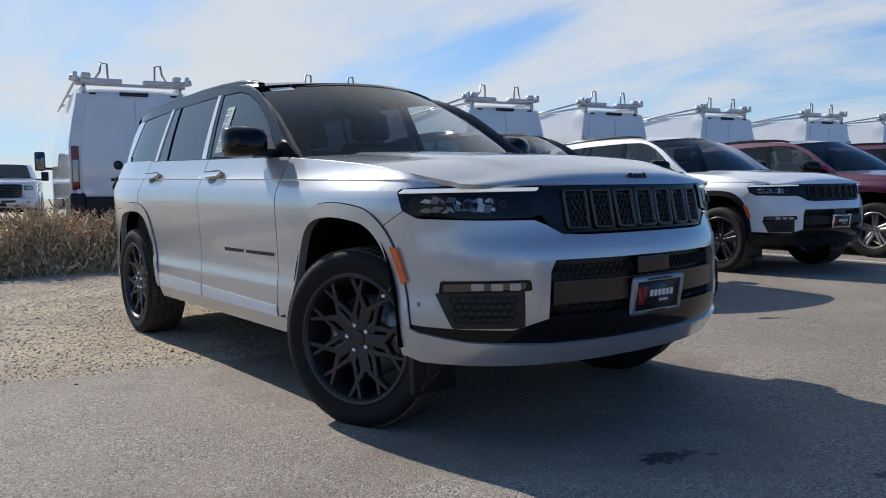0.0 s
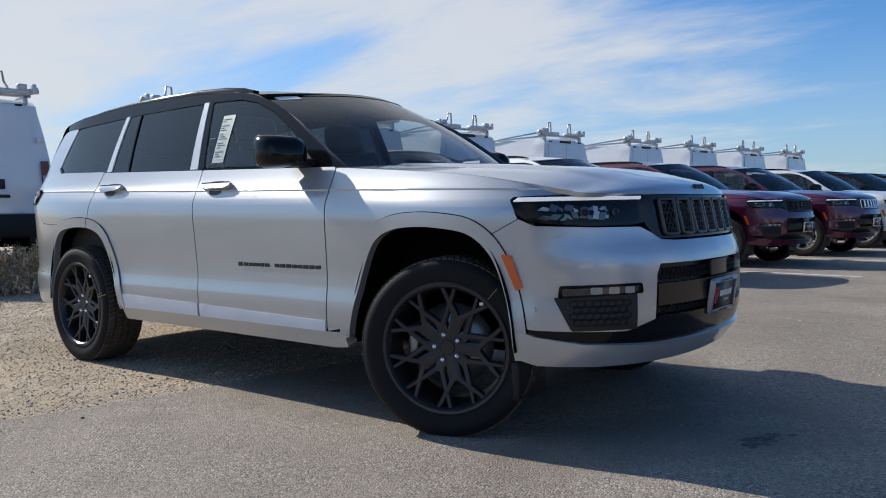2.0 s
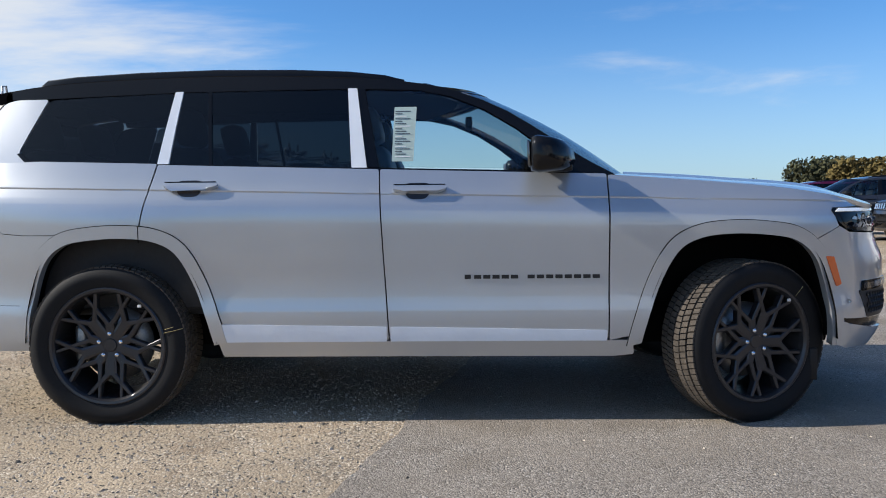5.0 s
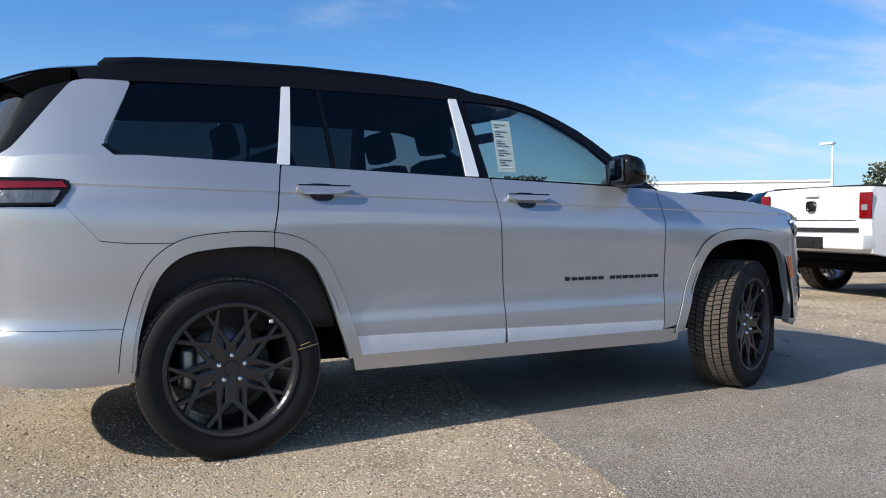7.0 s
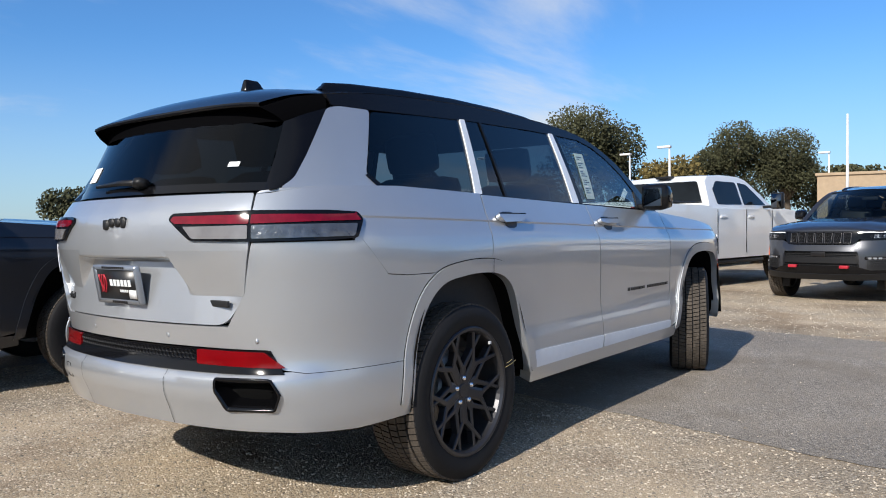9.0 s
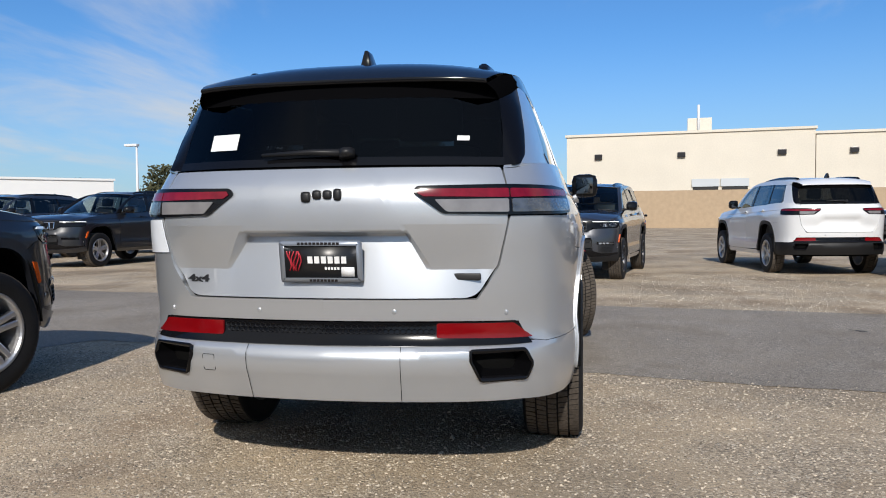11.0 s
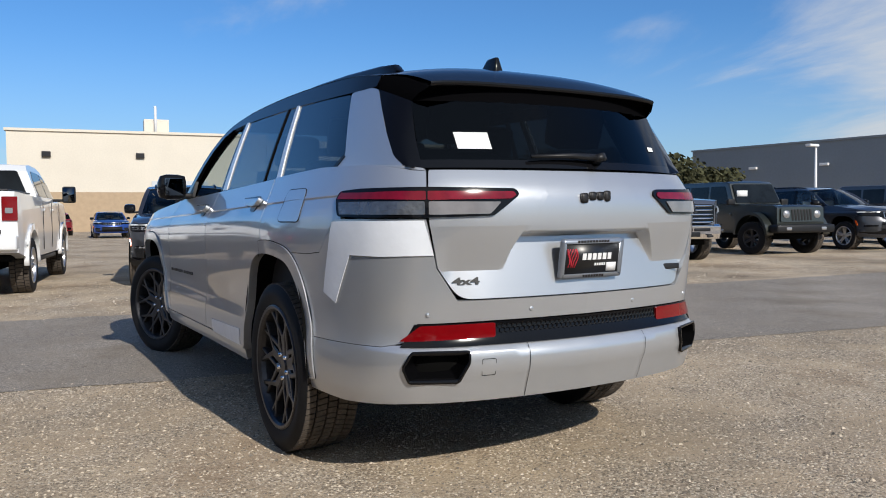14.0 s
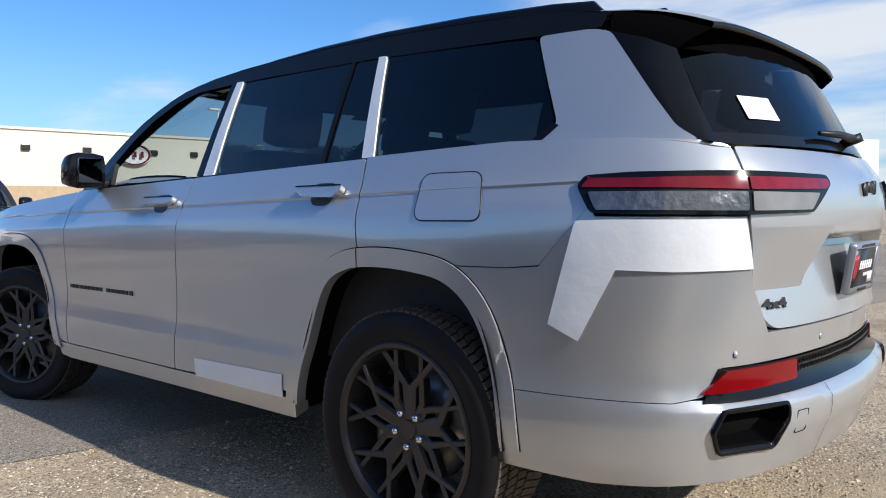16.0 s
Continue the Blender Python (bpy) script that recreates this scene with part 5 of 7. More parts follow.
        sheet("rear_window", rnd([(-0.362, belt(0) + 0.03), (-0.392, 1.614), (-1.082, 1.615), (-1.047, belt(-1) + 0.015)], 0.01), H, glassm, **gl)
        sheet("rear_quarter_light", rnd([(-1.061, belt(-1) + 0.015), (-1.096, 1.615), (-1.221, 1.612), (-1.260, belt(-1) + 0.015)], 0.01), H, glassm, **gl)
        sheet("side_window", [p for p in rnd([(-1.320, belt(-1.3) + 0.01), (-1.264, 1.612), (-1.905, 1.582), (-2.022, 1.325), (-1.955, belt(-1.9) + 0.002)], 0.03)], H, glassm, **gl)
        fr = dict(depth=0.02, step=0.06, out=(-0.8, 0, 1.3))
        top = [(x, EDGE_Z(x)) for x in [0.93, 0.88, 0.80, 0.70, 0.60, 0.51, 0.40, 0.28, 0.18, 0.08, -0.02, -0.15, -0.33, -0.6, -0.9, -1.2, -1.5, -1.8, -2.0, -2.12]]
        low = [(-2.11, 1.588), (-1.9, 1.588), (-1.2, 1.612), (-0.6, 1.618), (-0.30, 1.616), (-0.04, 1.608), (0.12, 1.576), (0.29, 1.509), (0.44, 1.422), (0.56, 1.334), (0.66, 1.255), (0.675, belt(0.7) + 0.025), (0.92, belt(0.92) + 0.004)]
        sheet("window_frame", top + low, H, roof, **fr)
        sheet("mirror_sail", rnd([(0.67, belt(0.7) + 0.03), (0.665, 1.250), (0.565, 1.326), (0.55, belt(0.6) + 0.03)], 0.004), H, PLASTIC, lift=0.002, **fr)
        sheet("b_pillar", rnd([(-0.228, belt(-0.2) + 0.025), (-0.305, 1.616), (-0.344, 1.617), (-0.284, belt(-0.3) + 0.025)], 0.003), H, GLOSSBLACK, **fr)
        cover = FILM if film else GLOSSBLACK
        kw = dict(fr, lift=0.003)
        sheet("pillar_film" if film else "b_pillar_trim", rnd([(-0.286, belt(-0.3) + 0.02), (-0.345, 1.620), (-0.391, 1.620), (-0.361, belt(-0.3) + 0.02)], 0.003), H, cover, **kw)
        sheet("pillar_film" if film else "c_pillar_trim", rnd([(-1.262, belt(-1.3) + 0.018), (-1.223, 1.614), (-1.263, 1.612), (-1.319, belt(-1.3) + 0.018)], 0.003), H, cover, **kw)
        sheet("window_divider", rnd([(-1.045, belt(-1) + 0.015), (-1.080, 1.615), (-1.097, 1.615), (-1.062, belt(-1) + 0.015)], 0.001), H, GLOSSBLACK, **kw)
        sheet("belt_moulding", rnd([(0.86, belt(0.86) + 0.004), (0.86, belt(0.86) + 0.024), (-1.95, belt(-1.95) + 0.014), (-2.018, 1.326), (-2.036, 1.320), (-1.965, belt(-1.95) - 0.004)], 0.002), H, GLOSSBLACK, **kw)
        sheet("d_pillar", rnd([(-1.91, 1.586), (-2.030, 1.325), (-1.962, belt(-1.95) - 0.002), (-2.30, 1.262), (-2.42, 1.262), (-2.36, 1.30), (-2.29, 1.385), (-2.205, 1.493), (-2.14, 1.572), (-2.08, 1.586)], 0.02), H, body, **fr)
        # black strip between the rear pillar and the tailgate's glass
        edge = [(-2.42, 1.262), (-2.36, 1.30), (-2.29, 1.385), (-2.205, 1.493), (-2.14, 1.572)]
        rim = [rear_glass(s * 0.66, 1.255), rear_glass(s * 0.655, 1.30), rear_glass(s * 0.65, 1.38), rear_glass(s * 0.64, 1.45), rear_glass(s * 0.63, 1.51)]
        part("rear_pillar_trim", loft([[H(*p) for p in edge], [H(*p).lerp(q, 0.5) + Vector((-0.016, s * 0.016, 0)) for p, q in zip(edge, rim)], rim], inner=(-1.5, 0, 1.3)), PIANO, root)
        # the corner between quarter panel, rear pillar and tailgate
        e1 = [side(at_x(x), z) for x, z in ((-2.0, 1.262), (-2.16, 1.268), (-2.30, 1.272), (-2.40, 1.262), (-2.46, 1.253))] + [side(at_yr(0.693), 1.243)]
        e2 = [H(-2.0, 1.262), H(-2.16, 1.263), H(-2.30, 1.263), H(-2.37, 1.263), H(-2.42, 1.263), rear_glass(s * 0.66, 1.256)]
        part("rear_corner", loft([e1, [a.lerp(b, 0.5) + Vector((-0.002, s * 0.004, 0.004)) for a, b in zip(e1, e2)], e2], inner=(-1.5, 0, 1.0)), body, root)
        # A pillar
        ts = [0.0, 0.15, 0.3, 0.45, 0.6, 0.75, 0.9, 1.0]
        outer = [H(x, EDGE_Z(x) - 0.004) for x in [0.93 - 0.98 * t for t in ts]]
        inner_l = [screen(s, t) for t in ts]
        part("a_pillar", loft([outer, [a.lerp(b, 0.5) + Vector((0.012, s * 0.014, 0.01)) for a, b in zip(outer, inner_l)], inner_l], inner=(-0.5, 0, 1.0)), roof, root)
        # rails
        bm = bmesh.new()
        rows = []
        for x, dz in zip([-2.03, -2.0, -1.85, -1.5, -1.1, -0.7, -0.4, -0.22, -0.12], [0.0, 0.028, 0.032, 0.033, 0.033, 0.031, 0.028, 0.018, 0.0]):
            zb = up(ROOF_Z(x)) - (up(ROOF_Z(x)) - up(EDGE_Z(x))) * 0.45
            rows.append([bm.verts.new((x, s * y, z)) for y, z in ((0.555, zb - 0.03), (0.550, zb + dz * 0.7), (0.538, zb + dz), (0.522, zb + dz), (0.510, zb + dz * 0.7), (0.504, zb - 0.02))])
        for a, b in zip(rows, rows[1:]):
            for i in range(5):
                bm.faces.new((a[i], a[i + 1], b[i + 1], b[i]))
        bmesh.ops.recalc_face_normals(bm, faces=bm.faces[:])
        part("roof_rail", bm, GLOSSBLACK, root)
        # mirrors
        bm = boxes((0.49, 0.72, min(s * 0.875, s * 1.062), max(s * 0.875, s * 1.062), 1.195, 1.375), bevel=0.055)
        for v in bm.verts:
            k = max(v.co.x - 0.50, 0) / 0.22
            v.co.x -= k * (0.10 * ((abs(v.co.y) - 0.875) / 0.187) ** 2 + 0.5 * max(v.co.z - 1.30, 0))
            v.co.z += 0.02 * k * (1.28 - v.co.z) / 0.09
        mr = part("wing_mirror", bm, BLACK_PAINT, root, "gloss black wing mirror")
        bm = boxes((0.484, 0.50, min(s * 0.905, s * 1.03), max(s * 0.905, s * 1.03), 1.225, 1.345), bevel=0.006)
        for v in bm.verts:
            v.co.x -= 0.12 * (abs(v.co.y) - 0.97) + 0.05 * (v.co.z - 1.285)
        part("mirror_glass", bm, MIRROR, mr)
        part("mirror_foot", boxes((0.58, 0.70, min(s * 0.80, s * 0.95), max(s * 0.80, s * 0.95), 1.205, 1.245), bevel=0.015), PLASTIC, mr)
        # front wheel splash guard
        part("splash_guard", boxes((1.86, 1.90, min(s * 0.62, s * 0.84), max(s * 0.62, s * 0.84), 0.18, 0.34), bevel=0.008), PLASTIC, root)
    if hero:
        left = lambda q, z: shell(-q, z)
        fuel = fillet([(at_x(x), z) for x, z in ((-1.865, 1.055), (-1.615, 1.055), (-1.605, 1.195), (-1.835, 1.195))], 0.035)
        fl = sheet("fuel_door", fuel, left, body, lift=0.003, depth=0.006, step=0.03)
        part("fuel_door_gap", ring(fuel, left, -0.004, 0.004, 0.0025), INK, fl)
        kw = dict(lift=0.006, depth=0.003, step=0.03, label="white protective film below the tail lamp")
        sheet("tail_film", [(at_x(-2.16), 1.055), (at_x(-2.24), 1.058), (at_yr(0.70), 1.058), (at_yr(0.67), 0.93), (at_x(-2.40), 0.925), (at_x(-2.265), 0.928), (at_x(-2.165), 0.735), (at_x(-2.08), 0.775)], left, FILM, **kw)
        H = lambda x, z: house(x, z, -1)
        st = sheet("price_sticker", fillet([(-0.165, 1.265), (-0.06, 1.265), (-0.045, 1.525), (-0.155, 1.525)], 0.004), H, GREENPAPER, lift=0.001, depth=0.001, step=0.1, out=(-0.8, 0, 1.3))
        for k in range(19):
            z = 1.285 + 0.012 * k
            sheet("sticker_line", [(-0.15, z), (-0.075 - 0.02 * (k % 3), z), (-0.075 - 0.02 * (k % 3), z + 0.004), (-0.15, z + 0.004)], H, PAPER if k % 4 == 0 else GREYLENS, st, lift=0.0025, depth=0.0, step=0.2, out=(-0.8, 0, 1.3))
        sheet("windscreen_sticker", [(0.90, -0.93), (0.955, -0.93), (0.955, -0.76), (0.90, -0.76)], lambda t, v: screen(v, t), PAPER, lift=0.002, depth=0.0, step=0.1, out=(-0.5, 0, 0.9))
    # hood
    def hood(u, v):
        q = abs(v)
        x0 = 1.10 - 0.21 * v * v
        x1 = shell(at_yf(min(q, 0.999) * 0.775 + 0.0001), 1.03).x
        x = x0 + (x1 - x0) * u
        ze = FENDER_Z(x)
        ye = abs(shell(at_x(min(x, 2.12)), ze).y) - 0.003 - 0.10 * max(x - 2.12, 0)
        roll = math.sqrt(max(1 - (max(u - 0.86, 0) / 0.14) ** 2, 0))
        crown = (0.026 + 0.022 * math.sin(math.pi * min(u * 0.8 + 0.15, 1)) + 0.040 * smooth01((u - 0.40) / 0.45)) * roll
        ridge = 0.010 * smooth01((0.66 - q) / 0.05) * smooth01((1 - u) / 0.25)
        return Vector((x, v * ye, ze + crown * (1 - q ** 2.6) + ridge))
    sheet("hood", rnd([(0, -1), (1, -1), (1, 1), (0, 1)], 0.01), hood, body, step=0.035 if hero else 0.08, depth=0.02, cuts=[((c, 0), (1, 0)) for c in (0.90, 0.94, 0.965, 0.98, 0.992)])
    sheet("windscreen_cowl", [(-0.04, -0.97), (0.03, -0.99), (0.03, 0.99), (-0.04, 0.97)], lambda u, v: hood(max(u, 0), v) + Vector((min(u, 0), 0, -0.010)), PLASTIC, step=0.1, depth=0.03)
    for y0 in (-0.15, 0.45):
        part("wiper_arm", tube(bmesh.new(), [(1.04, y0 + 0.3, 1.205), (1.00, y0, 1.225), (0.96, y0 - 0.28, 1.235)], 0.009, 6), PLASTIC, root)
    # windscreen and roof
    sheet("windscreen", rnd([(0.0, -1), (1, -1), (1, 1), (0.0, 1)], 0.02), lambda t, v: screen(v, t), SCREENGLASS, step=0.1, depth=0.004, out=(-0.5, 0, 0.9))
    sheet("windscreen_border", [(0.955, -0.99), (1.0, -0.99), (1.0, 0.99), (0.955, 0.99)], lambda t, v: screen(v, t), GLOSSBLACK, step=0.1, depth=0.004, lift=0.003, out=(-0.5, 0, 0.9))

    def top(u, v):
        x0 = screen(v, 1.0).x
        x = x0 + (-2.19 + 0.05 * v * v - x0) * u
        ze = EDGE_Z(min(x, -0.05))
        ye = house(x, ze - 0.004).y
        z = up(ROOF_Z(x)) - (up(ROOF_Z(x)) - up(ze)) * abs(v) ** 3.0
        if u < 0.15:
            z = z + (screen(v, 1.0).z - z) * (1 - smooth01(u / 0.15))
        return Vector((x, v * ye, z))
    sheet("roof", [(0, -1), (1, -1), (1, 1), (0, 1)], top, roof, step=0.06, depth=0.02)
    # spoiler over the tailgate
    def wing(u, v):
        a = top(1.0, v)
        tip = Vector((-2.430 + 0.035 * abs(v) ** 3, v * 0.590, up(1.586) - 0.004 * v * v - 0.008 * abs(v) ** 8))
        p = a.lerp(tip, u)
        p.z += 0.012 * math.sin(math.pi * u)
        return p
    sheet("rear_spoiler", [(0, -1), (1, -1), (1, 1), (0, 1)], wing, roof, step=0.1, depth=0.0)
    under = lambda u, v: wing(1.0, v).lerp(rear_glass(v * 0.63, 1.51), u) + Vector((0.03 * math.sin(math.pi * u), 0, -0.018 * (1 - u) + 0.03 * math.sin(math.pi * u)))
    part("spoiler_underside", panel([(0, -1), (1, -1), (1, 1), (0, 1)], under, 0.12, 0.0, out=(-2.3, 0, 1.8)), SPOILERBLACK, root)
    part("spoiler_edge", loft([[wing(1.0, v / 12) for v in range(-12, 13)], [wing(1.0, v / 12) - Vector((0.004, 0, 0.009)) for v in range(-12, 13)], [wing(1.0, v / 12) - Vector((-0.004, 0, 0.018)) for v in range(-12, 13)]], inner=(-1, 0, 1.6)), roof, root)
    for s in (-1, 1):
        foot = [house(-2.14, 1.572, s), house(-2.19, 1.515, s).lerp(rear_glass(s * 0.63, 1.51), 0.5), rear_glass(s * 0.63, 1.51)]
        ends = [wing(u, s) - Vector((0, 0, 0.018 * u)) for u in (0.0, 0.5, 1.0)]
        part("spoiler_fin", loft([ends, [a.lerp(b, 0.5) + Vector((0, s * 0.010, 0)) for a, b in zip(ends, foot)], foot], inner=(-2.0, 0, 1.5)), SPOILERBLACK, root)
    bm = boxes((-0.09, 0.07, -0.028, 0.028, 0.0, 0.085), bevel=0.012)
    for v in bm.verts:
        k = max(v.co.z, 0) / 0.085
        v.co.y *= 1 - 0.7 * k
        v.co.x = v.co.x * (1 - 0.55 * k) - 0.03 * k
    fin = part("aerial_fin", bm, BLACK_PAINT, root)
    fin.matrix_basis = pose(-1.92, 0, up(ROOF_Z(-1.92)) - 0.004)
    # tailgate
    RR = lambda q, z: shell(math.copysign(S_END - abs(q), q if q else 1), z)
    RH = lambda q, z: shell(math.copysign(S_END - abs(q), q if q else 1), z, True)
    Y = lambda y: math.copysign(S_END - at_yr(abs(y)), y)
    gate = [(Y(0.575), 0.762, 0.05), (Y(-0.575), 0.762, 0.05), (Y(-0.655), 0.88), (Y(-0.684), 1.05), (Y(-0.686), 1.175), (Y(-0.685), 1.246), (Y(0.685), 1.246), (Y(0.686), 1.175), (Y(0.684), 1.05), (Y(0.655), 0.88)]
    rc = [((0, z), (0, 1)) for z in (1.012, 1.003, 0.994)]
    lips = [((0, z), (0, 1)) for z in (1.035, 0.867)]
    for s in (-1, 1):
        for o in (0.0, -0.007, -0.015, -0.022):
            p0, p1 = (Y(s * (0.328 + o)), 1.012), (Y(s * (0.4165 + o)), 0.868)
            (lips if o in (0.0, -0.022) else rc).append((p0, (-(p1[1] - p0[1]), p1[0] - p0[0])))
    tg = sheet("tailgate", fillet(gate, 0.01), RH, body, step=0.03 if hero else 0.05, out=(-1.5, 0, 0.9), cuts=rc if hero else (), creases=lips if hero else ())
    rg = sheet("rear_glass", fillet([(-0.66, 1.262), (0.66, 1.262), (0.632, 1.512), (-0.632, 1.512)], 0.012), rear_glass, REARGLASS, step=0.1, depth=0.006, out=(-1.5, 0, 1.3))
    sheet("glass_border", [(-0.683, 1.255), (0.683, 1.255), (0.675, 1.285), (-0.675, 1.285)], rear_glass, GLOSSBLACK, rg, step=0.1, depth=0.01, lift=0.002, out=(-1.5, 0, 1.3))
    if hero:
        for y0, y1, z0, z1 in ((0.385, 0.515, 1.325, 1.388), (-0.53, -0.485, 1.345, 1.363)):
            sheet("glass_sticker", [(y0, z0), (y1, z0), (y1, z1), (y0, z1)], rear_glass, PAPER, rg, step=0.1, depth=0.001, lift=0.003, out=(-1.5, 0, 1.3))
    bm = bmesh.new()
    tube(bm, [rear_glass(y, z) + Vector((-0.03, 0, 0)) for y, z in ((-0.10, 1.30), (0.05, 1.305), (0.25, 1.298))], 0.016, 8, r2=0.007)
    tube(bm, [rear_glass(-0.09, 1.285) + Vector((-0.02, 0, 0)), rear_glass(-0.085, 1.31) + Vector((-0.025, 0, 0))], 0.032, 8)
    part("rear_wiper", bm, PLASTIC, root)
    vents = []
    for s in (-1, 1):
        Q = lambda y: s * Y(y)
        QX = lambda x: s * (S_END - at_x(x))
        lamp = [(QX(-2.155), 1.145), (QX(-2.175), 1.172), (QX(-2.30), 1.178), (Q(0.69), 1.178), (Q(0.36), 1.172), (Q(0.345), 1.150), (Q(0.40), 1.112), (Q(0.455), 1.073), (Q(0.69), 1.068), (QX(-2.30), 1.070), (QX(-2.20), 1.074)]
        tl = sheet("tail_lamp", fillet(lamp, 0.012, 3), RR, GLOSSBLACK, lift=0.010, depth=0.02, step=0.03, out=(-1.5, 0, 1.0))
        kw = dict(step=0.03, depth=0.004, out=(-1.5, 0, 1.0))
        sheet("red_light_bar", fillet([(QX(-2.170), 1.138), (QX(-2.185), 1.164), (Q(0.693), 1.162), (Q(0.693), 1.130)], 0.006), RR, DARKRED, tl, lift=0.014, **kw)
        sheet("red_light_bar", fillet([(Q(0.688), 1.130), (Q(0.688), 1.162), (Q(0.372), 1.160), (Q(0.362), 1.147), (Q(0.385), 1.134)], 0.006), RR, DARKRED, tl, lift=0.014, **kw)
        sheet("reverse_lamp", fillet([(Q(0.685), 1.078), (Q(0.685), 1.126), (Q(0.425), 1.124), (Q(0.468), 1.080)], 0.008), RR, REVERSELENS, tl, lift=0.014, **kw)
        sheet("indicator_lamp", fillet([(Q(0.696), 1.078), (Q(0.696), 1.126), (QX(-2.190), 1.126), (QX(-2.215), 1.080)], 0.008), RR, GREYLENS, tl, lift=0.014, **kw)
        sheet("rear_reflector", fillet([(QX(-2.46), 0.606), (Q(0.72), 0.665), (Q(0.43), 0.668), (Q(0.43), 0.612)], 0.008), RR, REDLENS, lift=0.012, depth=0.02, step=0.03, out=(-1.5, 0, 0.8), label="long red bumper reflector")
        # exhaust trim
        ex_raw = [(QX(-2.475), 0.515), (Q(0.745), 0.570), (Q(0.545), 0.570), (Q(0.545), 0.530), (Q(0.585), 0.454), (Q(0.755), 0.454)]
        ex = fillet(ex_raw, 0.014)
        mid = np.mean(np.array(ex), axis=0)
        vents.append(ex_raw)
        part("exhaust_trim", ring(ex, RR, 0.009, 0.03, 0.012, out=(-1.5, 0, 0.8)), GLOSSBLACK, root, "gloss black exhaust surround")
        tunnel = []
        for k, deep in ((0.93, 0.010), (0.86, -0.030), (0.72, -0.060)):
            line = []
            for p in ex + ex[:1]:
                u, v = mid + (np.array(p) - mid) * k
                a = RR(u, v)
                n = (RR(u + 0.004, v) - a).cross(RR(u, v + 0.004) - a).normalized()
                line.append(a + (n if n.dot(a - Vector((-1.5, 0, 0.8))) > 0 else -n) * deep)
            tunnel.append(line)
        part("exhaust_tunnel", loft(tunnel, inner=(-3.4, -s * 0.66, 0.51)), SPOILERBLACK, root)
        sheet("exhaust_back", [tuple(mid + (np.array(p) - mid) * 0.82) for p in ex], RR, UNDER, lift=-0.058, depth=0.0, step=0.05, out=(-1.5, 0, 0.8))
        for y, z in ((0.69, 0.705), (0.27, 0.712)):
            c = RR(Q(y), z)
            bm = bmesh.new()
            lathe(bm, [(0.001, -0.002), (0.008, -0.002), (0.010, 0.0), (0.010, 0.006)], n=14)
            pp = part("parking_sensor", bm, SILVER, root)
            pp.matrix_basis = pose(c.x, c.y, c.z, 0, 0, -90 - 20 * s * (1 if y > 0.5 else 0))
    # rear bumper in two layers
    for s in (1, -1):
        Q = lambda y: s * Y(y)
        QX = lambda x: s * (S_END - at_x(x))
        rb = [(QX(RX + dx), z) for dx, z in clipped_arch(0.03, -1, 0.585) if RX + dx < -1.764]
        half = [(Q(0.0) if s > 0 else 0, 0.675), (Q(0.44), 0.675), (Q(0.73), 0.672), (QX(-2.47), 0.60), (QX(-2.40), 0.586), (QX(-1.945), 0.582)] + rb + [(QX(-1.770), 0.920), (QX(-1.95), 0.921), (QX(-2.052), 0.930), (QX(-2.197), 1.095), (QX(-2.21), 1.066), (Q(0.695), 1.064), (Q(0.691), 1.05), (Q(0.661), 0.88), (Q(0.582), 0.755), (0, 0.755)]
        sheet("rear_bumper_cover", [p for p in half], RR, body, out=(-1.0, 0, 0.8), depth=0.02, step=fine)
    lowr = []
    for s in (1, -1):
        QX = lambda x: s * (S_END - at_x(x))
        lowr.append([(QX(-1.93), 0.5795), (QX(-1.93), 0.36), (QX(-2.2), 0.352)])
    a, b = lowr
    sheet("rear_bumper_lower", [a[0]] + [(QX(-2.40) * -1, 0.584), (Y(0.80), 0.592)] + [(Y(-0.80), 0.592), (QX(-2.40), 0.584)] + [b[0], b[1], b[2], (Y(-0.75), 0.372), (Y(0.75), 0.372), a[2], a[1]], RR, trim, out=(-1.0, 0, 0.5), depth=0.012, step=fine, holes=vents)
    sheet("bumper_grille_strip", [(Y(0.78), 0.585), (Y(0.74), 0.670), (Y(-0.74), 0.670), (Y(-0.78), 0.585)], RR, GLOSSBLACK, out=(-1.0, 0, 0.5), depth=0.02, lift=0.004, step=0.05)
    part("strip_mesh", hexes(RR, Y(-0.42), Y(0.42), 0.628, 0.670, 0.022, lift=0.009, depth=0.004), PLASTIC, root)
    if hero:
        # plain shapes for the maker's badges
        for k, (y, w, h) in enumerate(((0.086, 0.030, 0.044), (0.050, 0.034, 0.034), (0.010, 0.034, 0.034), (-0.032, 0.036, 0.040))):
            c = RH(Y(y - w / 2), 1.146 - (0.008 if k == 3 else 0))
            bm = boxes((-0.010, 0.004, -w / 2, w / 2, -h / 2, h / 2), bevel=0.012)
            part("tailgate_badge", bm, INK, tg).matrix_basis = pose(c.x, c.y, c.z)
        c = RH(Y(-0.525), 0.842)
        part("trim_badge", boxes((c.x - 0.006, c.x + 0.006, -0.585, -0.47, 0.828, 0.853), bevel=0.004), INK, tg)
        txt = bpy.data.curves.new("four_wheel_badge", "FONT")
        txt.body, txt.size, txt.extrude, txt.offset = "4x4", 0.052, 0.003, 0.0018
        tx = new("drive_badge", txt)
        txt.materials.append(INK)
        p0, p1 = RH(Y(-0.60), 0.816), RH(Y(-0.49), 0.816)
        ax = (p1 - p0).normalized()
        az = ax.cross(RH(Y(-0.545), 0.856) - RH(Y(-0.545), 0.816)).normalized()
        ay = az.cross(ax)
        tx.parent = tg
        o = p0 + az * 0.002
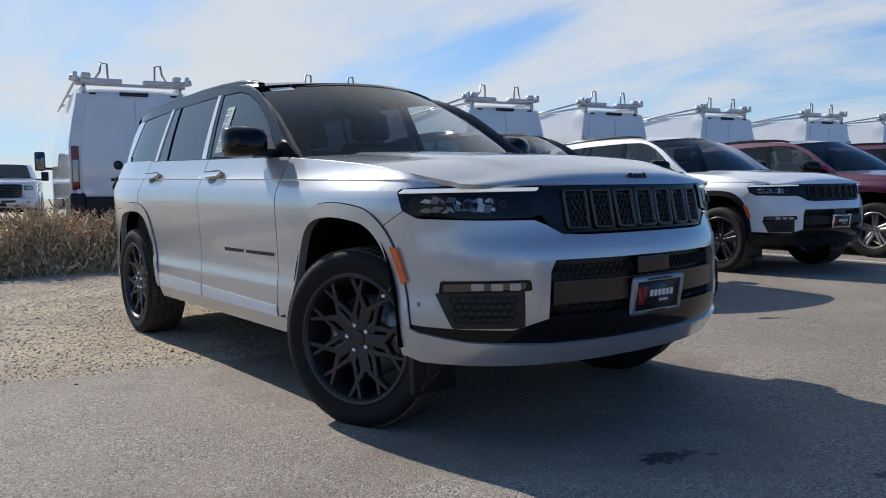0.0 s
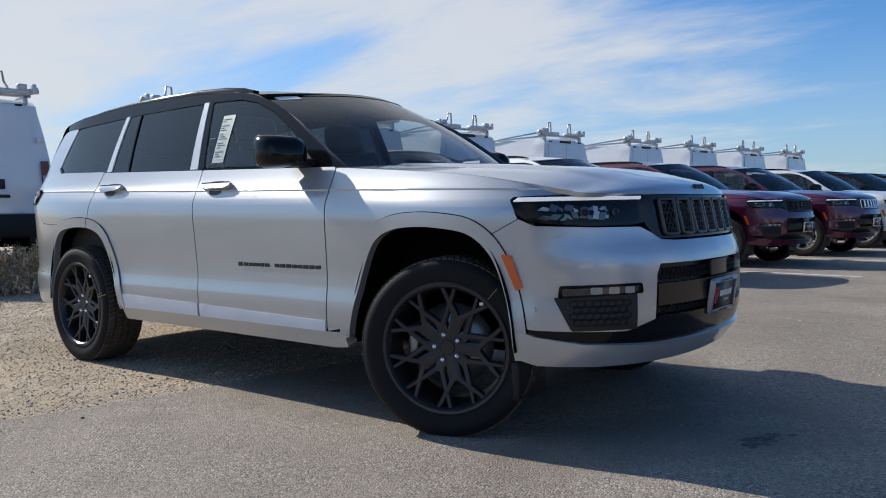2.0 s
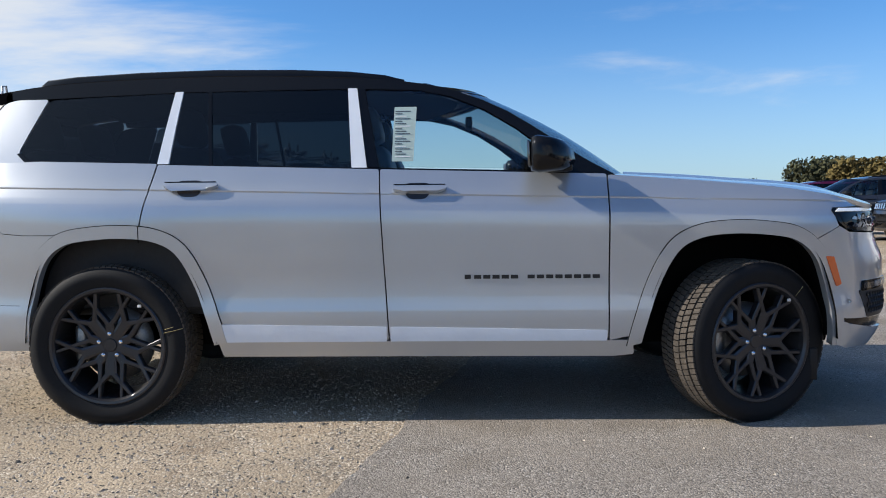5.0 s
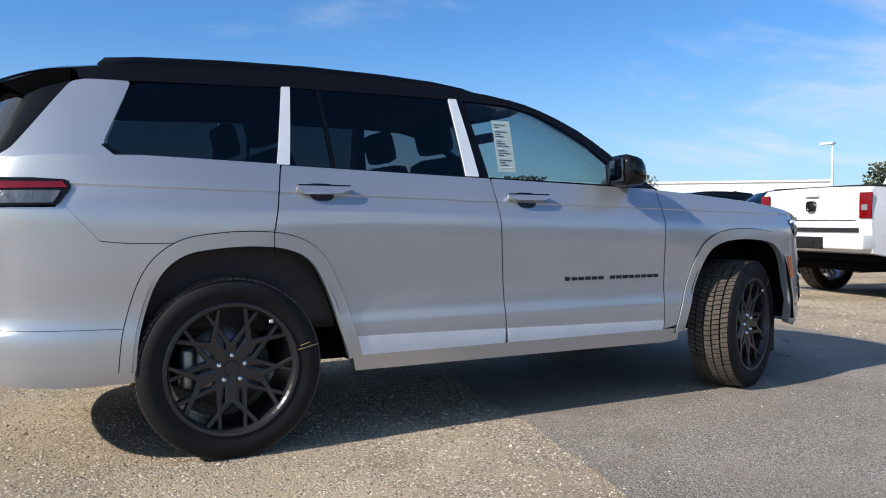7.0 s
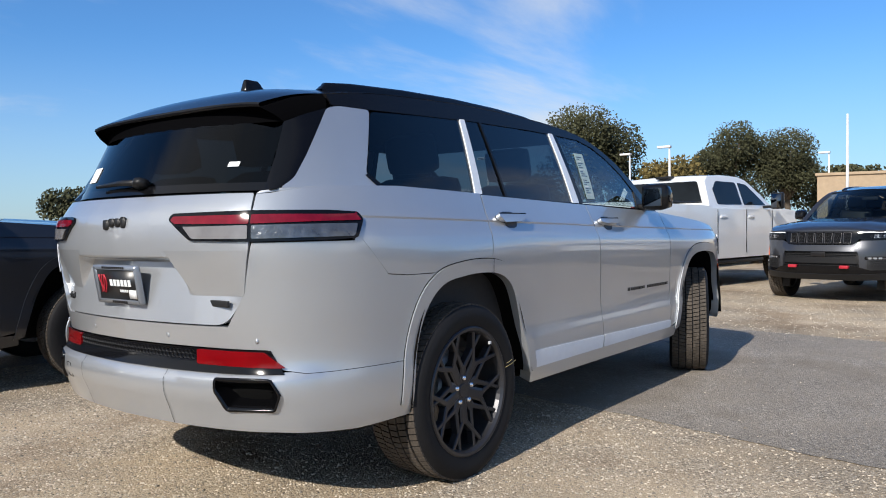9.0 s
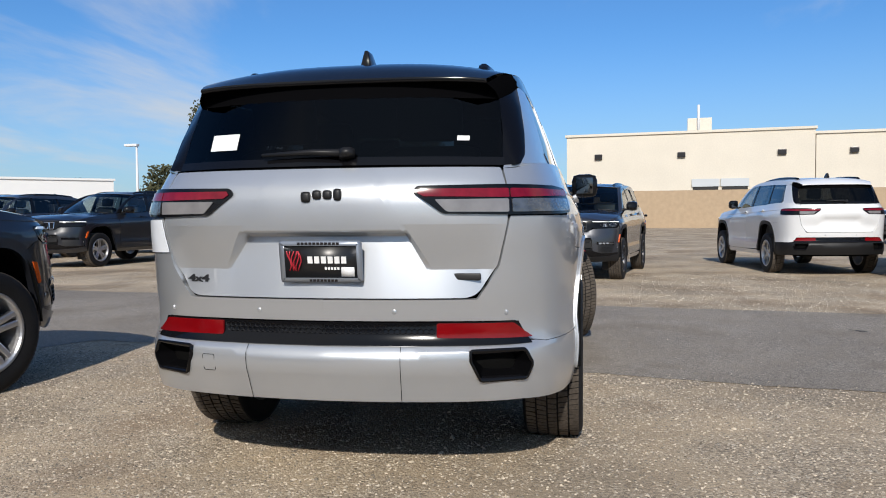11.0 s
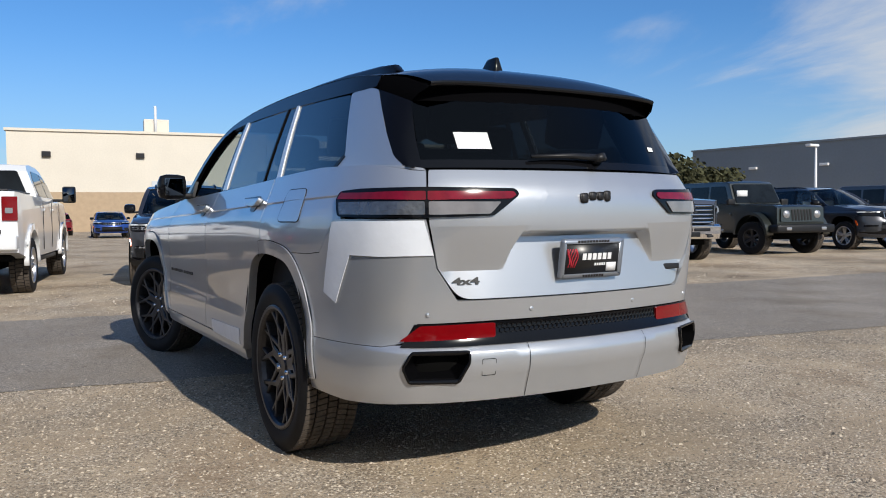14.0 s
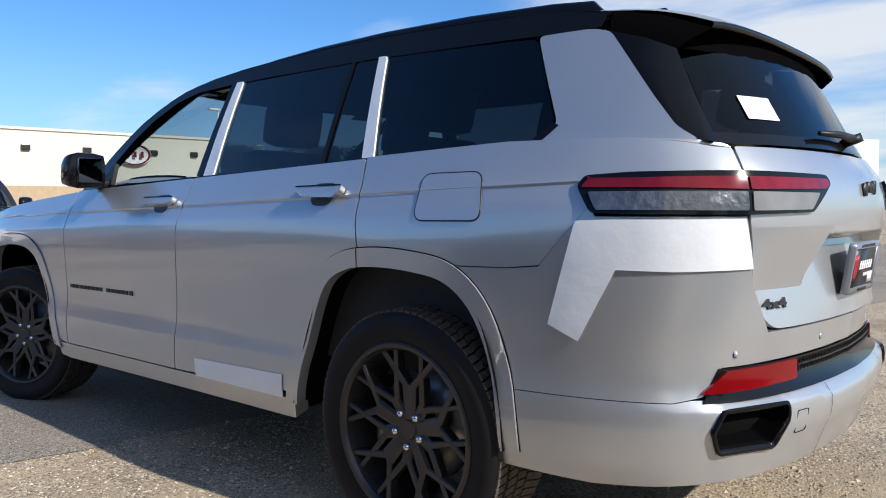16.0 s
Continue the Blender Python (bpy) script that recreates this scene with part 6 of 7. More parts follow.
        tx.matrix_basis = Matrix(((ax.x, ay.x, az.x, o.x), (ax.y, ay.y, az.y, o.y), (ax.z, ay.z, az.z, o.z), (0, 0, 0, 1))) @ Matrix.Diagonal((1.35, 0.72, 1, 1))
        for y in (0.295, -0.305):
            sheet("bumper_seam", [(Y(y), 0.375), (Y(y + 0.0022), 0.375), (Y(y + 0.0022), 0.583), (Y(y), 0.583)], RR, UNDER, lift=0.003, depth=0.0, step=0.03, out=(-1.0, 0, 0.5))
        part("tow_cover", ring(fillet([(Y(-0.445), 0.475), (Y(-0.50), 0.475), (Y(-0.50), 0.540), (Y(-0.445), 0.540)], 0.008), RR, 0.0014, 0.002, 0.0015, out=(-1.0, 0, 0.5)), UNDER, root)
        plate(root, "rear_plate", pose(-2.640, 0, 0.900, 0, 9, 180), "black dealer plate in a pale metal frame", PLATEFRAME)
    # nose
    FF = shell
    q = at_yf

    def both(half):
        return half + [(-a, b, *c) for a, b, *c in half[::-1]]
    XF = at_x
    fa = sorted([(XF(FX + dx), z) for dx, z in clipped_arch(0.03, 1, 0.50) if FX + dx > 1.815], key=lambda p: -p[1])
    cover = [(q(0.36), 0.832), (q(0.46), 0.838), (q(0.52), 0.872), (q(0.57), 0.893), (q(0.76), 0.895), (XF(2.02), 0.905), (XF(1.959), 0.9332), (XF(1.8185), 0.8602)] + fa + [(XF(1.945), 0.500), (XF(2.02), 0.492), (q(0.80), 0.485), (q(0.66), 0.480), (q(0.60), 0.50), (q(0.535), 0.520), (q(0.525), 0.70), (q(0.505), 0.742)]
    sheet("front_bumper_cover", both(cover[::-1]), FF, body, step=fine, depth=0.03, out=(1.0, 0, 0.6))
    val = [(q(0.5), 0.338), (q(0.75), 0.342), (XF(2.02), 0.352), (XF(1.955), 0.372), (XF(1.945), 0.492), (XF(2.02), 0.468), (q(0.80), 0.438), (q(0.5), 0.418)]
    sheet("lower_valance", both(val), FF, trim if trim is not body else body, step=fine, depth=0.06, out=(1.0, 0, 0.6), lift=0.012)
    strip = [(q(0.5), 0.410), (q(0.80), 0.430), (XF(2.02), 0.462), (XF(1.955), 0.493), (XF(2.02), 0.497), (q(0.80), 0.49), (q(0.60), 0.512), (q(0.5), 0.53)]
    sheet("gloss_lower_strip", both(strip), FF, GLOSSBLACK, step=0.05, depth=0.05, out=(1.0, 0, 0.6), lift=-0.002)
    sheet("lower_grille", both([(q(0.535), 0.43), (q(0.535), 0.75)]), FF, INK, step=0.08, depth=0.02, out=(1.0, 0, 0.6), lift=-0.05)
    inset = lambda u, v: FF(u, v) - Vector((0.028, 0, 0))
    part("lower_grille_mesh", hexes(inset, -q(0.52), q(0.52), 0.455, 0.56, 0.034), PLASTIC, root)
    part("upper_grille_mesh", hexes(inset, -q(0.50), q(0.50), 0.672, 0.738, 0.030), PLASTIC, root)
    sheet("bumper_bar", both([(q(0.515), 0.572), (q(0.512), 0.660)]), FF, BRONZE if hero else PLASTIC, step=0.06, depth=0.03, out=(1.0, 0, 0.6), lift=-0.006)
    part("radar_cover", boxes((2.415, 2.44, -0.10, 0.10, 0.662, 0.735), bevel=0.006), BRONZE, root)
    sheet("grille_panel", both([(q(0.46), 0.842), (q(0.50), 0.865), (q(0.535), 0.905), (q(0.535), 1.022)]), FF, GLOSSBLACK, step=0.06, depth=0.03, out=(1.0, 0, 0.9), lift=-0.004)
    for k in range(7):
        y0 = -0.455 + 0.130 * k + 0.006
        y1 = y0 + 0.116
        qq = lambda y: math.copysign(q(abs(y)), y)
        slot = fillet([(qq(y0 + 0.012 * (k < 3)), 0.852), (qq(y1 - 0.012 * (k > 3)), 0.852), (qq(y1), 1.008), (qq(y0), 1.008)], 0.02)
        g = part("grille_slot", ring(slot, FF, 0.011, 0.014, 0.010, out=(1.0, 0, 0.9)), grille, root)
        lite or part("slot_mesh", hexes(FF, qq(y0) + 0.012, qq(y1) - 0.012, 0.862, 1.0, 0.026, lift=0.006, depth=0.008, wall=0.3), BRONZE if hero else PLASTIC, g)
    for s in (-1, 1):
        lamp = [(s * XF(1.918), 1.012), (s * XF(1.96), 1.022), (s * q(0.52), 1.022), (s * q(0.515), 0.915), (s * q(0.60), 0.902), (s * q(0.78), 0.901), (s * XF(2.0), 0.918), (s * XF(1.95), 0.955)]
        hl = sheet("headlight", fillet(lamp, 0.012, 3), FF, GLOSSBLACK, step=0.03, depth=0.03, out=(1.0, 0, 0.8), lift=0.003)
        kw = dict(step=0.03, depth=0.006, out=(1.0, 0, 0.8))
        sheet("daylight_bar", fillet([(s * XF(1.935), 1.000), (s * XF(1.955), 1.015), (s * q(0.545), 1.014), (s * q(0.555), 1.002)], 0.004), FF, DAYLAMP, hl, lift=0.010, **kw)
        # a dark bed with two projectors and a scatter of small bright reflector facets
        sheet("lamp_optic", fillet([(s * XF(1.985), 0.940), (s * XF(1.955), 0.992), (s * q(0.57), 0.994), (s * q(0.575), 0.917), (s * q(0.80), 0.915)], 0.01), FF, PIANO, hl, lift=0.005, **kw)
        rf = random.Random(7)
        for k in range(0 if lite else 20):
            a, w = 0.715 + 0.019 * (k // 2) + 0.006 * rf.random(), rf.uniform(0.005, 0.011)
            lo = (0.923, 0.955)[k % 2] + 0.008 * rf.random()
            hi = lo + rf.uniform(0.014, 0.034)
            slant = rf.uniform(-0.016, 0.010)
            pts = [(s * q(a - w), lo), (s * q(a + w), lo + 0.010 * rf.random()), (s * q(a + w + slant), hi), (s * q(a - w + slant), hi - 0.010 * rf.random())]
            sheet("reflector_facet", pts, FF, rf.choice((GREYLENS, CLEARLENS, SMOKE, SMOKE)), hl, lift=rf.uniform(0.007, 0.010), step=0.03, depth=0.004, out=(1.0, 0, 0.8))
        for a in (() if lite else (0.685, 0.79)):
            ring_line = [(s * q(a + 0.013 * math.cos(t)), 0.953 + 0.016 * math.sin(t)) for t in [6.2832 * k / 20 for k in range(20)]]
            pr = part("lamp_projector", ring(ring_line, FF, 0.004, 0.02, 0.016, out=(1.0, 0, 0.8)), GUNMETAL, hl)
            sheet("projector_lens", ring_line, FF, GLOSSBLACK, pr, lift=0.012, depth=0.0, step=0.02, out=(1.0, 0, 0.8))
        fog = fillet([(s * XF(2.105), 0.668), (s * q(0.60), 0.672), (s * q(0.595), 0.630), (s * XF(2.10), 0.618)], 0.012)
        fl = sheet("fog_lamp", fog, FF, GLOSSBLACK, lift=0.006, **kw)
        sheet("fog_lens", fillet([(s * XF(2.115), 0.656), (s * q(0.615), 0.662), (s * q(0.62), 0.638), (s * XF(2.115), 0.628)], 0.008), FF, SMOKE, fl, lift=0.009, **kw)
        for a in (0.635, 0.69, 0.745):
            lite or sheet("fog_reflector", fillet([(s * q(a), 0.633), (s * q(a), 0.660), (s * q(a + 0.035), 0.660), (s * q(a + 0.035), 0.633)], 0.006), FF, CLEARLENS, fl, lift=0.011, **kw)
        vent = fillet([(s * XF(2.085), 0.622), (s * q(0.62), 0.632), (s * q(0.62), 0.488), (s * q(0.83), 0.488)], 0.01)
        vn = sheet("side_vent", vent, FF, INK, lift=0.003, **kw)
        lite or part("vent_mesh", hexes(FF, min(s * q(0.65), s * XF(2.13)), max(s * q(0.65), s * XF(2.13)), 0.508, 0.610, 0.032, lift=0.010, depth=0.008), PLASTIC, vn)
        c = FF(s * XF(2.02), 0.575)
        bm = bmesh.new()
        lathe(bm, [(0.001, -0.002), (0.008, -0.002), (0.010, 0.0), (0.010, 0.006)], n=14)
        part("parking_sensor", bm, SILVER, root).matrix_basis = pose(c.x, c.y, c.z, 0, 0, 180 - s * 90 + 90 - s * 20)
    if hero:
        for k, (y, w, h) in enumerate(((-0.062, 0.018, 0.020), (-0.036, 0.026, 0.016), (-0.004, 0.026, 0.016), (0.030, 0.028, 0.018))):
            c = hood(0.985, -y / 0.79)
            part("hood_badge", boxes((-0.012, 0.010, -w / 2, w / 2, -0.006, h), bevel=0.004), INK, root).matrix_basis = pose(c.x, c.y, c.z - 0.004, 0, -25, 0)
    if plated and not lite:
        plate(root, "front_plate", pose(2.455, -0.005, 0.575, 0, 9, 0) if hero else pose(2.462, 0, 0.60, 0, 6, 0), "dealer plate in a metal frame", PLATEFRAME if hero else CHROME, sticker=False)
    # inside
    part("floor_pan", boxes((-2.30, 2.05, -0.62, 0.62, 0.33, 0.60), bevel=0.03), UNDER, root)
    part("sill_box", boxes((-0.95, 0.98, -0.84, 0.84, 0.335, 0.62), bevel=0.03), UNDER, root)
    part("body_core", boxes((-2.4, 2.1, -0.66, 0.66, 0.55, 0.98), bevel=0.03), UNDER, root)
    part("cabin_floor", boxes((-2.35, 1.0, -0.80, 0.80, 0.52, 0.62)), CABIN, root)
    bm = boxes((0.62, 1.08, -0.76, 0.76, 0.70, 1.165), bevel=0.05)
    part("dashboard", bm, CABIN, root)
    part("headliner", panel([(0.06, -0.9), (0.97, -0.9), (0.97, 0.9), (0.06, 0.9)], lambda u, v: top(u, v) - Vector((0, 0, 0.045)), 0.15, 0.0, out=(-0.8, 0, 3)), HEADLINER, root)
    for s in (-1, 1):
        part("door_card", boxes((-2.3, 0.95, s * 0.80 - 0.02, s * 0.80 + 0.02, 0.55, 1.19), bevel=0.01), CABIN, root)
    bm = bmesh.new()
    tor = [(0.185 * math.cos(a), 0.185 * math.sin(a), 0) for a in [2 * math.pi * k / 24 for k in range(25)]]
    tube(bm, tor, 0.016, 8, caps=False)
    box(bm, -0.17, 0.17, -0.03, 0.03, -0.01, 0.02)
    part("steering_wheel", bm, SEAT, root).matrix_basis = pose(0.50, 0.38, 1.06, 0, -68, 0)
    for x, ys in ((0.12, (-0.38, 0.38)), (-0.85, (-0.42, 0.42)), (-1.72, (-0.32, 0.32)))[:1 if lite else 3]:
        for y in ys:
            seat(root, x, y, 0.52 if x > -1 else 0.46)
    lite or part("rear_view_mirror", boxes((0.20, 0.24, -0.12, 0.12, 1.50, 1.56), bevel=0.015), CABIN, root)
    R, rim_r, wd, style = wheels
    for x in (FX, RX):
        for y in (-1, 1):
            wheel(root, x, y * (0.955 - wd / 2), R, rim_r, wd, style, alloy or ALLOY, steer if x > 0 else 0, 0 if not hero else 40 if y > 0 else -15 if x > 0 else 0, lite).scale = (fix, 1, 1)
    return root


def rear_glass(y, z):
    """The tailgate's glass."""
    k = abs(y) / 0.70
    return Vector((-2.585 + 0.56 * (z - 1.26) + 0.17 * k ** 2.4, y, up(z)))


def screen(v, t):
    """The windscreen: v across from -1 to 1, t up from 0 to 1."""
    x = (1.13 - 0.26 * v * v) * (1 - t) + (0.30 - 0.27 * v * v) * t
    y = v * (0.765 * (1 - t) + 0.625 * t)
    z = (1.185 + 0.012 * (1 - v * v)) * (1 - t) + (1.628 + 0.028 * (1 - v * v)) * t
    return Vector((x + 0.02 * math.sin(math.pi * t), y, up(z + 0.026 * math.sin(math.pi * t))))


hero = suv(SILVER, BLACK_PAINT, "silver three-row SUV with black roof and black alloy wheels", hero=True, film=True, steer=21.0)
# chalk marks and a balance weight left on the wheels
for w in hero.children:
    if w.name.startswith("wheel") and "well" not in w.name and w.location.y < 0:
        for a, r0, r1 in ((13, 0.288, 0.384), (16, 0.30, 0.345)) if w.location.x < 0 else ((48, 0.29, 0.35),):
            c, d = math.cos(radians(a)), math.sin(radians(a))
            part("chalk_line", tube(bmesh.new(), [(r * c, -0.1375 + 0.03 * abs((r - 0.332) / 0.06) ** 2 * 0.22, r * d) for r in [r0 + (r1 - r0) * k / 6 for k in range(7)]], 0.0014, 5), CHALK, w)
        part("balance_weight", boxes((0.155, 0.172, -0.128, -0.118, 0.188, 0.202), bevel=0.002), PAPER, w)


# ---- vehicles round about ----
def axle(x, y, heading, ahead):
    """The pose of a vehicle whose front axle's centre stands at x, y, and whose wheel centre is that far behind it."""
    a = radians(heading)
    return pose(x - ahead * math.cos(a), y - ahead * math.sin(a), 0, 0, 0, heading)


van = cargo_van()


def van_pose(k):
    y = 1.2 + 3.4 * k + {2: 0.27, 3: -0.28, 4: -0.17, 5: 0.15}.get(k, 0.0)
    x = -8.72 + 0.17 * (y - 1.35)
    h = radians(172)
    return pose(x + 2.95 * math.cos(h), y + 2.95 * math.sin(h), BERM, 0, 0, 172)


van.matrix_world = van_pose(0)
for k in range(1, 9):
    copy_thing(van, van_pose(k))

ram_white = pickup(WHITE_PAINT, "white four-door pickup with wheel flares, tail to the lane", "white", BRIGHT_ALLOY, 10, True, True)
ram_white.matrix_world = axle(11.65, 1.81, -10.5, 1.87)
ram_silver = pickup(STEEL_PAINT, "pale silver four-door pickup with a chrome grille", "chrome", BRIGHT_ALLOY, 10)
ram_silver.matrix_world = axle(7.77, -7.2, 166, 1.87)
ram_grey = pickup(SLATE_PAINT, "slate grey four-door pickup with a chrome grille", "chrome", BRIGHT_ALLOY, 10)
ram_grey.matrix_world = axle(7.2, -10.7, 169, 1.87)
ram_black = pickup(DARK_PAINT, "black four-door pickup with a black grille", "black", BRIGHT_ALLOY, 10)
ram_black.matrix_world = axle(7.1, -26.6, 171, 1.87)
heavy = pickup(WHITE_PAINT, "white heavy-duty pickup with a chrome grille", "chrome", BRIGHT_ALLOY, 10, True)
heavy.matrix_world = axle(7.1, -30.4, 171, 1.87)
for x, y, h in ((7.1, -34.2, 171), (6.3, 41.0, -97)):
    copy_thing(heavy, axle(x, y, h, 1.87))
copy_thing(ram_white, pose(0, 0, BERM) @ axle(-23.5, 1.3, -12, 1.87))
copy_thing(ram_black, axle(9.9, 41.5, -97, 1.87))
copy_thing(ram_silver, axle(12.7, 39.5, -97, 1.87))
copy_thing(heavy, axle(17.0, 12.6, 172, 1.87))
wr = off_roader(OLIVE_PAINT, "dark green boxy off-roader with black flares and a white sticker")
wr.matrix_world = axle(7.34, -14.95, 168, 1.5)
wr2 = off_roader(GREY_PAINT, "grey boxy off-roader with a white grille surround", WHITE_PAINT)
wr2.matrix_world = axle(7.1, -22.8, 170, 1.5)


# the row of SUVs beside the silver one, nearest first
def in_row(k):
    return axle(-1.15 + 0.46 * k, 3.5 + 2.97 * k, -9, FX)


five = (0.385, 0.245, 0.265, "five")
row_black = suv(DARK_PAINT, BLACK_PAINT, "black three-row SUV with silver five-spoke wheels in a row", wheels=five, alloy=BRIGHT_ALLOY, grille=CHROME)
row_black.matrix_world = in_row(0)
row_white = suv(WHITE_PAINT, WHITE_PAINT, "white SUV with black wheel arches, grille and wheels", wheels=(0.392, 0.265, 0.275, "five"), grille=INK, trim=PLASTIC)
row_white.matrix_world = in_row(1)
row_red = suv(RED_PAINT, RED_PAINT, "dark red three-row SUV parked in a row", wheels=five, alloy=STEEL, grille=INK)
row_red.matrix_world = in_row(2)
row_chrome = suv(RED_PAINT, RED_PAINT, "dark red three-row SUV with a chrome grille", wheels=five, alloy=BRIGHT_ALLOY, grille=CHROME)
row_chrome.matrix_world = in_row(3)
row_pale = suv(WHITE_PAINT, WHITE_PAINT, "white three-row SUV with a chrome grille", wheels=five, alloy=BRIGHT_ALLOY, grille=CHROME)
row_pale.matrix_world = in_row(4)
far_black = suv(DARK_PAINT, BLACK_PAINT, "black three-row SUV far down the row", wheels=five, alloy=BRIGHT_ALLOY, grille=CHROME, lite=True)
far_black.matrix_world = in_row(5)
far_pale = suv(WHITE_PAINT, WHITE_PAINT, "white three-row SUV far down the row", wheels=five, alloy=BRIGHT_ALLOY, grille=CHROME, lite=True)
far_pale.matrix_world = in_row(7)
for k, ob in ((6, far_black), (8, far_black), (9, far_black), (10, far_pale), (11, far_black)):
    copy_thing(ob, in_row(k))

small = Matrix.Diagonal((0.86, 0.95, 0.95, 1))
compass = suv(GREY_PAINT, GREY_PAINT, "dark grey compact SUV with red tow hooks facing the lane", wheels=(0.37, 0.225, 0.24, "five"), grille=GUNMETAL, trim=PLASTIC, fix=1.1, plated=False)
compass.matrix_world = axle(7.95, -0.75, 169, FX * 0.86) @ small
for s in (-1, 1):
    part("tow_hook", boxes((2.40, 2.475, s * 0.36 - 0.06, s * 0.36 + 0.06, 0.50, 0.545), bevel=0.012), LOGORED, compass)
compact = suv(BRIGHT_RED, BLACK_PAINT, "bright red compact SUV with black wheels facing the lane", wheels=(0.37, 0.235, 0.24, "five"), grille=INK, trim=PLASTIC, fix=1.1)
compact.matrix_world = axle(9.65, 6.75, 171, FX * 0.86) @ small
copy_thing(far_black, axle(14.5, 4.2, 172, FX))
santa = suv(WHITE_PAINT, WHITE_PAINT, "white rounded SUV with its tail to the lane", wheels=(0.37, 0.235, 0.24, 6), alloy=BRIGHT_ALLOY, grille=CHROME, fix=1.07, trim=PLASTIC, lite=True)
santa.matrix_world = axle(12.4, -4.85, 6, FX * 0.91) @ Matrix.Diagonal((0.91, 0.96, 0.98, 1))
durango = suv(GREY_PAINT, GREY_PAINT, "dark grey SUV with a chrome grille ring in the far row", wheels=five, alloy=BRIGHT_ALLOY, grille=CHROME, lite=True)
durango.matrix_world = axle(7.37, -18.8, 170, FX)
blue = suv(BLUE_PAINT, BLUE_PAINT, "blue car far across the lot", wheels=(0.37, 0.235, 0.24, "five"), alloy=BRIGHT_ALLOY, grille=CHROME, fix=1.1, lite=True)
blue.matrix_world = axle(38.5, -3.5, 176, FX) @ Matrix.Diagonal((0.88, 0.93, 0.80, 1))
redcar = suv(BRIGHT_RED, BRIGHT_RED, "red car far across the lot, tail towards the lane", wheels=(0.37, 0.235, 0.24, "five"), alloy=BRIGHT_ALLOY, grille=CHROME, fix=1.1, lite=True)
redcar.matrix_world = axle(50, -1.4, 2, FX) @ Matrix.Diagonal((0.88, 0.93, 0.80, 1))
for x, y, ob in ((10.4, 10.6, far_black), (11.2, 14.4, durango), (9.6, 17.4, durango)):
    copy_thing(ob, axle(x, y, 174, FX))
copy_thing(durango, axle(24, -11.5, 100, FX))
copy_thing(row_red, axle(10.0, 21.6, 172, FX))


# ---- buildings, poles, plants ----
def wall_block(name, label, a, b, height, depth, mats, base=0.0, cap=True):
    """A flat-roofed block whose front runs from a to b and whose body lies away from the lot."""
    A, B = Vector((*a, 0)), Vector((*b, 0))
    d = (B - A).normalized()
    n = Vector((-d.y, d.x, 0))
    if n.dot((A + B) / 2) < 0:
        n = -n
    root = empty(name, label, "building", kind="")
    L = (B - A).length
    m = Matrix(((d.x, n.x, 0, A.x), (d.y, n.y, 0, A.y), (0, 0, 1, base), (0, 0, 0, 1)))
    root.matrix_world = m
    part("wall", boxes((0, L, 0, depth, 0, height)), mats, root, smooth=False)
    if cap:
        part("roof_coping", boxes((-0.15, L + 0.15, -0.15, depth + 0.15, height, height + 0.22)), mats, root, smooth=False)
    return root, L


kia, L = wall_block("showroom_building", "cream stucco dealership block with an oval sign", (70, 0.5), (67.2, -21), 8.5, 26, STUCCO)
kia2, L2 = wall_block("showroom_wing", "lower cream stucco wing of the dealership", (67.3, -21.1), (65, -40.8), 8.05, 26, STUCCO)
for root, xs in ((kia, (3.0, 10.5, 19.0)), (kia2, (3.0, 8.0, 14.0, 18.0))):
    for x in xs:
        part("wall_light", boxes((x - 0.35, x + 0.35, -0.25, 0.0, 6.3, 6.8), bevel=0.05), BRONZE, root, smooth=False)
for x in (11.5, 14.0):
    w = part("loading_door", boxes((x, x + 2.2, -0.06, 0.1, 2.2, 4.2)), INK, kia, smooth=False)
    part("door_blind", boxes((x - 0.1, x + 2.3, -0.12, -0.04, 3.6, 4.3)), PALEWALL, w, smooth=False)
part("wall_panel", boxes((8.0, 9.8, -0.05, 0.02, 2.4, 3.3)), PALEWALL, kia, smooth=False)
for x in (4.0, 8.0):
    part("loading_door", boxes((x, x + 2.6, -0.06, 0.1, 2.0, 3.2)), INK, kia2, smooth=False)
part("roof_unit", boxes((11.0, 13.2, 3, 5, 8.7, 10.2), bevel=0.05), STUCCO, kia, smooth=False)
part("roof_mast", tube(bmesh.new(), [(12, 2.8, 8.6), (12, 2.8, 11.4)], 0.12, 8), POLE, kia)
sign = new("oval_sign")
sign.parent = kia2
sg = bmesh.new()
lathe(sg, [(1.0, -0.25), (1.0, 0.0), (0.001, 0.0)], n=40)
part("sign_face", sg, PAPER, sign)
sg = bmesh.new()
lathe(sg, [(0.86, -0.04), (0.97, -0.06), (0.97, 0.0)], n=40)
part("sign_ring", sg, DARKRED, sign)
for x in (-0.48, 0.0, 0.42):
    part("sign_bar", boxes((x - 0.09, x + 0.09, -0.30, -0.25, -0.28, 0.28), bevel=0.02), DARKRED, sign)
sign.matrix_basis = Matrix.Translation((12.1, -0.2, 6.3)) @ Matrix.Diagonal((1.55, 1.0, 0.98, 1))
ware, LW = wall_block("warehouse", "long grey warehouse with one gable coloured paler for the sun on it", (68, -80), (27.6, -84.2), 9.0, 24, GREYWALL)
# the gable's sunlight is put into its paler wall colour
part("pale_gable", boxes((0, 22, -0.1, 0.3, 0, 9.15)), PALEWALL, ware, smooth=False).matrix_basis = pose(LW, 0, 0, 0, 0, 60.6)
for x in (4, 25):
    part("loading_door", boxes((x, x + 4, -0.08, 0.1, 0.5, 4.6)), INK, ware, smooth=False)
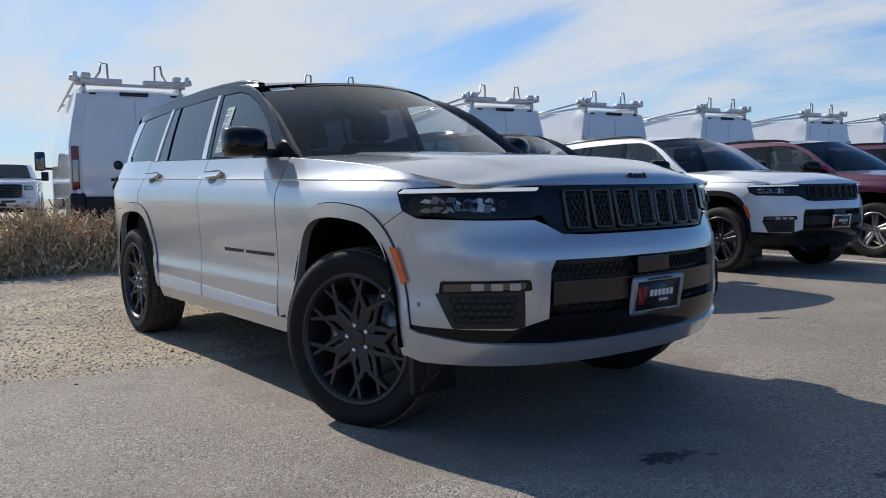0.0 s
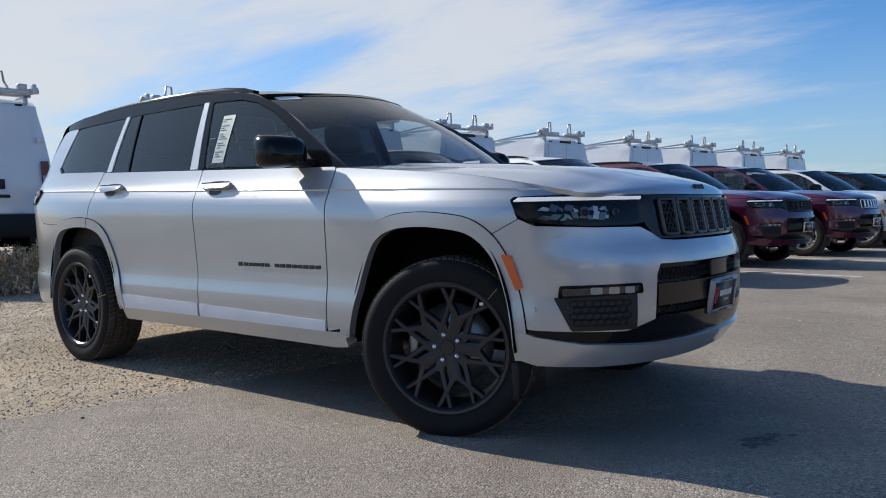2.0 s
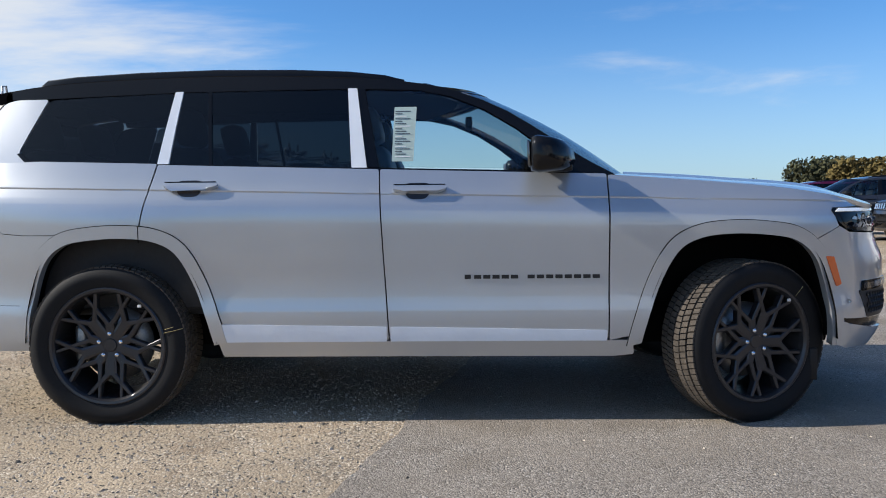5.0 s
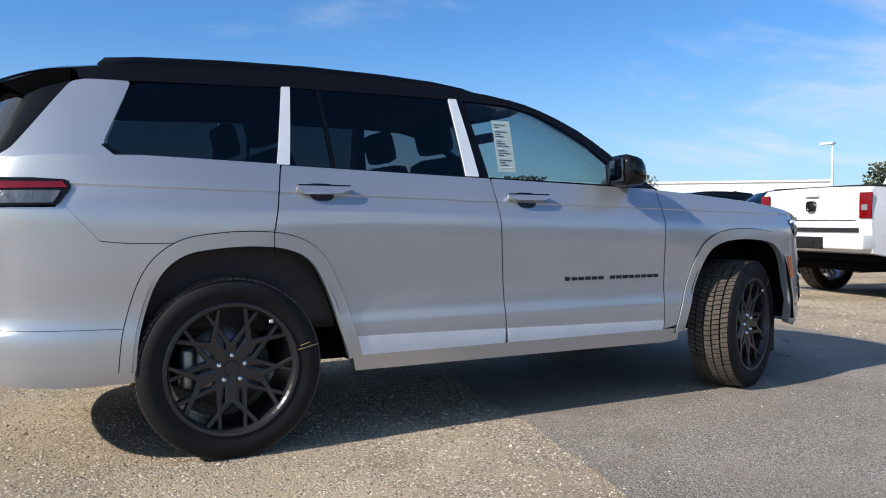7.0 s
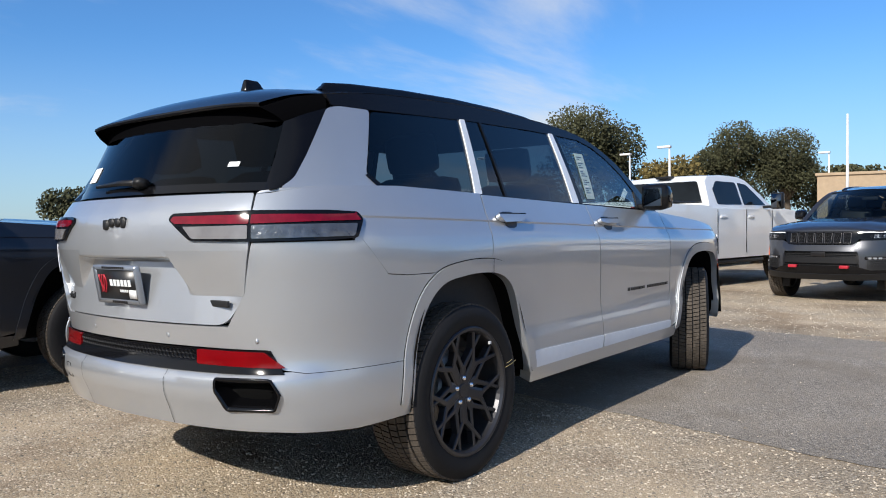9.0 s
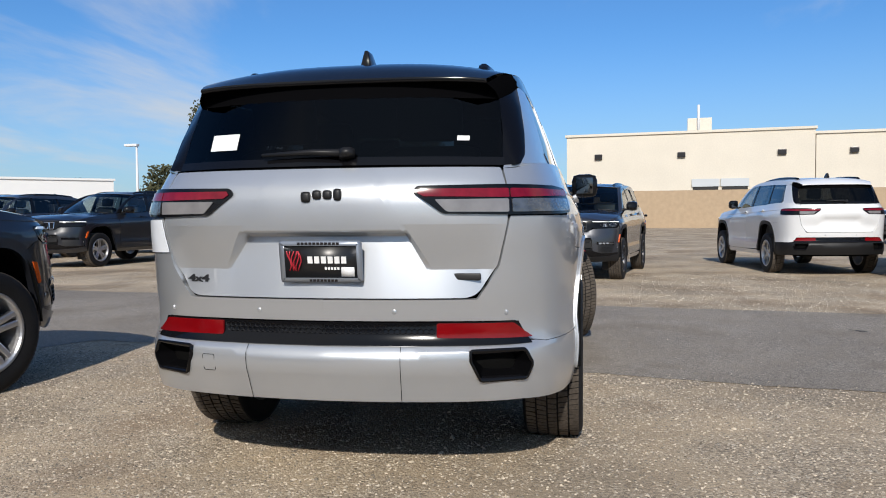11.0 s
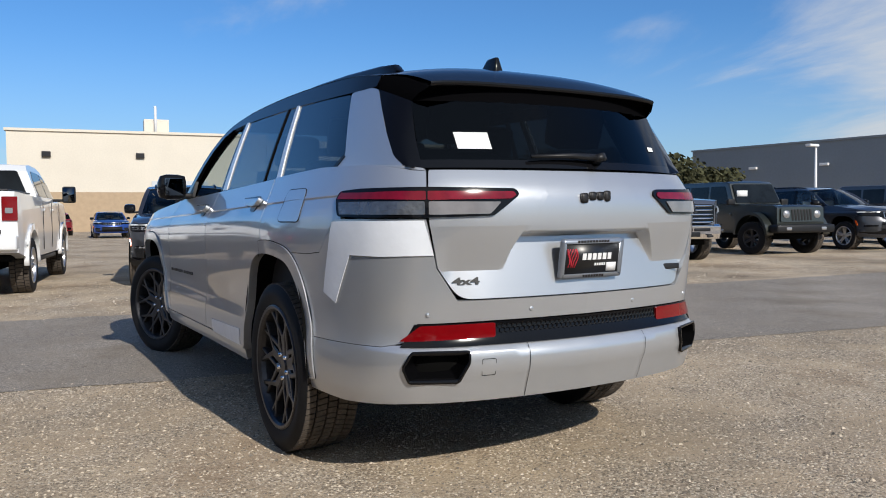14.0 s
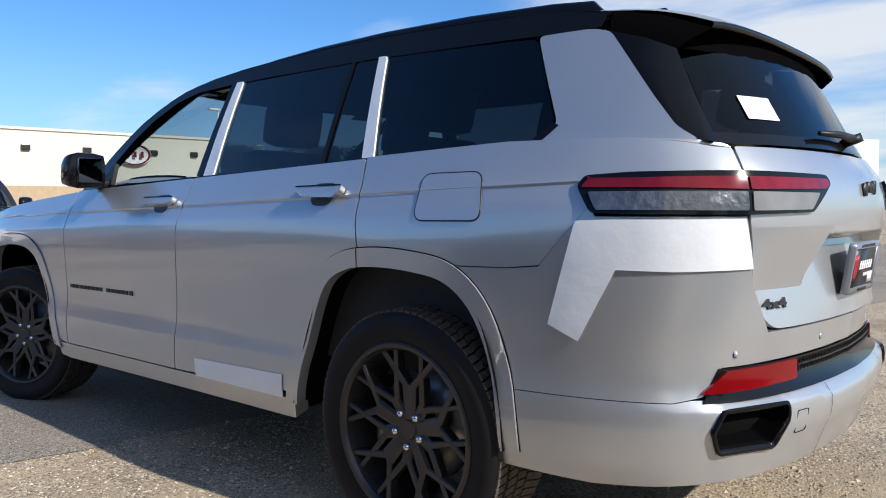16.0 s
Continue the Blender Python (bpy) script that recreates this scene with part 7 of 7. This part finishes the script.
for k in range(3):
    part("high_window", boxes((29.5 + 3.3 * k, 32.3 + 3.3 * k, -0.06, 0.1, 3.8, 4.8)), SHADE, ware, smooth=False)
for x in (9, 18, 27):
    part("wall_light", boxes((x - 0.5, x + 0.5, -0.4, 0, 6.2, 6.5), bevel=0.05), PAPER, ware, smooth=False)
office, LO = wall_block("small_office", "small tan flat-roofed office with a dark opening", (66, 11.2), (67, 4.4), 4.9, 8, TANWALL)
part("dark_opening", boxes((0.8, 4.6, -0.06, 0.1, 0.4, 2.9)), INK, office, smooth=False)
shed, LS = wall_block("long_white_shed", "long low white shed beyond the trucks", (58, 62), (71, 49), 5.2, 12, PAPER)
fence, LF = wall_block("block_wall", "tan block wall in front of the dealership", (60, 4.0), (56, -38), 3.0, 0.3, TANWALL, cap=False)
for k, (x, y) in enumerate(((54, 15.5), (53.5, 19.5))):
    aw = empty("awning", "faded red canvas awning on posts", "awning", "awnings", at=pose(x, y, 0, 0, 0, 95))
    part("canvas", slab([(-1.9, 2.1), (1.9, 2.1), (1.5, 2.7), (-1.5, 2.7)], lambda a, b: 1.5, 0.0), REDROOF, aw, smooth=False)
    for px in (-1.7, 1.7):
        for py in (-1.3, 1.3):
            part("post", tube(bmesh.new(), [(px, py, 0), (px, py, 2.15)], 0.05, 6), POLE, aw)
for k, (x, y, h) in enumerate(((78, 215, 5.6), (52, 232, 5.2), (26, 240, 5.0))):
    ho = empty("far_house", "distant tan house with a pitched roof", "house", "distant houses", at=pose(x, y, 0, 0, 0, 10 * k))
    part("wall", boxes((-7, 7, -5, 5, 0, 3)), STUCCO, ho, smooth=False)
    part("roof", slab([(-7.6, 3.0), (7.6, 3.0), (4.5, h), (-4.5, h)], lambda a, b: 5.5 - 1.8 * max(b - 3, 0), 0.0), TANWALL, ho, smooth=False)


def lamp_post(x, y, h, arm=1):
    root = empty("lamp_post", "tall white lamp post with a flat lamp head" if arm else "plain tall white flagpole", "lamp post" if arm else "flagpole", "lamp posts", at=pose(x, y, 0, 0, 0, 90))
    part("pole", tube(bmesh.new(), [(0, 0, 0), (0, 0, h)], 0.13, 8, r2=0.07), POLE, root)
    part("foot", tube(bmesh.new(), [(0, 0, 0), (0, 0, 0.6)], 0.28, 10), PALEWALL, root)
    if arm:
        part("lamp_head", boxes((-0.1, 0.9, -0.2, 0.2, h - 0.05, h + 0.12), bevel=0.03), POLE, root)


for x, y, h, a in ((54.5, 7.0, 8.4, 0), (52, 18.5, 6.8, 1), (46.4, 31, 6.4, 1), (54.7, -35, 9.6, 1), (52.5, -38, 6.6, 1), (51, -41, 6.0, 1), (28.3, -47.6, 5.5, 1), (22, -60, 6.6, 1), (62, 26, 7.4, 1), (75, 12, 7.5, 1), (38, 64, 5.4, 1)):
    lamp_post(x, y, h, a)


def tree(x, y, h, w, leaf, seed, bare=0.25):
    """A tree: trunk, limbs and a crown of leaf clumps."""
    r = random.Random(seed)
    root = empty("tree", "broad dark green oak at the edge of the lot" if leaf is LEAF else "olive and rust coloured tree at the edge of the lot", "tree", "trees", at=pose(x, y, 0))
    bm = bmesh.new()
    tube(bm, [(0, 0, 0), (0.1, 0, h * 0.2), (0, 0.1, h * 0.45)], 0.04 * h, 8, r2=0.018 * h)
    clumps = []
    for k in range(13):
        a, el = r.uniform(0, 6.28), r.uniform(0.25, 1.2)
        rad = w * 0.36 * r.uniform(0.55, 1.0)
        c = Vector((rad * math.cos(a) * math.cos(el * 0.6), rad * math.sin(a) * math.cos(el * 0.6), h * r.uniform(0.18, 0.84)))
        clumps.append((c, w * r.uniform(0.16, 0.25)))
        tube(bm, [(0, 0, h * r.uniform(0.18, 0.4)), tuple(c * 0.55 + Vector((0, 0, h * 0.15))), tuple(c)], 0.014 * h, 5, r2=0.004 * h)
    clumps.append((Vector((0, 0, h * 0.80)), w * 0.24))
    part("trunk", bm, BARK, root)
    vs, fs = [], []
    for c, rad in clumps:
        for i in range(1500 if h > 9 else 450):
            d = Vector((r.gauss(0, 1), r.gauss(0, 1), r.gauss(0, 0.85))).normalized() * rad * r.uniform(0.55, 1.08)
            p = c + d
            if p.z > h or p.z < h * 0.12:
                continue
            u = Vector((r.gauss(0, 1), r.gauss(0, 1), r.gauss(0, 1))).normalized()
            v = u.orthogonal().normalized()
            s = w * (r.uniform(0.006, 0.014) if h > 9 else r.uniform(0.012, 0.026))
            fs.append(range(len(vs), len(vs) + 4))
            vs += [p + u * a * s + v * b * s for a, b in ((-1, -0.5), (0.2, -1), (1, 0.3), (-0.3, 1))]
    me = bpy.data.meshes.new("crown")
    me.from_pydata(vs, [], fs)
    me.materials.append(leaf)
    part("crown", me, leaf, root)


def at_az(az, dist, ox=-5.0, oy=0.0):
    return ox + dist * math.cos(radians(az)), oy + dist * math.sin(radians(az))


TREES = ((24.6, 95, 15.6, 14.5, 0), (14.9, 96, 12.8, 11, 0), (11.4, 98, 12.0, 10, 0), (18.6, 92, 8.5, 10, 1), (21, 100, 8, 9, 1), (8.0, 104, 7.6, 9, 0), (29, 92, 7, 9, 0), (3.0, 108, 8, 8, 0),
         (-32, 104, 9.4, 9, 1), (-35, 106, 9.0, 9, 1), (-38.5, 104, 9.6, 10, 0), (-41.5, 108, 9.8, 10, 0), (-45.5, 70, 6.2, 8, 0), (-48.5, 72, 4.8, 8, 0), (-70.5, 118, 14.6, 11, 0),
         (86, 200, 4.2, 9, 0), (82.5, 210, 5.0, 8, 1), (77, 190, 4.6, 12, 0), (73, 205, 5.6, 9, 1), (69, 190, 6.6, 13, 0), (94, 216, 4.0, 12, 0),
         (61, 92, 6.0, 9, 0), (58, 88, 5.4, 9, 1), (54.5, 92, 6.4, 10, 0), (50.5, 96, 5.6, 9, 0), (46, 90, 6.6, 8, 0), (36, 104, 6.0, 9, 0), (40, 110, 5.5, 9, 1))
for k, (az, dist, h, w, kind) in enumerate(TREES):
    tree(*at_az(az, dist), h, w, LEAF2 if kind else LEAF, 100 + k)


def tumbleweed(x, y, w, h, seed):
    """A heap of dry twigs."""
    r = random.Random(seed)
    bm = bmesh.new()
    for i in range(900):
        a = r.uniform(0, 6.28)
        p = Vector((r.gauss(0, 0.33) * w, r.gauss(0, 0.33) * w * 1.3, 0.0))
        tip = p + Vector((math.cos(a) * r.uniform(0.1, 0.4), math.sin(a) * r.uniform(0.1, 0.4), h * r.uniform(0.35, 1.05) * max(0.25, 1 - (p.length / w) ** 2)))
        mid = p.lerp(tip, 0.5) + Vector((r.gauss(0, 0.05), r.gauss(0, 0.05), 0.05))
        tube(bm, [p, mid, tip], 0.006, 3, caps=False, r2=0.002)
        for j in range(3):
            q = mid.lerp(tip, r.random())
            u = Vector((r.gauss(0, 1), r.gauss(0, 1), r.gauss(0, 1))).normalized()
            v = u.orthogonal().normalized()
            s = r.uniform(0.012, 0.03)
            bm.faces.new([bm.verts.new(q + u * m * s * 2 + v * n * s * 0.35) for m, n in ((-1, -1), (1, -1), (1, 1), (-1, 1))])
    ob = part("dry_bush", bm, DRYGRASS, None, smooth=False)
    ob.matrix_world = pose(x, y, rise(x, y) - 0.02)
    tagged(ob, "dry straw-coloured tumbleweed piled on the bank", "bush", "dry bushes")


for k, (x, y, w, h) in enumerate(((-7.2, -1.6, 0.9, 0.62), (-7.3, -0.6, 0.8, 0.85), (-7.2, 0.3, 0.75, 0.75), (-7.1, 1.1, 0.7, 0.55), (-7.6, -2.6, 0.8, 0.6), (-6.9, 2.0, 0.6, 0.42), (-7.9, 0.0, 0.8, 0.7), (-6.6, 3.0, 0.5, 0.35))):
    tumbleweed(x, y, w, 1.2 * h, 40 + k)


# ---- parking lines and stones ----
for k in range(2, 13):
    x, y = -1.15 + 0.46 * k - 0.25, 3.5 + 2.97 * k - 1.48
    bm = boxes((-4.4, 2.2, -0.05, 0.05, 0.0, 0.0025))
    ob = part("parking_line", bm, WHITELINE, None, smooth=False)
    ob.matrix_world = pose(x, y, 0.0045, 0, 0, -9)
    tagged(ob, "worn white parking line on the asphalt", "road marking", "parking lines", "structure")


def stones(name, label, count, area, size, mats, keep, seed):
    """Loose stones strewn over a patch of ground."""
    r = random.Random(seed)
    bm = bmesh.new()
    verts, faces = [], []
    for i in range(count):
        x, y = r.uniform(area[0], area[1]), r.uniform(area[2], area[3])
        if not keep(x, y, r):
            continue
        s = size * r.uniform(0.45, 1.0) * (1.9 if r.random() < 0.03 else 1.0)
        a, fl = r.uniform(0, 6.28), r.uniform(0.35, 0.8)
        c, d = math.cos(a), math.sin(a)
        b = len(verts)
        for px, py, pz in ((1, 0.1, 0.1), (0.1, 0.8, 0.0), (-0.9, 0.2, 0.1), (-0.1, -0.75, 0.05), (0.3, 0.25, 0.9), (-0.35, -0.1, 0.8)):
            jx, jy = px * r.uniform(0.75, 1.2) * s, py * r.uniform(0.75, 1.2) * s
            verts.append((x + jx * c - jy * d, y + jx * d + jy * c, pz * s * fl + rise(x, y) + (0.004 if name == "loose_chips" else 0.0)))
        for f in ((0, 1, 4), (1, 5, 4), (1, 2, 5), (2, 3, 5), (3, 4, 5), (3, 0, 4)):
            faces.append([b + q for q in f])
    me = bpy.data.meshes.new(name)
    me.from_pydata(verts, [], faces)
    me.materials.append(mats)
    ob = new(name, me)
    tagged(ob, label, "gravel", kind="stuff")


on_gravel = lambda x, y, r: x < near_edge(y) + 0.10 * r.random() - 7.5 * smooth01((y - 3.2) / 1.6)
stones("gravel_stones", "loose beige and grey gravel stones", 90000, (-6.2, 0.6, -5.2, 4.4), 0.009, STONE, on_gravel, 11)
stones("far_gravel_stones", "loose pale gravel stones across the lane", 14000, (3.2, 9.0, -12.0, 5.0), 0.014, STONE, lambda x, y, r: x > far_edge(y) - 0.1, 12)
stones("loose_chips", "scattered stone chips on the asphalt", 5200, (-0.6, 5.0, -6.0, 4.5), 0.008, STONE,
       lambda x, y, r: x > near_edge(y) and r.random() < 0.25 + 0.9 * math.exp(-(x - near_edge(y)) / 0.35), 13)
bm = bmesh.new()
rr = random.Random(8)
for i in range(46):
    cx, cy, s = rr.gauss(0, 0.055), rr.gauss(0, 0.028), rr.uniform(0.006, 0.024)
    bm.faces.new([bm.verts.new((cx + s * rr.uniform(0.6, 1.5) * math.cos(a), cy + s * rr.uniform(0.4, 0.9) * math.sin(a), 0.00004 * i)) for a in [6.283 * k / 9 for k in range(9)]])
OIL = material("oil_stain", (0.06, 0.056, 0.052), rough=0.6, grain=0.4, grain_scale=60)
me = mesh_of("oil_spot", bm, OIL, smooth=False)
for x, y, k in ((2.68, -0.24, 1.0), (3.3, 0.2, 0.6), (1.3, 2.9, 0.7), (2.1, -3.4, 0.6)):
    ob = new("oil_spot", me)
    ob.matrix_world = pose(x, y, 0.0055, 0, 0, 70 * k) @ Matrix.Diagonal((k, k, 1, 1))
    tagged(ob, "small dark oil stain on the asphalt", "stain", "oil stains", "structure")
